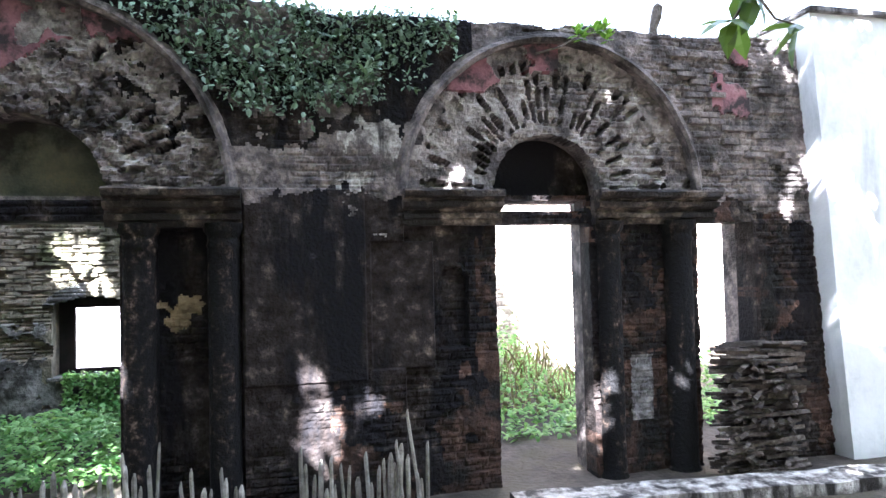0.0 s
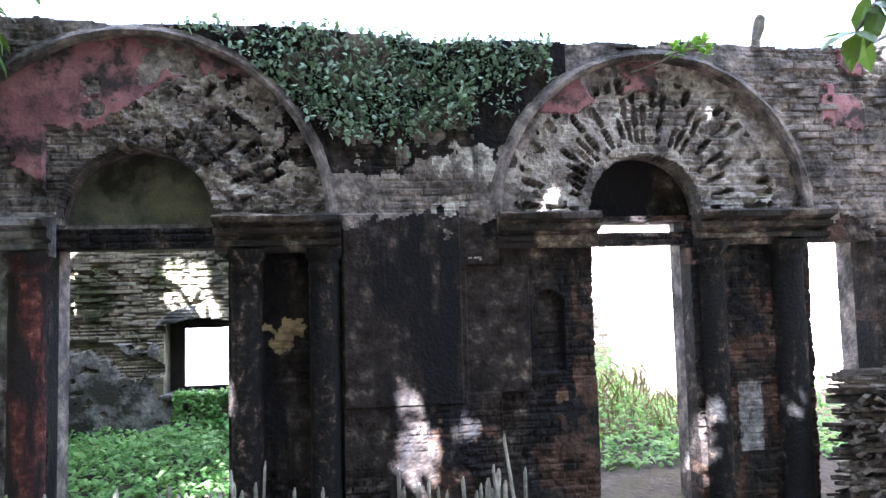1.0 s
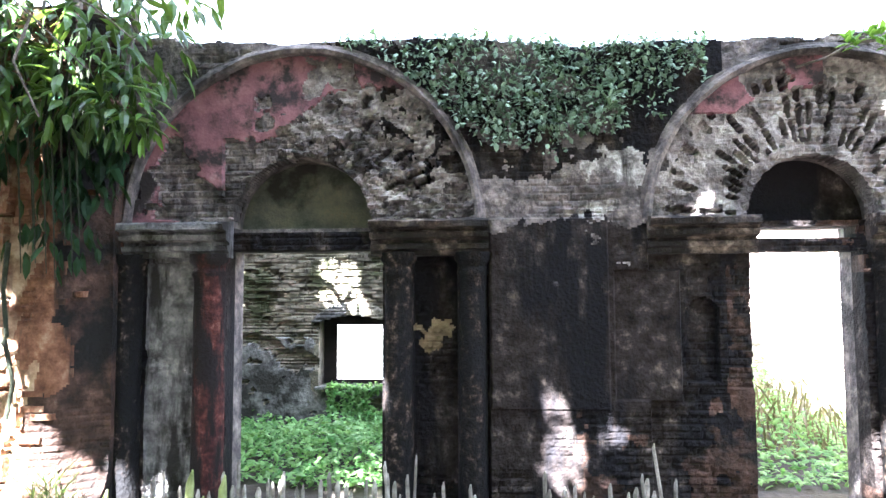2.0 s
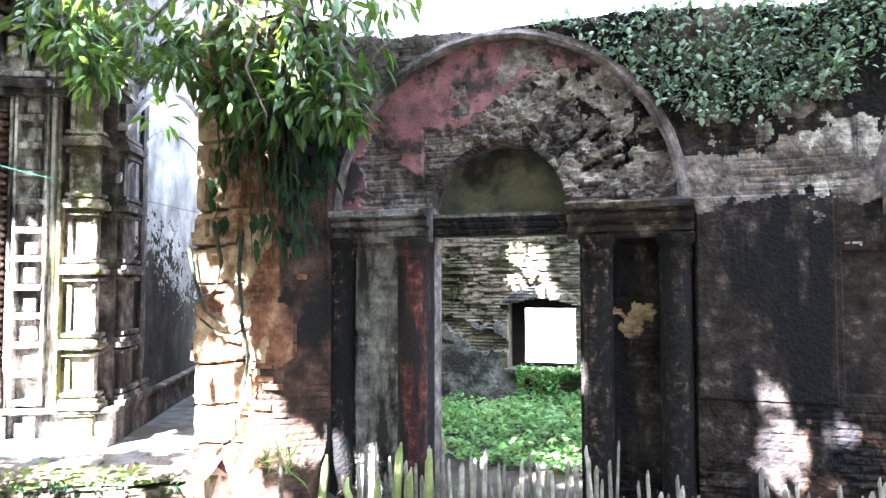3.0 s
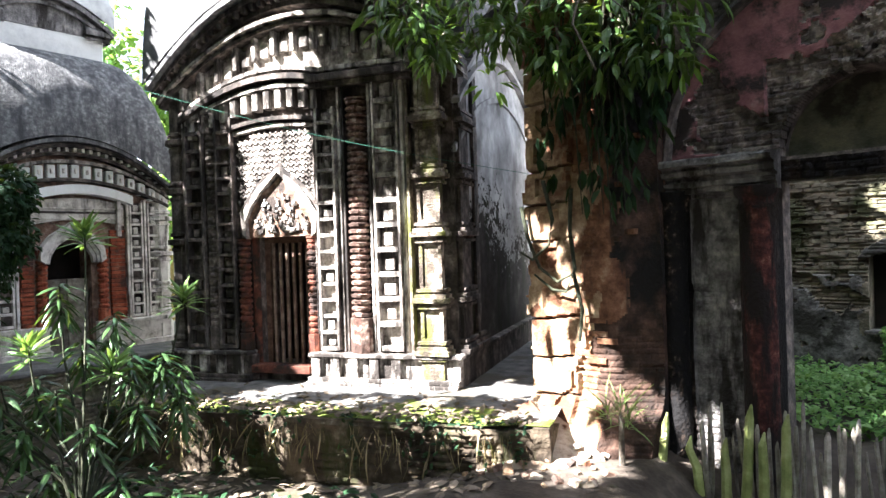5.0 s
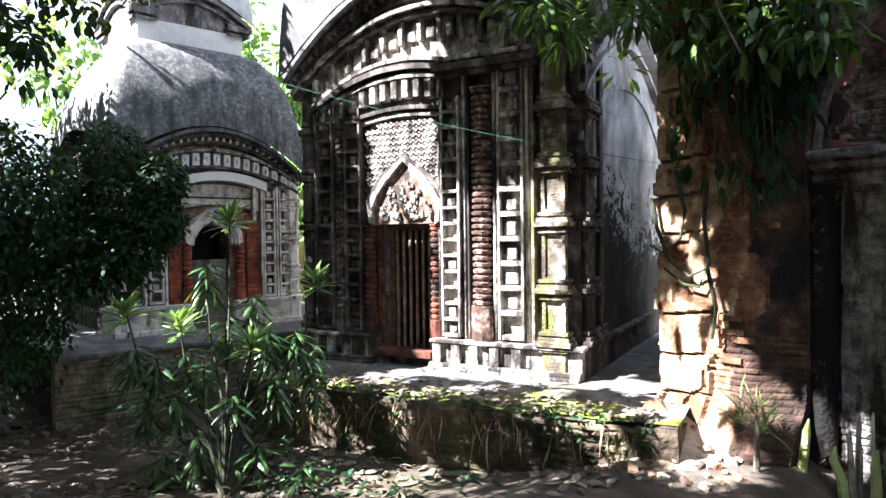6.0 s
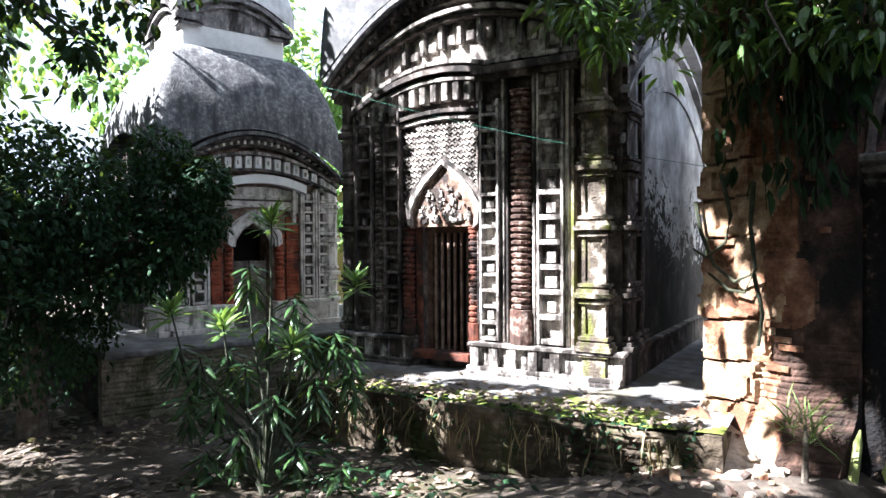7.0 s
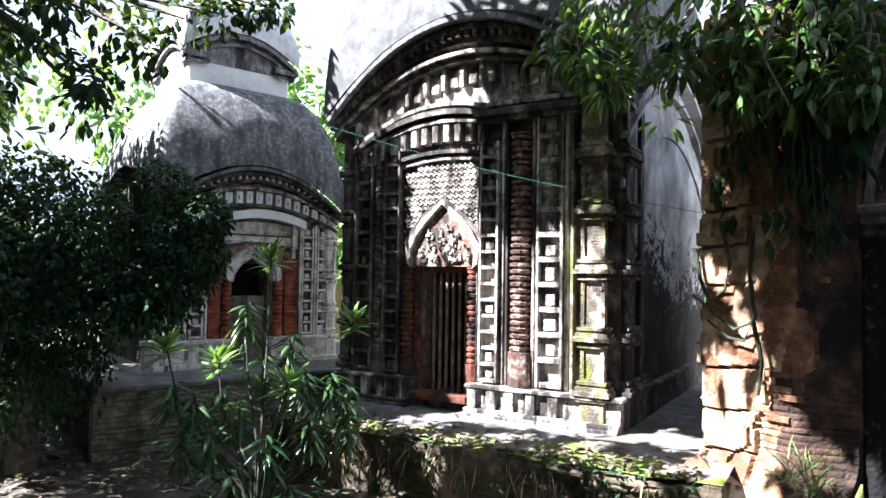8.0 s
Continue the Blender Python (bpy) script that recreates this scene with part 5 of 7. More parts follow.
    # niches and columns
    for s0, s1 in ((0.92, 1.14), (1.22, 1.42), (-1.02, -0.80), (-1.40, -1.15)):
        part("niche_strip", panel_stack(s0, s1, 0.88, 2.75, -0.03, 10, 0.06), M_LIMELT, t, "strip of square terracotta niches")
        # dark ground, painting shade into the recessed niches
        bm = bmesh.new()
        box(bm, s0 - 0.01, s1 + 0.01, -0.03, 0.02, 0.88, 2.75)
        part("strip_ground", bm, M_LIMEDARK, t)
    for s in (0.89, 1.18, -0.76, -1.08):
        bm = bmesh.new()
        box(bm, s - 0.02, s + 0.02, -0.09, 0.02, 0.86, 2.8, 0.005)
        part("fillet", bm, M_LIMELT, t)
    for s in (-hw, hw):
        part("corner_turret", turret(s, 0.05, 0.17, base, 3.0, (0.83, 1.3, 1.9, 2.5)), M_LIMELT, t, "octagonal corner turret with banded mouldings")
    # bowed mouldings above the door
    # pale hood made whiter to paint in sunlight that misses this front
    bm = bmesh.new()
    bowed_band(bm, -0.66, 0.92, 0.13, 0.75, 3.0, 0.14, 0.14, -0.22, 0.02)
    part("bowed_hood", bm, M_WHITE, t, "white bowed hood moulding, whitened further in place of sunlight")
    bm = bmesh.new()
    bowed_band(bm, -0.58, 0.84, 0.13, 0.75, 2.80, 0.10, 0.34, -0.05, 0.02)
    part("panel", bm, M_LIMELT, t)
    for peak, drop, th, yf, mat in ((3.10, 0.40, 0.05, -0.14, M_LIMEDARK), (3.38, 0.55, 0.05, -0.16, M_LIME), (3.50, 0.62, 0.05, -0.12, M_LIMEDARK), (3.62, 0.70, 0.06, -0.24, M_LIMEDARK), (3.70, 0.74, 0.06, -0.30, M_DOME)):
        bm = bmesh.new()
        bowed_band(bm, -hw - 0.1, hw + 0.1, 0.05, 1.6, peak, drop, th, yf, 0.02)
        part("eave_band", bm, mat, t)
    # frieze panels whitened too, sunlight put into their colour
    for i in range(18):
        s = -hw + 2 * hw * i / 17
        z = bow(s, 0.05, 1.6, 3.32, 0.50)
        part("frieze_panel", box(bmesh.new(), s - 0.058, s + 0.058, -0.11, 0, z - 0.22, z - 0.01, 0.01), M_WHITE, t)
        part("rosette", box(bmesh.new(), s - 0.022, s + 0.022, -0.13, -0.1, z - 0.15, z - 0.07, 0.012), M_LIMELT, t)
    for i in range(26):
        s = -hw + 2 * hw * i / 25
        z = bow(s, 0.05, 1.6, 3.50, 0.62)
        part("bracket", box(bmesh.new(), s - 0.025, s + 0.025, -0.19, 0, z, z + 0.07, 0.004), M_LIMELT, t)
    part("dome", curved_roof(-hw - 0.2, hw + 0.2, -0.32, yb + 0.3, 0, 1.6, 3.72, 0.76, 5.2, 0.45, power=1.5), M_DOME, t, "bulging four-sided grey dome streaked with algae", smooth=True)
    # pavilion on the roof
    cy = yb / 2
    bm = bmesh.new()
    box(bm, -0.92, 0.92, cy - 0.92, cy + 0.92, 5.0, 5.85, 0.02)
    part("pavilion", bm, M_WHITE, t, "white plastered roof pavilion")
    for ang in range(4):
        bm = bmesh.new()
        bowed_band(bm, -1.04, 1.04, 0, 1.0, 6.12, 0.42, 0.08, -1.06, -0.6)
        bowed_band(bm, -1.0, 1.0, 0, 1.0, 5.97, 0.42, 0.05, -1.0, -0.6)
        prism(bm, [(-0.92, 5.55)] + [(-0.92 + 1.84 * i / 12, bow(-0.92 + 1.84 * i / 12, 0, 1.0, 6.06, 0.42)) for i in range(13)] + [(0.92, 5.55)], -0.93, -0.8)
        bmesh.ops.transform(bm, matrix=Matrix.Translation((0, cy, 0)) @ Matrix.Rotation(ang * math.pi / 2, 4, "Z"), verts=bm.verts[:])
        part("pavilion_cornice", bm, M_GREYP, t)
    part("pavilion_roof", curved_roof(-1.06, 1.06, cy - 1.06, cy + 1.06, 0, 0.8, 6.14, 0.42, 7.0, 0.2), M_DOMEW, t, smooth=True)
    bm = bmesh.new()
    lathe(bm, [(0.12, 6.95), (0.14, 7.05), (0.05, 7.12), (0.10, 7.22), (0.10, 7.3), (0.02, 7.42), (0.01, 7.7)], 0, cy, 10)
    part("finial", bm, M_DOME, t)


make_temple_near()
make_temple_far()


def make_platforms():
    p = empty("platform_near", T2)
    tagged(p, "raised temple platform with a damp mossy retaining wall", "platform", kind="structure")
    # edge line lies 1.4 m in front of the near temple
    def depth(x, z):
        n, m = fbm(x * 1.5, z * 1.5, 111), fbm(x * 7, z * 7, 112)
        joint, rnd = courses(x, z, 0.24, 0.07, 0.014, 43)
        bare = np.clip((n - 0.5) * 8, 0, 1)
        d = 0.05 + 0.10 * (n - 0.5) + 0.03 * (m - 0.5) - bare * (0.03 + 0.02 * joint + 0.03 * (rnd - 0.5))
        return d + 0.06 * smooth01(-0.05, 0.12, z)

    def keep(x, z):
        return z < 0.16 + 0.08 * (fbm(x * 2, x * 0, 113) - 0.5)
    relief("retaining_face", -1.6, 3.6, -0.9, 0.24, 0.025, depth, [M_PLATW], None, keep, p, y=-1.40, rim=0.15)
    X, Y = np.meshgrid(np.linspace(-1.6, 3.6, 90), np.linspace(-1.46, 4.5, 80))
    Z = 0.18 + 0.05 * smooth01(-1.4, -0.4, Y) + 0.04 * (fbm(X * 2 + 30, Y * 2 + 30, 115) - 0.5) * (1 + 1.5 * smooth01(-0.8, -1.4, Y))
    idx = np.arange(X.size).reshape(X.shape)
    q = np.stack([idx[:-1, :-1], idx[:-1, 1:], idx[1:, 1:], idx[1:, :-1]], -1).reshape(-1, 4)
    cen = np.stack([X, Y], -1).reshape(-1, 2)[q].mean(1)
    mi = ((cen[:, 1] + 1.1 * (fbm(cen[:, 0] * 3 + 9, cen[:, 1] * 3 + 9, 117) - 0.5)) < -1.02).astype(int)
    raw("paving", np.stack([X, Y, Z], -1).reshape(-1, 3), q.tolist(), [M_STONE, M_MOSS], p, mi, smooth=True)
    bm = bmesh.new()
    box(bm, -1.7, 3.6, -1.36, 4.5, -0.9, 0.10)
    part("fill", bm, M_PLATW, p)
    f = empty("platform_far", T1)
    tagged(f, "low brick platform with a worn coping under the domed temple", "platform", kind="structure")
    def depth2(x, z):
        joint, rnd = courses(x, z, 0.24, 0.07, 0.014, 53)
        return 0.03 - 0.02 * joint + 0.03 * (rnd - 0.5) + 0.06 * (fbm(x * 2, z * 2, 119) - 0.5)
    relief("brick_face", -2.6, 3.4, -0.8, 0.36, 0.03, depth2, [M_OLDBRICK], None, None, f, y=-1.25, rim=0.2)
    bm = bmesh.new()
    box(bm, -2.55, 3.4, -1.2, 4.0, -0.8, 0.34)
    part("fill", bm, M_SOOT, f)
    bm = bmesh.new()
    box(bm, -2.6, 3.4, -1.36, 4.0, 0.34, 0.42, 0.02)
    part("coping", bm, M_STONE, f)


make_platforms()


# ---------------------------------------------------------------- plants
def crown(name, label, centres, radii, count, size, mat, trunk, seed, wide=0.4, drop=None, category="tree", limb_r=0.09, shell=0.5):
    """A tree: tapered trunk with limbs to every clump, and a crown of single leaves."""
    t = empty(name, pose(*trunk[0]))
    tagged(t, label, category)
    off = np.array(trunk[0])
    rel = lambda p: tuple(np.asarray(p) - off)
    bm = bmesh.new()
    n = len(trunk)
    tube(bm, [rel(p) for p in trunk], [limb_r * 2.2 * (1 - 0.6 * i / (n - 1)) for i in range(n)], 9)
    part("trunk", bm, M_BARK, t)
    r = random.Random(seed)
    for c in centres:
        a = Vector(trunk[-1])
        b = Vector(c)
        mid = a.lerp(b, 0.5) + Vector((r.uniform(-0.3, 0.3), r.uniform(-0.3, 0.3), r.uniform(0, 0.4)))
        # limbs keep to the leafy parts of the crown
        if drop is not None and not drop(np.array([mid.lerp(b, k / 5) for k in range(6)] + [a.lerp(mid, 0.7), a.lerp(mid, 0.4)])).all():
            continue
        bm = bmesh.new()
        tube(bm, [rel(a), rel(mid), rel(b)], [limb_r * 0.7, limb_r * 0.45, limb_r * 0.12], 5)
        part("limb", bm, M_BARK, t)
    p, v = clump_points(centres, radii, count, seed, shell)
    if drop is not None:
        k = drop(p)
        p, v = p[k], v[k]
    d = v * 0.6 + np.array([0, 0, -0.5]) + np.random.default_rng(seed + 1).normal(0, 0.45, v.shape)
    ob = leaf_mesh("crown", p - off, d, size * (0.7 + 0.6 * np.random.default_rng(seed + 2).random(len(p))), mat, t, wide=wide)
    tagged(ob, kind="stuff")
    return t


def blob_row(seed, x, y, z, n, spread, rad):
    r = np.random.default_rng(seed)
    c = np.stack([r.uniform(*x, n), r.uniform(*y, n), r.uniform(*z, n)], -1)
    return c, r.uniform(*rad, n)


S = np.array(SUN_TO)


# hand-set openings in the shade trees' crowns, as (x, z, radius) where their sun falls on the arcade
SUN_GAPS = [(0.28, 1.1, 0.13), (0.47, 0.45, 0.26), (0.95, 0.75, 0.18), (1.70, 2.78, 0.15), (3.12, 0.72, 0.20), (3.05, 0.35, 0.18), (-1.03, 1.15, 0.12), (4.05, 0.75, 0.14),
            (2.62, 2.75, 0.12), (0.45, 2.2, 0.07), (3.3, 3.72, 0.05), (1.98, 1.9, 0.10), (-2.2, 5.5, 0.2), (2.1, 0.9, 0.08), (-3.45, 5.5, 0.26), (-3.1, 5.2, 0.14)]


def shadow_gap(p):
    """Keeps leaves unless the sun reaches the pier, the near temple's front, the white wall or a gap past them."""
    k = (p[:, 1] - 5.1) / S[1]
    fx, fz = p[:, 0] - S[0] * k, p[:, 2] - S[2] * k
    n, f = fbm(fx * 1.6 + 40, fz * 1.6 + 40, 131, 3), fbm(fx * 3.5 + 70, fz * 2.2 + 70, 135, 2)
    fine = fbm(fx * 4.5 + 20, fz * 4.5 + 20, 139, 3) - 0.5
    pier = (fx > -5.3) & (fx < -3.95 + 0.7 * fine) & (fz < 3.3) & (fz > -1.0) & (fine > -0.12) | (fx > -5.6) & (fx < -3.2) & (fz < 0.5) & (fz > -1.6) & (n > 0.36)
    # where the ray meets the near temple's front, along it and up
    front = np.array((math.sin(radians(25)), -math.cos(radians(25))))
    along = np.array((math.cos(radians(25)), math.sin(radians(25))))
    rel = p[:, :2] - np.array((-8.10, 3.66))
    q = rel @ front / (S[:2] @ front)
    s = (rel - S[None, :2] * q[:, None]) @ along + 0.35 * fine
    z = p[:, 2] - S[2] * q + 0.35 * fine
    temple = (s > 0.25) & (s < 2.6) & (z > -0.5) & (z < 2.6)
    temple |= (s > -0.62) & (s < 0.75) & (z > 1.85) & (z < 3.65)
    temple |= (s > -1.45) & (s < 0.7) & (z > 3.6) & (z < 4.75)
    temple |= (s > 1.5) & (s < 2.4) & (z > 2.5) & (z < 3.6) & (fine > -0.03)
    temple |= (s > -2.2) & (s < 2.9) & (z > 0.0) & (fine > 0.15)
    platform = (s > 1.0 - 0.6 * z) & (s < 4.4) & (z < 0.2) & (z > -1.62) & (fine > -0.06)
    crownlit = (s > -3.0) & (s < 4.0) & (z > 4.7)
    boughs = (fx > -6.4) & (fx < -3.3) & (fz > 2.8) & (fz < 4.7) & (fine > 0.0)
    boughs |= (fx > -7.2) & (fx < -5.2) & (fz > -3.6) & (fz < -1.3) & (fine > -0.06)
    white = (fx > 5.2) & (n + 0.5 * fine > 0.60)
    gap = ((f > 0.82) & (fz < 1.6)) | (n > 0.80)
    gap |= (fx > -15.8) & (fx < -11.4) & (fz > 1.0)
    rag = 1 + 0.9 * (fbm(fx * 9 + 30, fz * 9 + 30, 137, 2) - 0.5)
    for gx, gz, gr in SUN_GAPS:
        gap |= np.hypot(fx - gx, (fz - gz) * 0.75) < gr * rag + 0.085
    return ~(pier | temple | platform | boughs | white | gap | crownlit)


# unseen shade trees behind the viewer, placed and cut to shape the dapples
for sd, (tx, ty), cx in ((1, (4.2, -5.0), (-0.8, 5.4)), (2, (-2.2, -5.2), (-6.5, 0.4)), (3, (-9.5, -5.0), (-11.6, -5.6))):
    tall = sd == 2
    c, rad = blob_row(sd, cx, (-4.4, 0.2), (6.2, 13.0 if sd == 2 else 10.8), 60 if tall else 40, 1, (0.9, 1.4))
    crown("shade_tree", "unseen leafy shade tree, its crown gaps cut to place the sun", c, rad, 42000 if tall else 28000, 0.27, M_MANGO,
          [(tx, ty, -0.3), (tx + 0.1, ty + 0.1, 2.2), (tx - 0.1, ty + 0.4, 4.6), (tx, ty + 1.2, 6.4)], sd, drop=shadow_gap, shell=0.2)

# fourth unseen tree, added to keep the sun off the low ground
c, rad = blob_row(4, (-13.0, -2.0), (-9.0, -5.2), (5.0, 10.2), 44, 1, (1.0, 1.5))
crown("shade_tree", "unseen leafy shade tree, its crown gaps cut to place the sun", c, rad, 8000, 0.32, M_MANGO,
      [(-7.0, -8.6, -0.4), (-7.0, -8.4, 2.4), (-7.2, -8.0, 4.6), (-7.2, -7.4, 6.4)], 4, drop=shadow_gap, shell=0.2)

# unseen trees added round behind the viewer to cut the skylight
for sd, bx, by in ((51, -15, -10), (52, -9.5, -11.5), (53, -4, -10.5), (54, 1.5, -11.5), (55, 7, -10.5), (56, 12, -8), (57, 13, -1), (58, -18, -7)):
    c, rad = blob_row(sd, (bx - 2.6, bx + 2.6), (by - 1.6, by + 1.6), (1.0, 8.5), 24, 1, (1.1, 1.7))
    crown("skylight_block_tree", "unseen broad tree with a dense crown, added to cut the skylight", c, rad, 7000, 0.42, M_MANGO, [(bx, by, -0.4), (bx, by, 2.0), (bx, by, 3.5)], sd, wide=0.55)

# mango boughs hanging over the pier
c = np.array([(-6.5, 4.2, 4.9), (-6.1, 3.9, 4.5), (-5.7, 3.8, 4.25), (-5.5, 3.85, 3.95), (-5.3, 3.9, 4.7), (-5.0, 4.1, 4.2), (-4.8, 4.1, 3.95), (-4.5, 4.3, 4.5), (-4.3, 4.3, 3.9), (-4.0, 4.35, 4.3),
              (-3.7, 4.4, 3.8), (-3.5, 4.4, 4.4), (-3.3, 4.4, 3.55), (-3.2, 4.6, 4.1), (-4.3, 4.3, 3.7), (-3.8, 4.4, 3.55), (-3.0, 4.7, 4.8), (-5.8, 4.2, 5.1), (-4.7, 4.5, 5.1), (-3.7, 4.6, 5.1)])
rads = np.array([0.35, 0.35, 0.28, 0.22, 0.4, 0.32, 0.24, 0.4, 0.34, 0.38, 0.34, 0.4, 0.28, 0.36, 0.26, 0.26, 0.4, 0.4, 0.45, 0.45])
crown("mango_tree", "mango tree with dark drooping leaves over the brick pier", c, rads, 1500, 0.22, [M_MANGO],
      [(-4.4, 6.4, -0.2), (-4.5, 6.3, 2.0), (-4.4, 6.0, 4.6), (-4.5, 5.4, 5.6)], 11, wide=0.30)

# big dark bush before the far temple
c, rad = blob_row(21, (-12.0, -9.4), (-1.9, 0.2), (0.7, 2.9), 30, 1, (0.6, 1.0))
c = np.concatenate([c, np.array([(-9.3, 0.5, 2.4), (-9.2, 0.55, 1.9), (-9.6, 0.3, 1.5), (-9.5, 0.4, 2.9), (-9.0, 0.75, 2.15), (-8.95, 0.8, 2.6), (-9.0, -1.2, 1.0), (-8.8, -1.6, 2.0), (-9.0, -1.9, 3.0), (-9.6, -0.2, 0.7)])])
rad = np.concatenate([rad, np.array([0.5, 0.45, 0.45, 0.4, 0.35, 0.3, 0.7, 0.7, 0.7, 0.5])])
crown("bush", "tall dense dark-green bush beside the path", c, rad, 34000, 0.085, M_BUSH, [(-10.6, -0.9, -0.6), (-10.6, -0.9, 0.4), (-10.7, -0.8, 1.2)], 21, wide=0.55, category="bush", drop=lambda p: ~((p[:, 2] < 1.2) & (0.56 * p[:, 0] + 0.83 * p[:, 1] > -5.8)))

# boughs overhead on the far side
c, rad = blob_row(31, (-7.2, -6.4), (-1.9, -0.5), (3.25, 4.3), 13, 1, (0.16, 0.34))
c = np.concatenate([c, np.array([(-6.35, -0.1, 3.95), (-6.2, 0.15, 4.0), (-6.1, 0.4, 4.05), (-6.5, -0.35, 3.7), (-6.9, -1.5, 3.1), (-6.6, -0.7, 3.45), (-6.9, -1.9, 3.8), (-6.2, 0.6, 4.15)])])
rad = np.concatenate([rad, np.array([0.22, 0.16, 0.13, 0.2, 0.3, 0.22, 0.4, 0.14])])
crown("overhanging_tree", "tree reaching dark leafy boughs across the sky", c, rad, 1150, 0.10, M_BUSH, [(-9.0, -3.6, -0.5), (-8.8, -3.2, 2.5), (-8.2, -2.2, 4.6)], 31, wide=0.5)

c, rad = blob_row(33, (-14.0, -9.8), (-4.6, -1.7), (4.3, 7.2), 36, 1, (0.55, 0.95))
crown("leaning_tree", "dense dark tree leaning over the bush beside the path", c, rad, 15000, 0.13, M_BUSH, [(-12.6, -4.4, -0.5), (-12.2, -4.0, 2.0), (-11.4, -3.2, 4.2)], 33, wide=0.5, drop=shadow_gap)

# trees in the distance
for sd, bx, by, h in ((41, -21, 3.5, 8), (42, -19, 8.5, 9), (43, -24, -2.5, 8), (44, -16.5, 12, 8), (45, -23, -8, 7), (46, -15, 17, 8), (47, -16.5, -4.0, 7), (48, -14.0, -5.5, 6)):
    c, rad = blob_row(sd, (bx - 2.2, bx + 2.2), (by - 2.5, by + 2.5), (1.0, h), 26, 1, (0.8, 1.5))
    crown("background_tree", "leafy tree standing beyond the temples", c, rad, 3800, 0.30, M_MANGO if sd > 46 else M_FAR, [(bx, by, -0.5), (bx, by, 2.0), (bx, by, 3.5)], sd, wide=0.55)

c = np.array([(-5.75, 3.8, 4.1), (-4.9, 4.0, 3.45), (-5.45, 3.8, 3.8), (-3.15, 4.5, 3.45)])
p, v = clump_points(c, np.full(4, 0.17), 70, 61)
ob = leaf_mesh("leaf_spray", p, v * 0.7 + np.array([0, 0, -0.25]), 0.19, M_FRESH, None, wide=0.26)
tagged(ob, "sprays of bright young mango leaves catching the sun", "leaves", kind="stuff")


# ---------------------------------------------------------------- weeds, ivy, litter
def weed_patch(name, label, n, fx, fy, height, mat, size, seed, base=ground_z, wide=0.5):
    """A bed of low weeds: stems of leaves rising from the ground."""
    r = np.random.default_rng(seed)
    x, y = r.uniform(*fx, n), r.uniform(*fy, n)
    h = height(x, y) * r.random(n) ** 0.7
    k = h > 0.02
    x, y, h = x[k], y[k], h[k]
    p = np.stack([x, y, base(x, y) + h], -1)
    d = r.normal(0, 1, p.shape) * np.array([1, 1, 0.35]) + np.array([0, -0.2, 0.15])
    ob = leaf_mesh(name, p, d, size * (0.6 + 0.8 * r.random(len(p))), mat, None, wide=wide, droop=0.3)
    return tagged(ob, label, "weeds", kind="stuff")


weed_patch("weeds", "bright green weeds filling the roofless room", 9000, (-4.6, 0.6), (6.0, 8.5), lambda x, y: 0.16 + 0.42 * fbm(x * 1.3 + 7, y * 1.3 + 7, 151) * smooth01(6.0, 7.0, y), M_WEED, 0.085, 71)
weed_patch("weeds", "green weeds crowding the second doorway", 6500, (2.0, 6.5), (6.3, 10.6), lambda x, y: np.clip(0.1 + 1.6 * smooth01(4.2 + 0.2 * (y - 7), 2.9 + 0.2 * (y - 7), x) * fbm(x * 1.1 + 3, y * 1.1 + 3, 153) * smooth01(6.4, 8.5, y) + 0.9 * smooth01(5.2, 6.2, x) * smooth01(7, 9, y), 0, 1.3), M_WEED, 0.10, 72)
weed_patch("weeds", "low weeds along the foot of the retaining wall", 260, (-9.0, -5.2), (0.8, 2.6), lambda x, y: 0.05 + 0.22 * fbm(x * 2, y * 2, 155) * smooth01(0.8, 1.8, y), M_BUSH, 0.10, 73)

weed_patch("weeds", "dark leafy undergrowth round the shrub's stems", 130, (-8.1, -5.9), (0.1, 2.0), lambda x, y: 0.42 * np.clip(1 - np.hypot((x + 7.0) / 1.1, (y - 1.0) / 0.95), 0, 1) ** 0.6, M_SHRUB, 0.16, 75, wide=0.3)

r = np.random.default_rng(74)
n = 1700
x, z = r.uniform(-2.5, -1.5, n), r.uniform(0.0, 0.72, n)
k = fbm(x * 4, z * 4, 157) + 0.25 * (np.abs(x + 2.1) < 0.18) > 0.5
p = np.stack([x, 8.46 - 0.06 * r.random(n), z], -1)[k]
tagged(leaf_mesh("creeper", p, r.normal(0, 1, p.shape) + np.array([0, -0.8, -0.2]), 0.075, M_WEED, None, wide=0.6), "green creeper climbing to the window sill", "creeper", kind="stuff")

n = 420
p = np.stack([r.uniform(2.6, 4.0, n), r.uniform(7.6, 8.4, n), r.uniform(0.0, 0.95, n)], -1)
p[:, 2] *= np.clip(1.25 - np.abs(p[:, 0] - 3.35) * 0.9, 0.1, 1)
tagged(leaf_mesh("dry_vines", p, r.normal(0, 1, p.shape) * np.array([0.5, 0.5, 0.5]) + np.array([0.2, -0.1, -0.9]), 0.28, M_STRAW, None, wide=0.10), "tangle of dry straw-coloured vines", "vines", kind="stuff")

# ivy over the top of the wall between the arches
n = 9500
x, z = r.uniform(-1.6, 1.75, n), r.uniform(2.9, 4.38, n)
r1, r2 = np.hypot(x - ARCH1, z - SPRING), np.hypot(x - ARCH2, z - SPRING)
dens = fbm(x * 2.2 + 11, z * 2.2 + 11, 161) + 0.25 * smooth01(3.0, 3.7, z) - 0.22 * np.abs(x - 0.1) / 1.5 - 0.35 * smooth01(3.5, 3.0, z)
k = (dens > 0.44 + 0.22 * r.random(n)) & (r1 > R1 + 0.06) & (r2 > R2 + 0.06) & (z < wall_top(x) + 0.04)
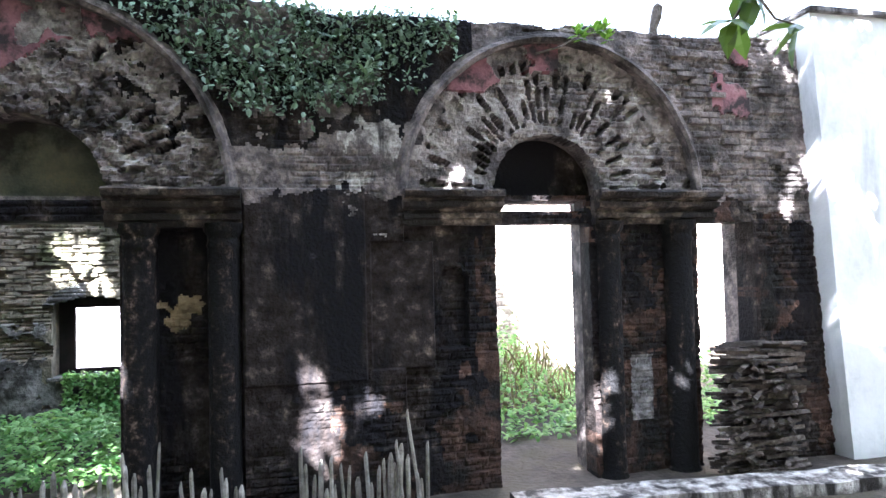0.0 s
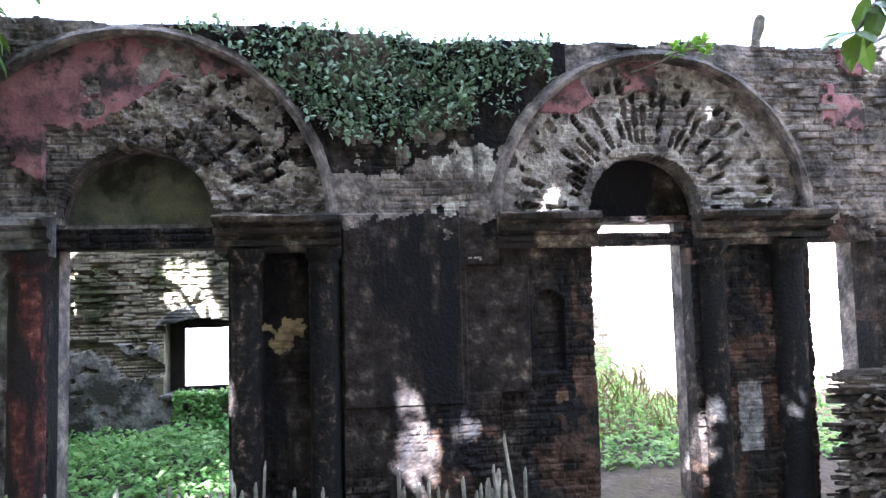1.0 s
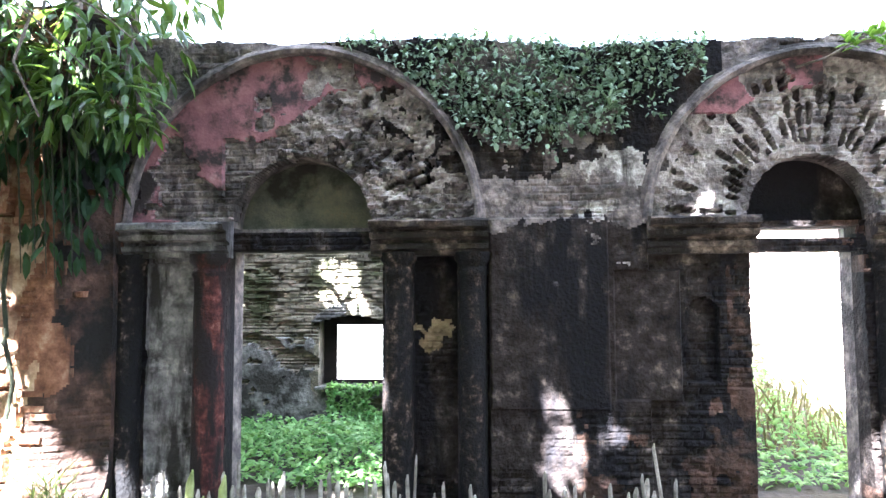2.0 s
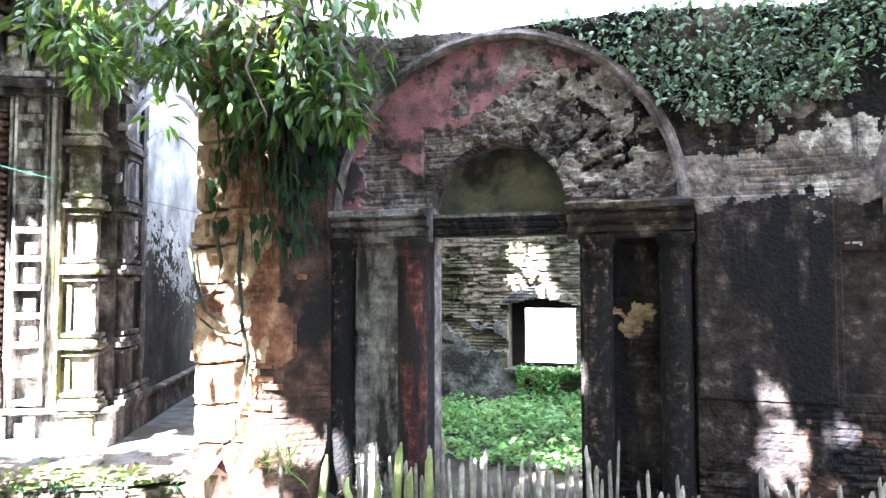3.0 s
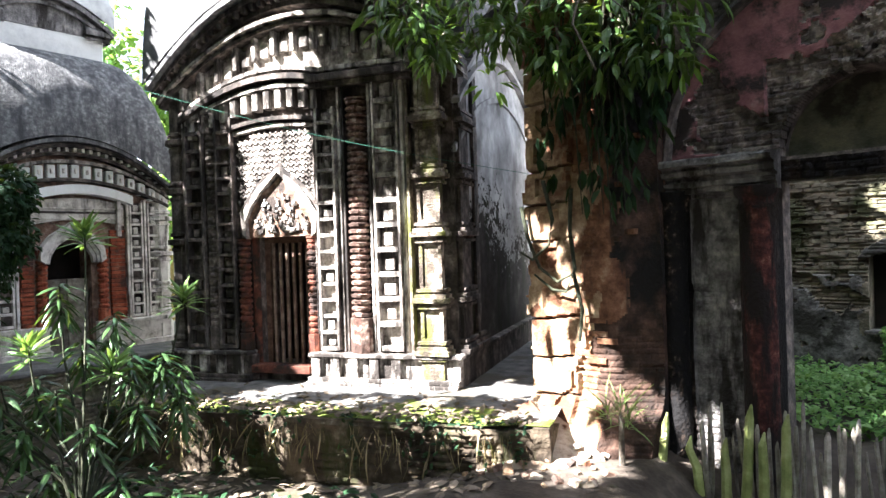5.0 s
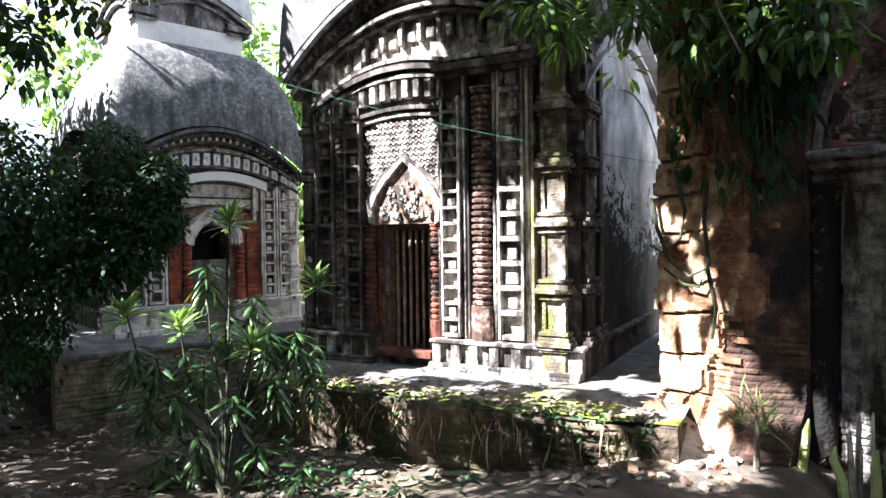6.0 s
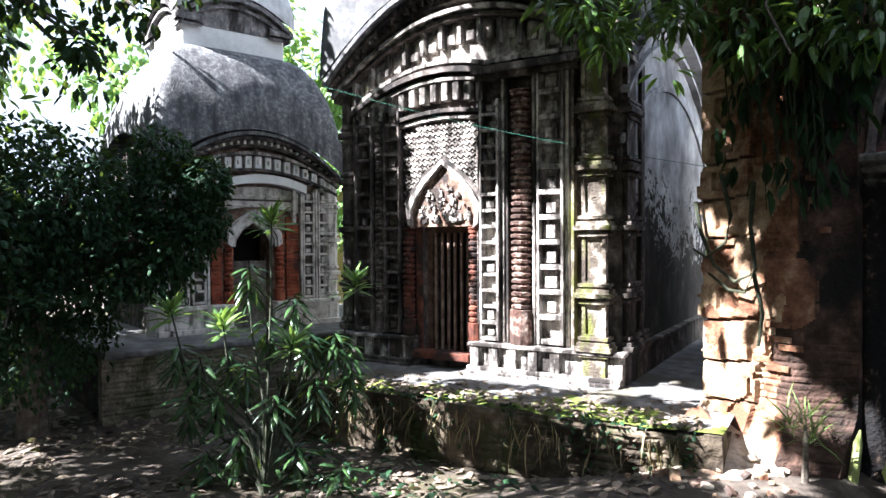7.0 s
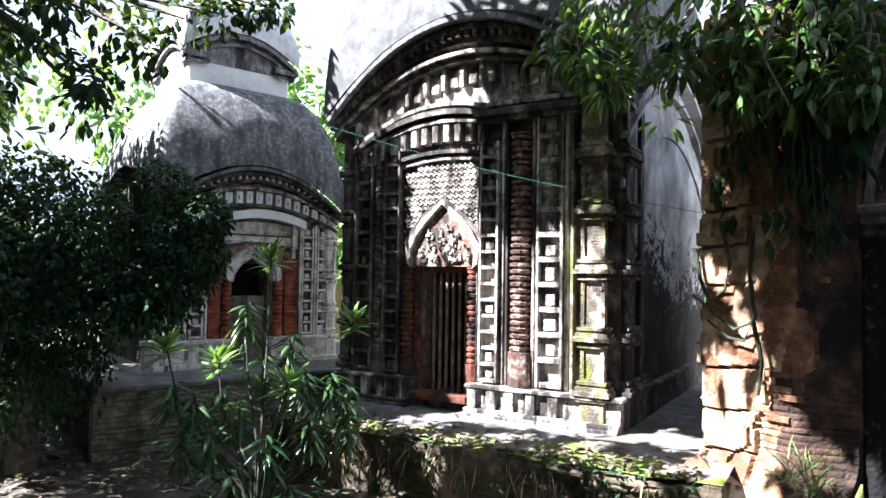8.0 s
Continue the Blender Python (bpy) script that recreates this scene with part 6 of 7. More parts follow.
p = np.stack([x, 5.06 - 0.04 * r.random(n), z], -1)[k]
ivy = leaf_mesh("ivy", p, r.normal(0, 0.7, p.shape) + np.array([0, -0.6, -0.35]), 0.03 + 0.06 * r.random(len(p)) ** 2, M_IVY, None, wide=0.6)
tagged(ivy, "mat of small-leaved ivy over the crest of the ruined wall", "ivy", kind="stuff")
n = 700
x = r.uniform(-3.5, 5.4, n)
p = np.stack([x, r.uniform(5.1, 5.5, n), wall_top(x) - 0.02], -1)[fbm(x * 1.5, x * 0, 163) > 0.5]
tagged(leaf_mesh("grass_tufts", p, r.normal(0, 0.5, p.shape) + np.array([0, -0.2, 0.9]), 0.09, M_IVY, None, wide=0.2), "grass tufts along the crest of the wall", "grass", kind="stuff")


def rosette(bm_list, c, n, length, up, rs, run=0.06):
    """Leaf roots and directions of a whorl of long leaves: the inner ones stand up, the outer ones spread."""
    for i in range(n):
        a = 2.4 * i + rs.uniform(-0.3, 0.3)
        k = i / n
        e = up + 1.3 * (1 - k) * (1 if up > 0 else 0.3) - 0.5 * k + rs.uniform(-0.2, 0.2)
        bm_list.append(((c[0] + rs.uniform(-0.015, 0.015), c[1] + rs.uniform(-0.015, 0.015), c[2] - run * k), (math.cos(a), math.sin(a), e), length * rs.uniform(0.7, 1.1)))


def make_fern_on_arch():
    t = empty("sapling", pose(2.55, 5.02, 3.95))
    tagged(t, "bright green sapling rooted in the arch masonry", "plant")
    bm = bmesh.new()
    tube(bm, [(0, 0.1, 0), (0.2, -0.05, 0.03), (0.4, -0.12, 0.14), (0.55, -0.15, 0.22)], [0.012, 0.01, 0.008, 0.005], 5)
    part("stem", bm, M_BARK, t)
    q = []
    rs = random.Random(5)
    for c in ((0.4, -0.12, 0.14), (0.52, -0.15, 0.2), (0.60, -0.15, 0.22), (0.34, -0.15, 0.16), (0.66, -0.12, 0.14)):
        rosette(q, c, 10, 0.11, 0.5, rs)
    leaf_mesh("leaves", np.array([a for a, b, c in q]), np.array([b for a, b, c in q]), np.array([c for a, b, c in q]), M_FRESH, t, wide=0.5)


make_fern_on_arch()


def make_spider_plant():
    t = empty("hanging_plant", pose(0.88, 5.0, 3.62))
    tagged(t, "pale long-leaved plant rooted in the wall", "plant")
    q = []
    rs = random.Random(6)
    rosette(q, (0, 0, 0), 14, 0.26, 0.6, rs)
    leaf_mesh("leaves", np.array([a for a, b, c in q]), np.array([(b[0], b[1] - 0.6, b[2]) for a, b, c in q]), np.array([c for a, b, c in q]), M_IVY, t, wide=0.12, droop=0.5)


make_spider_plant()


def make_post():
    bm = bmesh.new()
    tube(bm, [(3.95, 5.3, 4.1), (3.95, 5.3, 4.35), (3.99, 5.3, 4.48), (4.01, 5.3, 4.58), (4.0, 5.3, 4.62)], [0.05, 0.045, 0.06, 0.055, 0.02], 7)
    tagged(part("stump", bm, M_BARK), "dark weathered stump standing on the wall top", "stump")


make_post()


def make_near_branch():
    """Broad leaves hanging in from a tree near the white wall."""
    t = empty("hanging_branch", pose(2.09, 1.58, 2.75))
    tagged(t, "hanging branch with broad drooping green leaves", "branch")
    bm = bmesh.new()
    tube(bm, [(0.9, -0.6, 1.6), (0.35, -0.1, 0.75), (0.05, 0.0, 0.32), (-0.05, 0.02, 0.18)], [0.025, 0.018, 0.012, 0.006], 6)
    tube(bm, [(0.05, 0.0, 0.32), (0.2, 0.05, 0.22), (0.34, 0.06, 0.2)], [0.008, 0.006, 0.004], 5)
    tube(bm, [(0.9, -0.6, 1.6), (1.4, -1.6, 2.6), (1.6, -6.8, 4.2)], [0.025, 0.04, 0.07], 6)
    part("twigs", bm, M_BARK, t)
    rs = np.random.default_rng(8)
    p = np.array([(-0.05, 0.02, 0.18)] * 7 + [(0.05, 0.0, 0.3)] * 6 + [(0.34, 0.06, 0.2)] * 4 + [(0.2, 0.0, 0.5)] * 4)
    d = rs.normal(0, 0.6, p.shape) + np.array([-0.15, 0, -0.35])
    leaf_mesh("leaves", p, d, 0.20 * (0.7 + 0.5 * rs.random(len(p))), M_MANGO, t, wide=0.42)


make_near_branch()


def make_shrub():
    """Leafy shrub with long-leaved whorls on several stems."""
    base = (-7.0, 0.80, -0.55)
    t = empty("shrub", pose(*base))
    tagged(t, "shrub with whorls of long glossy green leaves", "shrub")
    # young whorls at the shoot tips, older drooping ones below, from the root
    tips = [(-1.16, -0.57, 1.72), (-0.66, -0.18, 1.6), (-0.17, 0.36, 1.41), (-0.67, 0.34, 2.65), (-0.45, 1.2, 1.98)]
    older = [(-0.7, 0.11, 2.17), (-0.54, 0.54, 1.87), (-0.89, -0.35, 1.25), (-0.54, 0.0, 1.21), (-0.3, 0.88, 1.46), (-0.6, 0.26, 1.65), (-0.59, -0.26, 0.95), (-0.14, 0.59, 1.04), (-0.85, -0.47, 0.87), (-0.18, 0.17, 0.92), (-0.29, 1.07, 1.32), (-1.13, -0.52, 1.35), (-0.36, 0.62, 1.47), (-0.93, -0.05, 1.28), (-0.37, -0.11, 0.59), (-0.06, 0.35, 0.42), (-0.66, -0.36, 0.34), (0.28, 0.67, 0.24), (-0.2, 1.03, 1.04)]
    q, cols = [], []
    rs = random.Random(9)
    for c, bright in [(Vector(c), 1) for c in tips] + [(Vector(c), 0) for c in older]:
        before = len(q)
        rosette(q, c, 34 if bright else 34, 0.29 if bright else 0.30, 0.35 if bright else -0.45, rs, 0.12 if bright else 0.32)
        cols += [1 if bright else 0] * (len(q) - before)
        low = Vector((c.x * 0.2 - 0.05, c.y * 0.2 + 0.05, c.z * 0.4))
        bm = bmesh.new()
        tube(bm, [(0, 0, 0), low, Vector((c.x * 0.85, c.y * 0.85, c.z * 0.7)), c], [0.018, 0.013, 0.011, 0.009], 6)
        part("stem", bm, M_STEM, t)
    leaf_mesh("leaves", np.array([a for a, b, c in q]), np.array([b for a, b, c in q]), np.array([c for a, b, c in q]), [M_SHRUB, M_SHRUBTIP], t, wide=0.17, droop=0.2, mats=np.array(cols))


make_shrub()


def make_palm():
    t = empty("palm_seedling", pose(-3.75, 4.30, -0.18))
    tagged(t, "spiky palm seedling at the foot of the pier", "plant")
    q = []
    rs = random.Random(10)
    for c in ((0, 0, 0.5), (0.05, 0, 0.4), (-0.12, 0.0, 0.45)):
        rosette(q, c, 20, 0.42, 0.5, rs)
    leaf_mesh("leaves", np.array([a for a, b, c in q]), np.array([b for a, b, c in q]), np.array([c for a, b, c in q]), M_SHRUBTIP, t, wide=0.04, droop=0.2)
    bm = bmesh.new()
    tube(bm, [(0, 0, -0.05), (0, 0, 0.3), (0, 0, 0.5)], [0.03, 0.025, 0.015], 6)
    part("stem", bm, M_BARK, t)


make_palm()

n = 9000
x, y = r.uniform(-17, -4.2, n), r.uniform(-4.0, 3.4, n)
u, w = math.cos(radians(25)), math.sin(radians(25))
front = -(x + 8.10) * w + (y - 3.66) * u
k = (front < -1.45) & (fbm(x * 0.9, y * 0.9, 171) > 0.36)
p = np.stack([x, y, ground_z(x, y) + 0.015 + 0.02 * r.random(n)], -1)[k]
litter = leaf_mesh("leaf_litter", p, r.normal(0, 1, p.shape) * np.array([1, 1, 0.16]), 0.13 * (0.6 + 0.8 * r.random(len(p))), M_DRY, None, wide=0.45)
tagged(litter, "dry brown fallen leaves scattered over the earth", "leaf litter", kind="stuff")


# ---------------------------------------------------------------- stakes, firewood, rubble
def make_fence():
    t = empty("stake_fence", pose(0, 4.8, 0))
    tagged(t, "rough fence of split sticks and green bamboo stakes", "fence")
    rs = random.Random(12)
    def stake(x, top, rad, mat, lean, y=0.0, label=""):
        bm = bmesh.new()
        zb = -0.75
        k = rs.uniform(-0.02, 0.02)
        tube(bm, [(x - lean, y, zb), (x - lean * 0.4 + k, y + 0.01, (zb + top) / 2), (x, y, top - 0.05), (x + 0.004, y, top)], [rad, rad * 1.02, rad * 0.9, rad * 0.35], 6)
        part("stake", bm, mat, t, label)
    for x, top, lean in ((-3.52, 0.26, 0.12), (-3.30, 0.08, -0.10), (-2.98, 0.12, 0.02), (-2.76, 0.44, 0.10), (-2.66, 0.22, 0.03), (-2.47, 0.40, 0.06)):
        bm = bmesh.new()
        tube(bm, [(x - lean, -0.06, -0.75), (x - lean * 0.5, -0.06, -0.2), (x - 0.02, -0.06, top - 0.12), (x, -0.06, top)], [0.045, 0.043, 0.036, 0.008], 8)
        part("stake", bm, M_BAMBOO, t, "green split-bamboo stake")
    x = -3.2
    while x < 1.35:
        skip = -0.2 < x < 0.22
        if not skip:
            stake(x, rs.uniform(0.06, 0.42) + (0.14 if rs.random() < 0.2 else 0), rs.uniform(0.013, 0.03), M_STAKE, rs.uniform(-0.10, 0.08), rs.uniform(-0.05, 0.08))
        x += rs.uniform(0.03, 0.075)
    stake(-0.83, 0.58, 0.014, M_STAKE, 0.05)
    stake(-1.10, 0.52, 0.02, M_STAKE, -0.12)
    stake(1.15, 0.70, 0.016, M_STAKE, -0.22)
    stake(1.05, 0.45, 0.016, M_STAKE, -0.12)


make_fence()


def make_woodpile():
    t = empty("firewood_pile", pose(4.66, 4.80, -0.2))
    tagged(t, "tall stack of split grey firewood against the dark wall", "firewood")
    rs = random.Random(14)
    shapes = []
    for k in range(6):
        bm = bmesh.new()
        n = rs.choice((3, 4, 5))
        ring = [(0.5 * math.cos(2 * math.pi * i / n + rs.uniform(-0.3, 0.3)), 0.5 * math.sin(2 * math.pi * i / n + rs.uniform(-0.3, 0.3))) for i in range(n)]
        a = [bm.verts.new((x, -0.5, z)) for x, z in ring]
        m = [bm.verts.new((x * 1.05 + 0.12 * rs.uniform(-1, 1), 0.0, z * 1.05)) for x, z in ring]
        b = [bm.verts.new((x * 0.85, 0.5, z * 0.9)) for x, z in ring]
        bm.faces.new(a[::-1])
        bm.faces.new(b)
        for lo, hi in ((a, m), (m, b)):
            for i in range(n):
                bm.faces.new((lo[i], lo[(i + 1) % n], hi[(i + 1) % n], hi[i]))
        bmesh.ops.recalc_face_normals(bm, faces=bm.faces[:])
        me = bpy.data.meshes.new("split_log")
        bm.to_mesh(me)
        bm.free()
        me.materials.append(M_LOG)
        shapes.append(me)
    z = 0.03
    while z < 1.28:
        half = 0.47 - 0.10 * max(0, z - 0.8) + rs.uniform(-0.03, 0.03)
        x = -half
        while x < half - 0.06:
            w = rs.uniform(0.04, 0.085)
            h = rs.uniform(0.028, 0.055)
            ob = new("split_log", rs.choice(shapes))
            ob.parent = t
            along = rs.random() < 0.55 or z > 1.1
            span = rs.uniform(0.25, 0.5) if along else rs.uniform(0.32, 0.48)
            mid = min(max(x + w / 2, span / 2 - 0.5), 0.46 - span / 2) if along else min(max(x + w / 2, -0.33), 0.31)
            ob.matrix_local = Matrix.Translation((mid, rs.uniform(-0.12, 0.1), z + rs.uniform(-0.01, 0.015))) @ Euler((rs.uniform(-0.06, 0.06), rs.uniform(-0.4, 0.4), rs.uniform(1.1, 1.9) if along else rs.uniform(-1.0, -0.6))).to_matrix().to_4x4() @ Matrix.Diagonal((w, span, h, 1))
            x += w * (1.6 if along else 0.95)
        z += 0.052


make_woodpile()


def make_rubble():
    rs = random.Random(16)
    shapes = []
    for k in range(5):
        bm = bmesh.new()
        box(bm, -0.5, 0.5, -0.5, 0.5, -0.5, 0.5)
        bmesh.ops.bevel(bm, geom=bm.edges[:], offset=0.12, segments=1, affect="EDGES")
        for v in bm.verts:
            v.co += Vector((rs.uniform(-0.09, 0.09), rs.uniform(-0.09, 0.09), rs.uniform(-0.09, 0.09)))
        for mat in (M_OLDTERRA, M_TANBRICK, M_DUST):
            me = bpy.data.meshes.new("rubble_brick")
            bm.to_mesh(me)
            me.materials.append(mat)
            shapes.append(me)
        bm.free()
    for i in range(64):
        a, b = rs.random(), rs.random()
        x, y = -5.35 + 1.7 * a, 3.35 + 1.1 * b
        s = rs.uniform(0.05, 0.15)
        base = float(ground_z(x, y))
        heap = max(0.0, 0.50 - 0.55 * math.hypot(x + 4.85, y - 4.5))
        ob = new("rubble_brick", rs.choice(shapes))
        ob.matrix_world = Matrix.Translation((x, y, base + heap * rs.uniform(0.9, 1.0) + s * 0.12)) @ Euler((rs.uniform(-0.5, 0.5), rs.uniform(-0.5, 0.5), rs.uniform(0, 6))).to_matrix().to_4x4() @ Matrix.Diagonal((s, s * 0.6, s * 0.45, 1))
        tagged(ob, "broken brick lying in the heap by the pier", "brick", group="rubble by the pier")
    # earth heap below the bricks
    X, Y = np.meshgrid(np.linspace(-6.0, -3.5, 50), np.linspace(3.0, 4.75, 40))
    H = np.clip(0.54 - 0.55 * np.hypot(X + 4.85, (Y - 4.5)), -0.05, 1) + 0.10 * (fbm(X * 5, Y * 5, 181) - 0.5)
    Z = ground_z(X, Y) + H - 0.03
    idx = np.arange(X.size).reshape(X.shape)
    q = np.stack([idx[:-1, :-1], idx[:-1, 1:], idx[1:, 1:], idx[1:, :-1]], -1).reshape(-1, 4)
    tagged(raw("debris_heap", np.stack([X, Y, Z], -1).reshape(-1, 3), q.tolist(), M_DUST, smooth=True), "heap of crumbled mortar and brick dust", "debris", kind="stuff")
    bm = bmesh.new()
    prism(bm, [(-0.13, 0.0), (0.17, 0.0), (0.15, 0.16), (0.02, 0.27), (-0.09, 0.20)], -0.02, 0.02)
    bmesh.ops.transform(bm, matrix=pose(-4.70, 4.12, 0.06, -25, 0, 12), verts=bm.verts[:])
    tagged(part("clay_shard", bm, M_POT), "large reddish clay shard leaning on the rubble", "shard")


make_rubble()


def make_kerb():
    bm = bmesh.new()
    n = 30
    rows = []
    for i in range(n + 1):
        x = 2.0 + 4.4 * i / n
        w = 0.03 * noise.noise((x * 2, 1, 1))
        y = 4.42 - 0.09 * (x - 2.0)
        rows.append([bm.verts.new(v) for v in ((x, y - 0.12 + w, -0.35), (x, y - 0.11 + w, -0.06 + w), (x, y + 0.22, -0.04 + w), (x, y + 0.26, -0.35))])
    for a, b in zip(rows, rows[1:]):
        for k in range(3):
            bm.faces.new((a[k], a[k + 1], b[k + 1], b[k]))
    bmesh.ops.recalc_face_normals(bm, faces=bm.faces[:])
    tagged(part("kerb", bm, M_LIME), "low pale mortar kerb along the ruin", "kerb", kind="structure")


make_kerb()


def make_cord():
    bm = bmesh.new()
    a, b = Vector((-5.0, 4.70, 2.62)), Vector((-8.6, 2.15, 3.80))
    pts = [a.lerp(b, i / 20) - Vector((0, 0, 0.08 * math.sin(math.pi * i / 20))) for i in range(21)]
    tube(bm, pts, [0.0028] * 21, 5)
    tagged(part("cord", bm, M_WIRE), "thin green cord strung from the pier", "cord")


make_cord()


def make_far_house():
    t = empty("house", pose(-19.2, 7.2, 0, 0, 0, 56))
    tagged(t, "pale yellow house glimpsed between the temples", "house")
    bm = bmesh.new()
    box(bm, -3, 3, 0, 4, -0.6, 3.4, 0.02)
    part("wall", bm, M_YELLOW, t)
    bm = bmesh.new()
    box(bm, -3.2, 3.2, -0.2, 4.2, 3.4, 3.55, 0.02)
    part("roof", bm, M_GREYP, t)


make_far_house()

# hanging roots and small plants on the retaining wall
n = 190
s = r.uniform(-1.2, 3.4, n)
p0 = np.stack([s, np.full(n, -1.50), r.uniform(-0.1, 0.2, n)], -1)
keep = fbm(s * 1.8, s * 0, 191) > 0.45
p0 = p0[keep]
rot = np.array(T2.to_3x3())
pw = p0 @ rot.T + np.array(T2.translation)
tagged(leaf_mesh("hanging_roots", pw, r.normal(0, 0.25, pw.shape) + np.array([0.05, -0.15, -1.0]), 0.30 * (0.4 + r.random(len(pw))), M_STRAW, None, wide=0.05), "dry roots hanging down the retaining wall", "roots", kind="stuff")
n = 900
s = r.uniform(-1.6, 3.4, n)
p0 = np.stack([s, -1.53 + 0.2 * r.random(n), 0.2 - 0.5 * r.random(n) ** 2.5], -1)[fbm(s * 1.3 + 5, s * 0, 193) > 0.42]
pw = p0 @ rot.T + np.array(T2.translation)
tagged(leaf_mesh("wall_weeds", pw, r.normal(0, 0.7, pw.shape) + np.array([0.2, -0.5, 0.1]), 0.075, M_BUSH, None, wide=0.5), "small weeds growing from the retaining wall", "weeds", kind="stuff")
n = 620
p0 = np.stack([r.uniform(-1.5, 3.4, n), -1.4 + 1.0 * r.random(n) ** 2, np.full(n, 0.225)], -1)
pw = p0 @ rot.T + np.array(T2.translation)
tagged(leaf_mesh("fallen_leaves", pw, r.normal(0, 1, pw.shape) * np.array([1, 1, 0.12]), 0.11, M_DRY, None, wide=0.5), "dry leaves lying on the mossy platform edge", "leaf litter", kind="stuff")

# pale bare twigs looping among the boughs
def make_twigs():
    t = empty("twigs", pose(-5.6, 3.8, 4.2))
    tagged(t, "pale bare twigs looping below the mango boughs", "twigs")
    rs = random.Random(21)
    for k in range(9):
        a = Vector((rs.uniform(-0.5, 0.5), rs.uniform(-0.1, 0.1), rs.uniform(0.3, 0.8)))
        pts = [a]
        d = Vector((rs.uniform(-0.5, 0.5), rs.uniform(-0.15, 0.15), -1))
        for s in range(8):
            d = (d + Vector((rs.uniform(-0.6, 0.6), rs.uniform(-0.2, 0.2), rs.uniform(-0.25, 0.35)))).normalized()
            pts.append(pts[-1] + d * 0.12)
        bm = bmesh.new()
        tube(bm, pts, [0.011 - 0.001 * i for i in range(9)], 5)
        part("twig", bm, M_BARK, t)


make_twigs()


def make_long_twigs():
    t = empty("bare_branch", pose(-3.9, 3.7, 4.2))
    tagged(t, "thin bare branch arching down beside the mango leaves", "branch")
    for run in (((-0.9, 0.3, 1.0), (-0.3, 0.1, 0.35), (0.2, 0.1, -0.1), (0.6, 0.2, -0.5)), ((-0.3, 0.1, 0.35), (0.1, 0.0, 0.25), (0.7, 0.1, -0.05), (1.0, 0.2, -0.3)), ((0.2, 0.1, -0.1), (0.15, 0.0, -0.5), (0.3, 0.1, -0.9))):
        bm = bmesh.new()
        tube(bm, run, [0.014, 0.011, 0.008, 0.005][:len(run)], 6)
        part("twig", bm, M_BARK, t)


make_long_twigs()

# dark strands added on the pier's face in place of a branch's cast shadow
def make_shadow_strands():
    t = empty("branch_shadow_strands", pose(-4.6, 4.5, 1.5))
    tagged(t, "dark strands standing in for a branch's shadow on the pier", "roots")
    runs = (((-0.33, 0.75), (-0.28, 0.45), (-0.12, 0.12), (0.10, -0.02), (0.28, 0.06)), ((0.28, 0.9), (0.24, 0.5), (0.30, 0.1), (0.20, -0.12), (0.02, -0.10), (-0.2, 0.05)),
            ((-0.05, 1.0), (0.04, 0.6), (0.0, 0.35), (-0.2, 0.2), (-0.36, 0.28)), ((0.28, 0.06), (0.36, -0.3), (0.33, -0.6)))
    for run in runs:
        bm = bmesh.new()
        tube(bm, [(x, -0.02 + 0.015 * math.sin(i * 1.7), z) for i, (x, z) in enumerate(run)], [0.022 * (1 - 0.55 * i / len(run)) for i in range(len(run))], 6)
        part("shadow_strand", bm, M_STEM, t)


make_shadow_strands()

# leafy strands trailing down over the pier
n = 330
strand = r.integers(0, 26, n)
sx = -3.45 - 1.3 * np.random.default_rng(83).random(26) ** 1.5
low = 2.25 + 1.1 * np.abs(sx + 4.0) * np.random.default_rng(84).uniform(0.3, 1.4, 26) + np.random.default_rng(85).uniform(-0.35, 0.5, 26)
k = r.random(n)
p = np.stack([sx[strand] + r.normal(0, 0.06, n), 4.50 + 0.12 * smooth01(-4.2, -3.5, sx[strand]) + r.normal(0, 0.03, n), low[strand] + (4.0 - low[strand]) * k], -1)
tagged(leaf_mesh("trailing_leaves", p, r.normal(0, 0.38, p.shape) + np.array([0, -0.1, -1.0]), 0.15 + 0.09 * r.random(n), M_BUSH, None, wide=0.36), "dark leafy strands trailing over the pier", "leaves", kind="stuff")
for i in range(0, 26, 2):
    bm = bmesh.new()
    x = float(sx[i])
    tube(bm, [(x + 0.02, 4.47, 4.3), (x - 0.03, 4.42, 3.4), (x + 0.02, 4.46, float(low[i]))], [0.012, 0.009, 0.004], 5)
    tagged(part("vine_stem", bm, M_STEM), "thin dark vine stem hanging before the pier", "vine", group="vines on the pier")


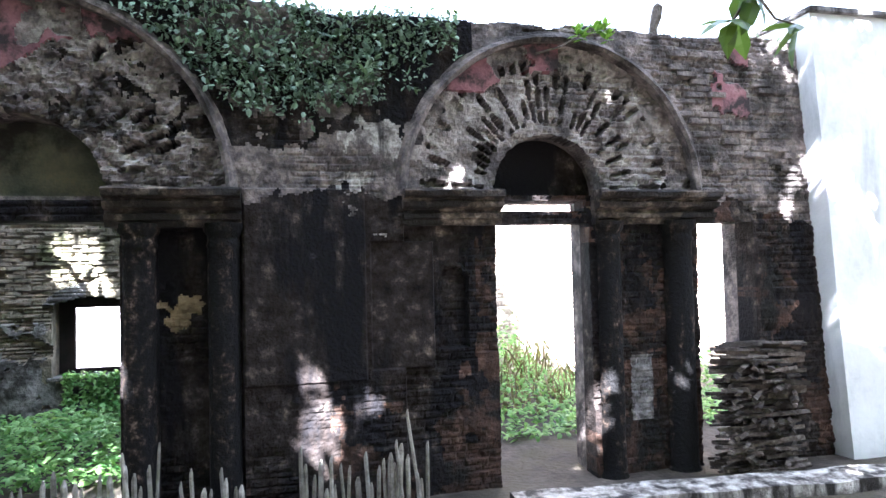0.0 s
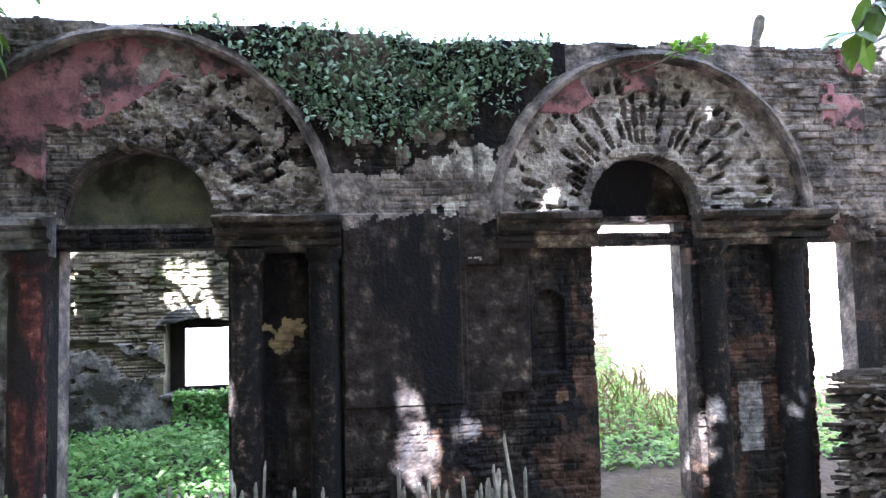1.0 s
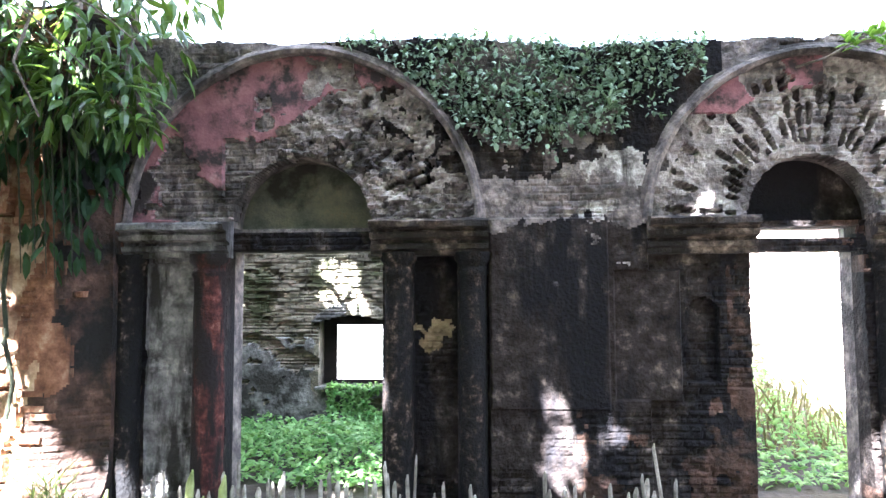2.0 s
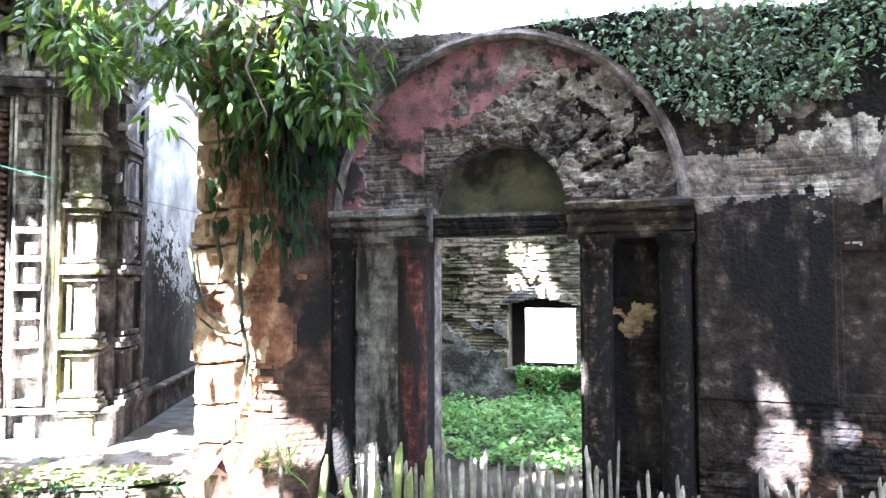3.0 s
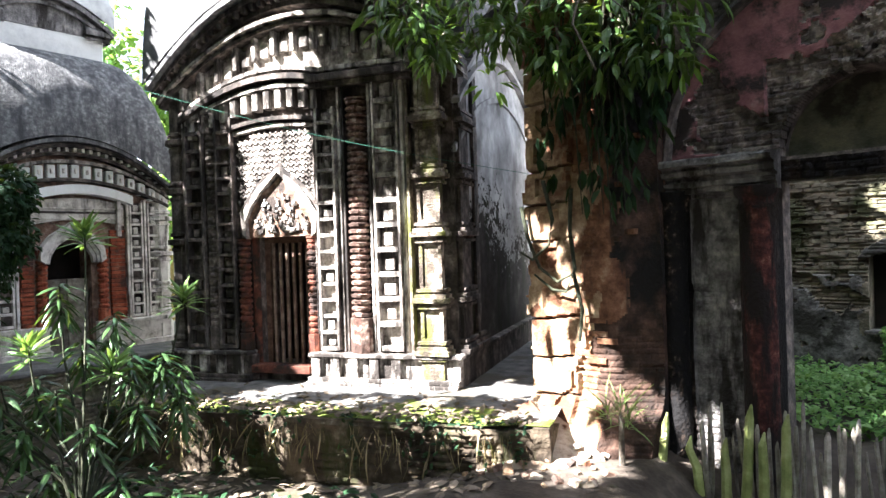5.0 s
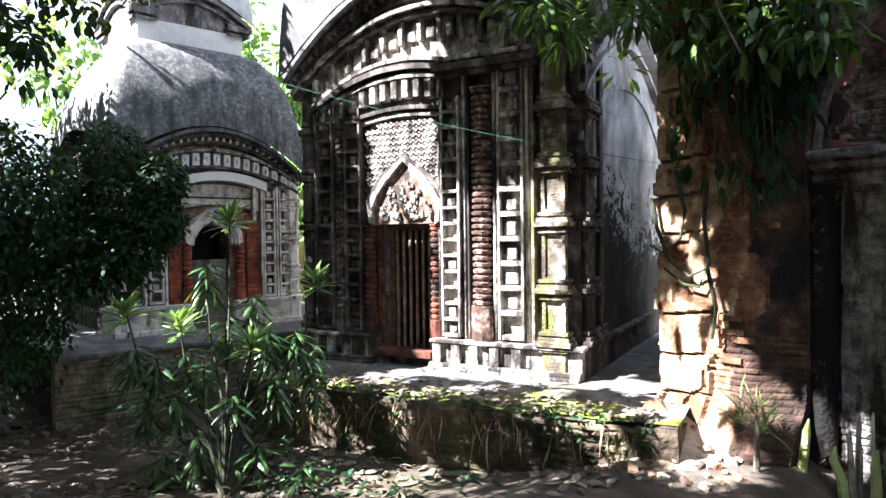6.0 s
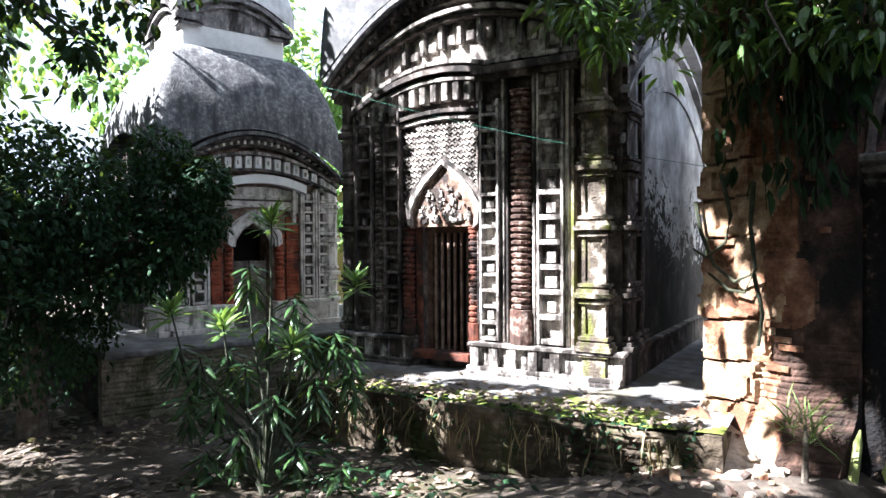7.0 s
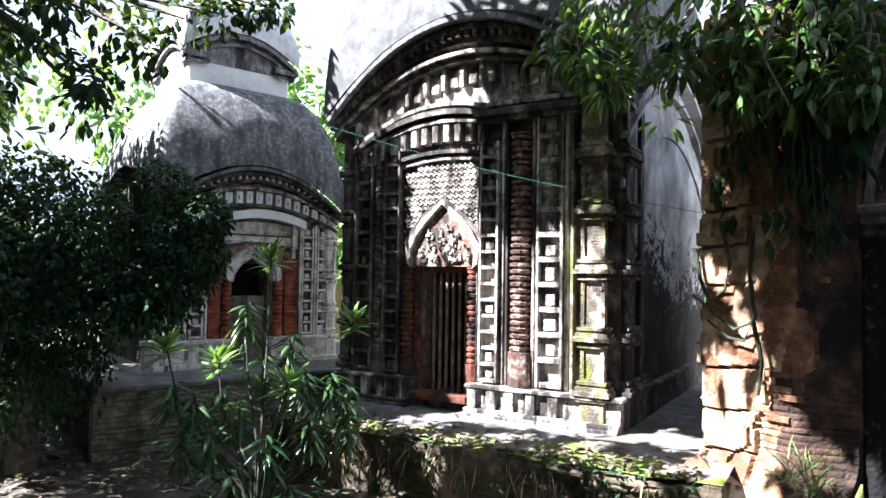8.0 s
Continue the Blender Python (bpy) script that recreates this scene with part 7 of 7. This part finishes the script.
# ---------------------------------------------------------------- single bricks standing proud of the worn walls
def brick_shapes(mat, count, seed):
    rs = random.Random(seed)
    out = []
    for k in range(count):
        bm = bmesh.new()
        box(bm, -0.5, 0.5, -0.5, 0.5, -0.5, 0.5)
        bmesh.ops.bevel(bm, geom=[e for e in bm.edges if all(v.co.y < 0 for v in e.verts)], offset=0.07, segments=1, affect="EDGES")
        for v in bm.verts:
            v.co += Vector((rs.uniform(-0.03, 0.03), rs.uniform(-0.06, 0.06), rs.uniform(-0.07, 0.07)))
        me = bpy.data.meshes.new("brick")
        bm.to_mesh(me)
        bm.free()
        me.materials.append(mat)
        out.append(me)
    return out


def lay_bricks(parent, x0, x1, z0, z1, length, height, surface, y, mat, chance, seed, limit=300, where=None):
    rs = random.Random(seed)
    shapes = brick_shapes(mat, 5, seed)
    made, row = 0, 0
    z = z0
    while z < z1:
        x = x0 + (length / 2 if row % 2 else 0) + rs.uniform(-0.03, 0.03)
        while x < x1:
            L = length * rs.uniform(0.82, 1.04)
            if rs.random() < chance and made < limit and (where is None or where(x, z)):
                d = float(surface(np.array([x + L / 2]), np.array([z]))[0])
                ob = new("brick", rs.choice(shapes))
                ob.parent = parent
                ob.matrix_local = Matrix.Translation((x + L / 2, y - d + 0.045 - rs.uniform(0.008, 0.03), z)) @ Euler((rs.uniform(-0.03, 0.03), rs.uniform(-0.02, 0.02), rs.uniform(-0.04, 0.04))).to_matrix().to_4x4() @ Matrix.Diagonal((L * 0.94, 0.10, height * 0.82, 1))
                made += 1
            x += length
        z += height
        row += 1


lay_bricks(arcade, 3.95, 5.35, 2.66, 4.15, 0.24, 0.068, arcade_depth, 5.15, M_RUBBLE, 0.30, 201, where=lambda x, z: math.hypot(x + 0.12 - ARCH2, z - SPRING) > R2 + 0.16)
pier_ob = bpy.data.objects["wall_pier"]
lay_bricks(pier_ob, -4.40, -3.90, 0.5, 3.6, 0.22, 0.066, lambda x, z: 0.035 - 0.30 * smooth01(-4.07, -3.62, x) + 0.32 * smooth01(0.45, -0.25, z), 4.66, M_RUSTBRICK, 0.16, 202)
back_ob = bpy.data.objects["wall_back"]
lay_bricks(back_ob, -4.0, -1.2, 1.62, 2.75, 0.21, 0.052, lambda x, z: 0.04 + 0 * x, 8.545, M_OLDBRICK, 0.55, 203, where=lambda x, z: math.hypot((x + 0.1 + 2.17) / 0.75, (z - 1.42) / 0.5) > 1)
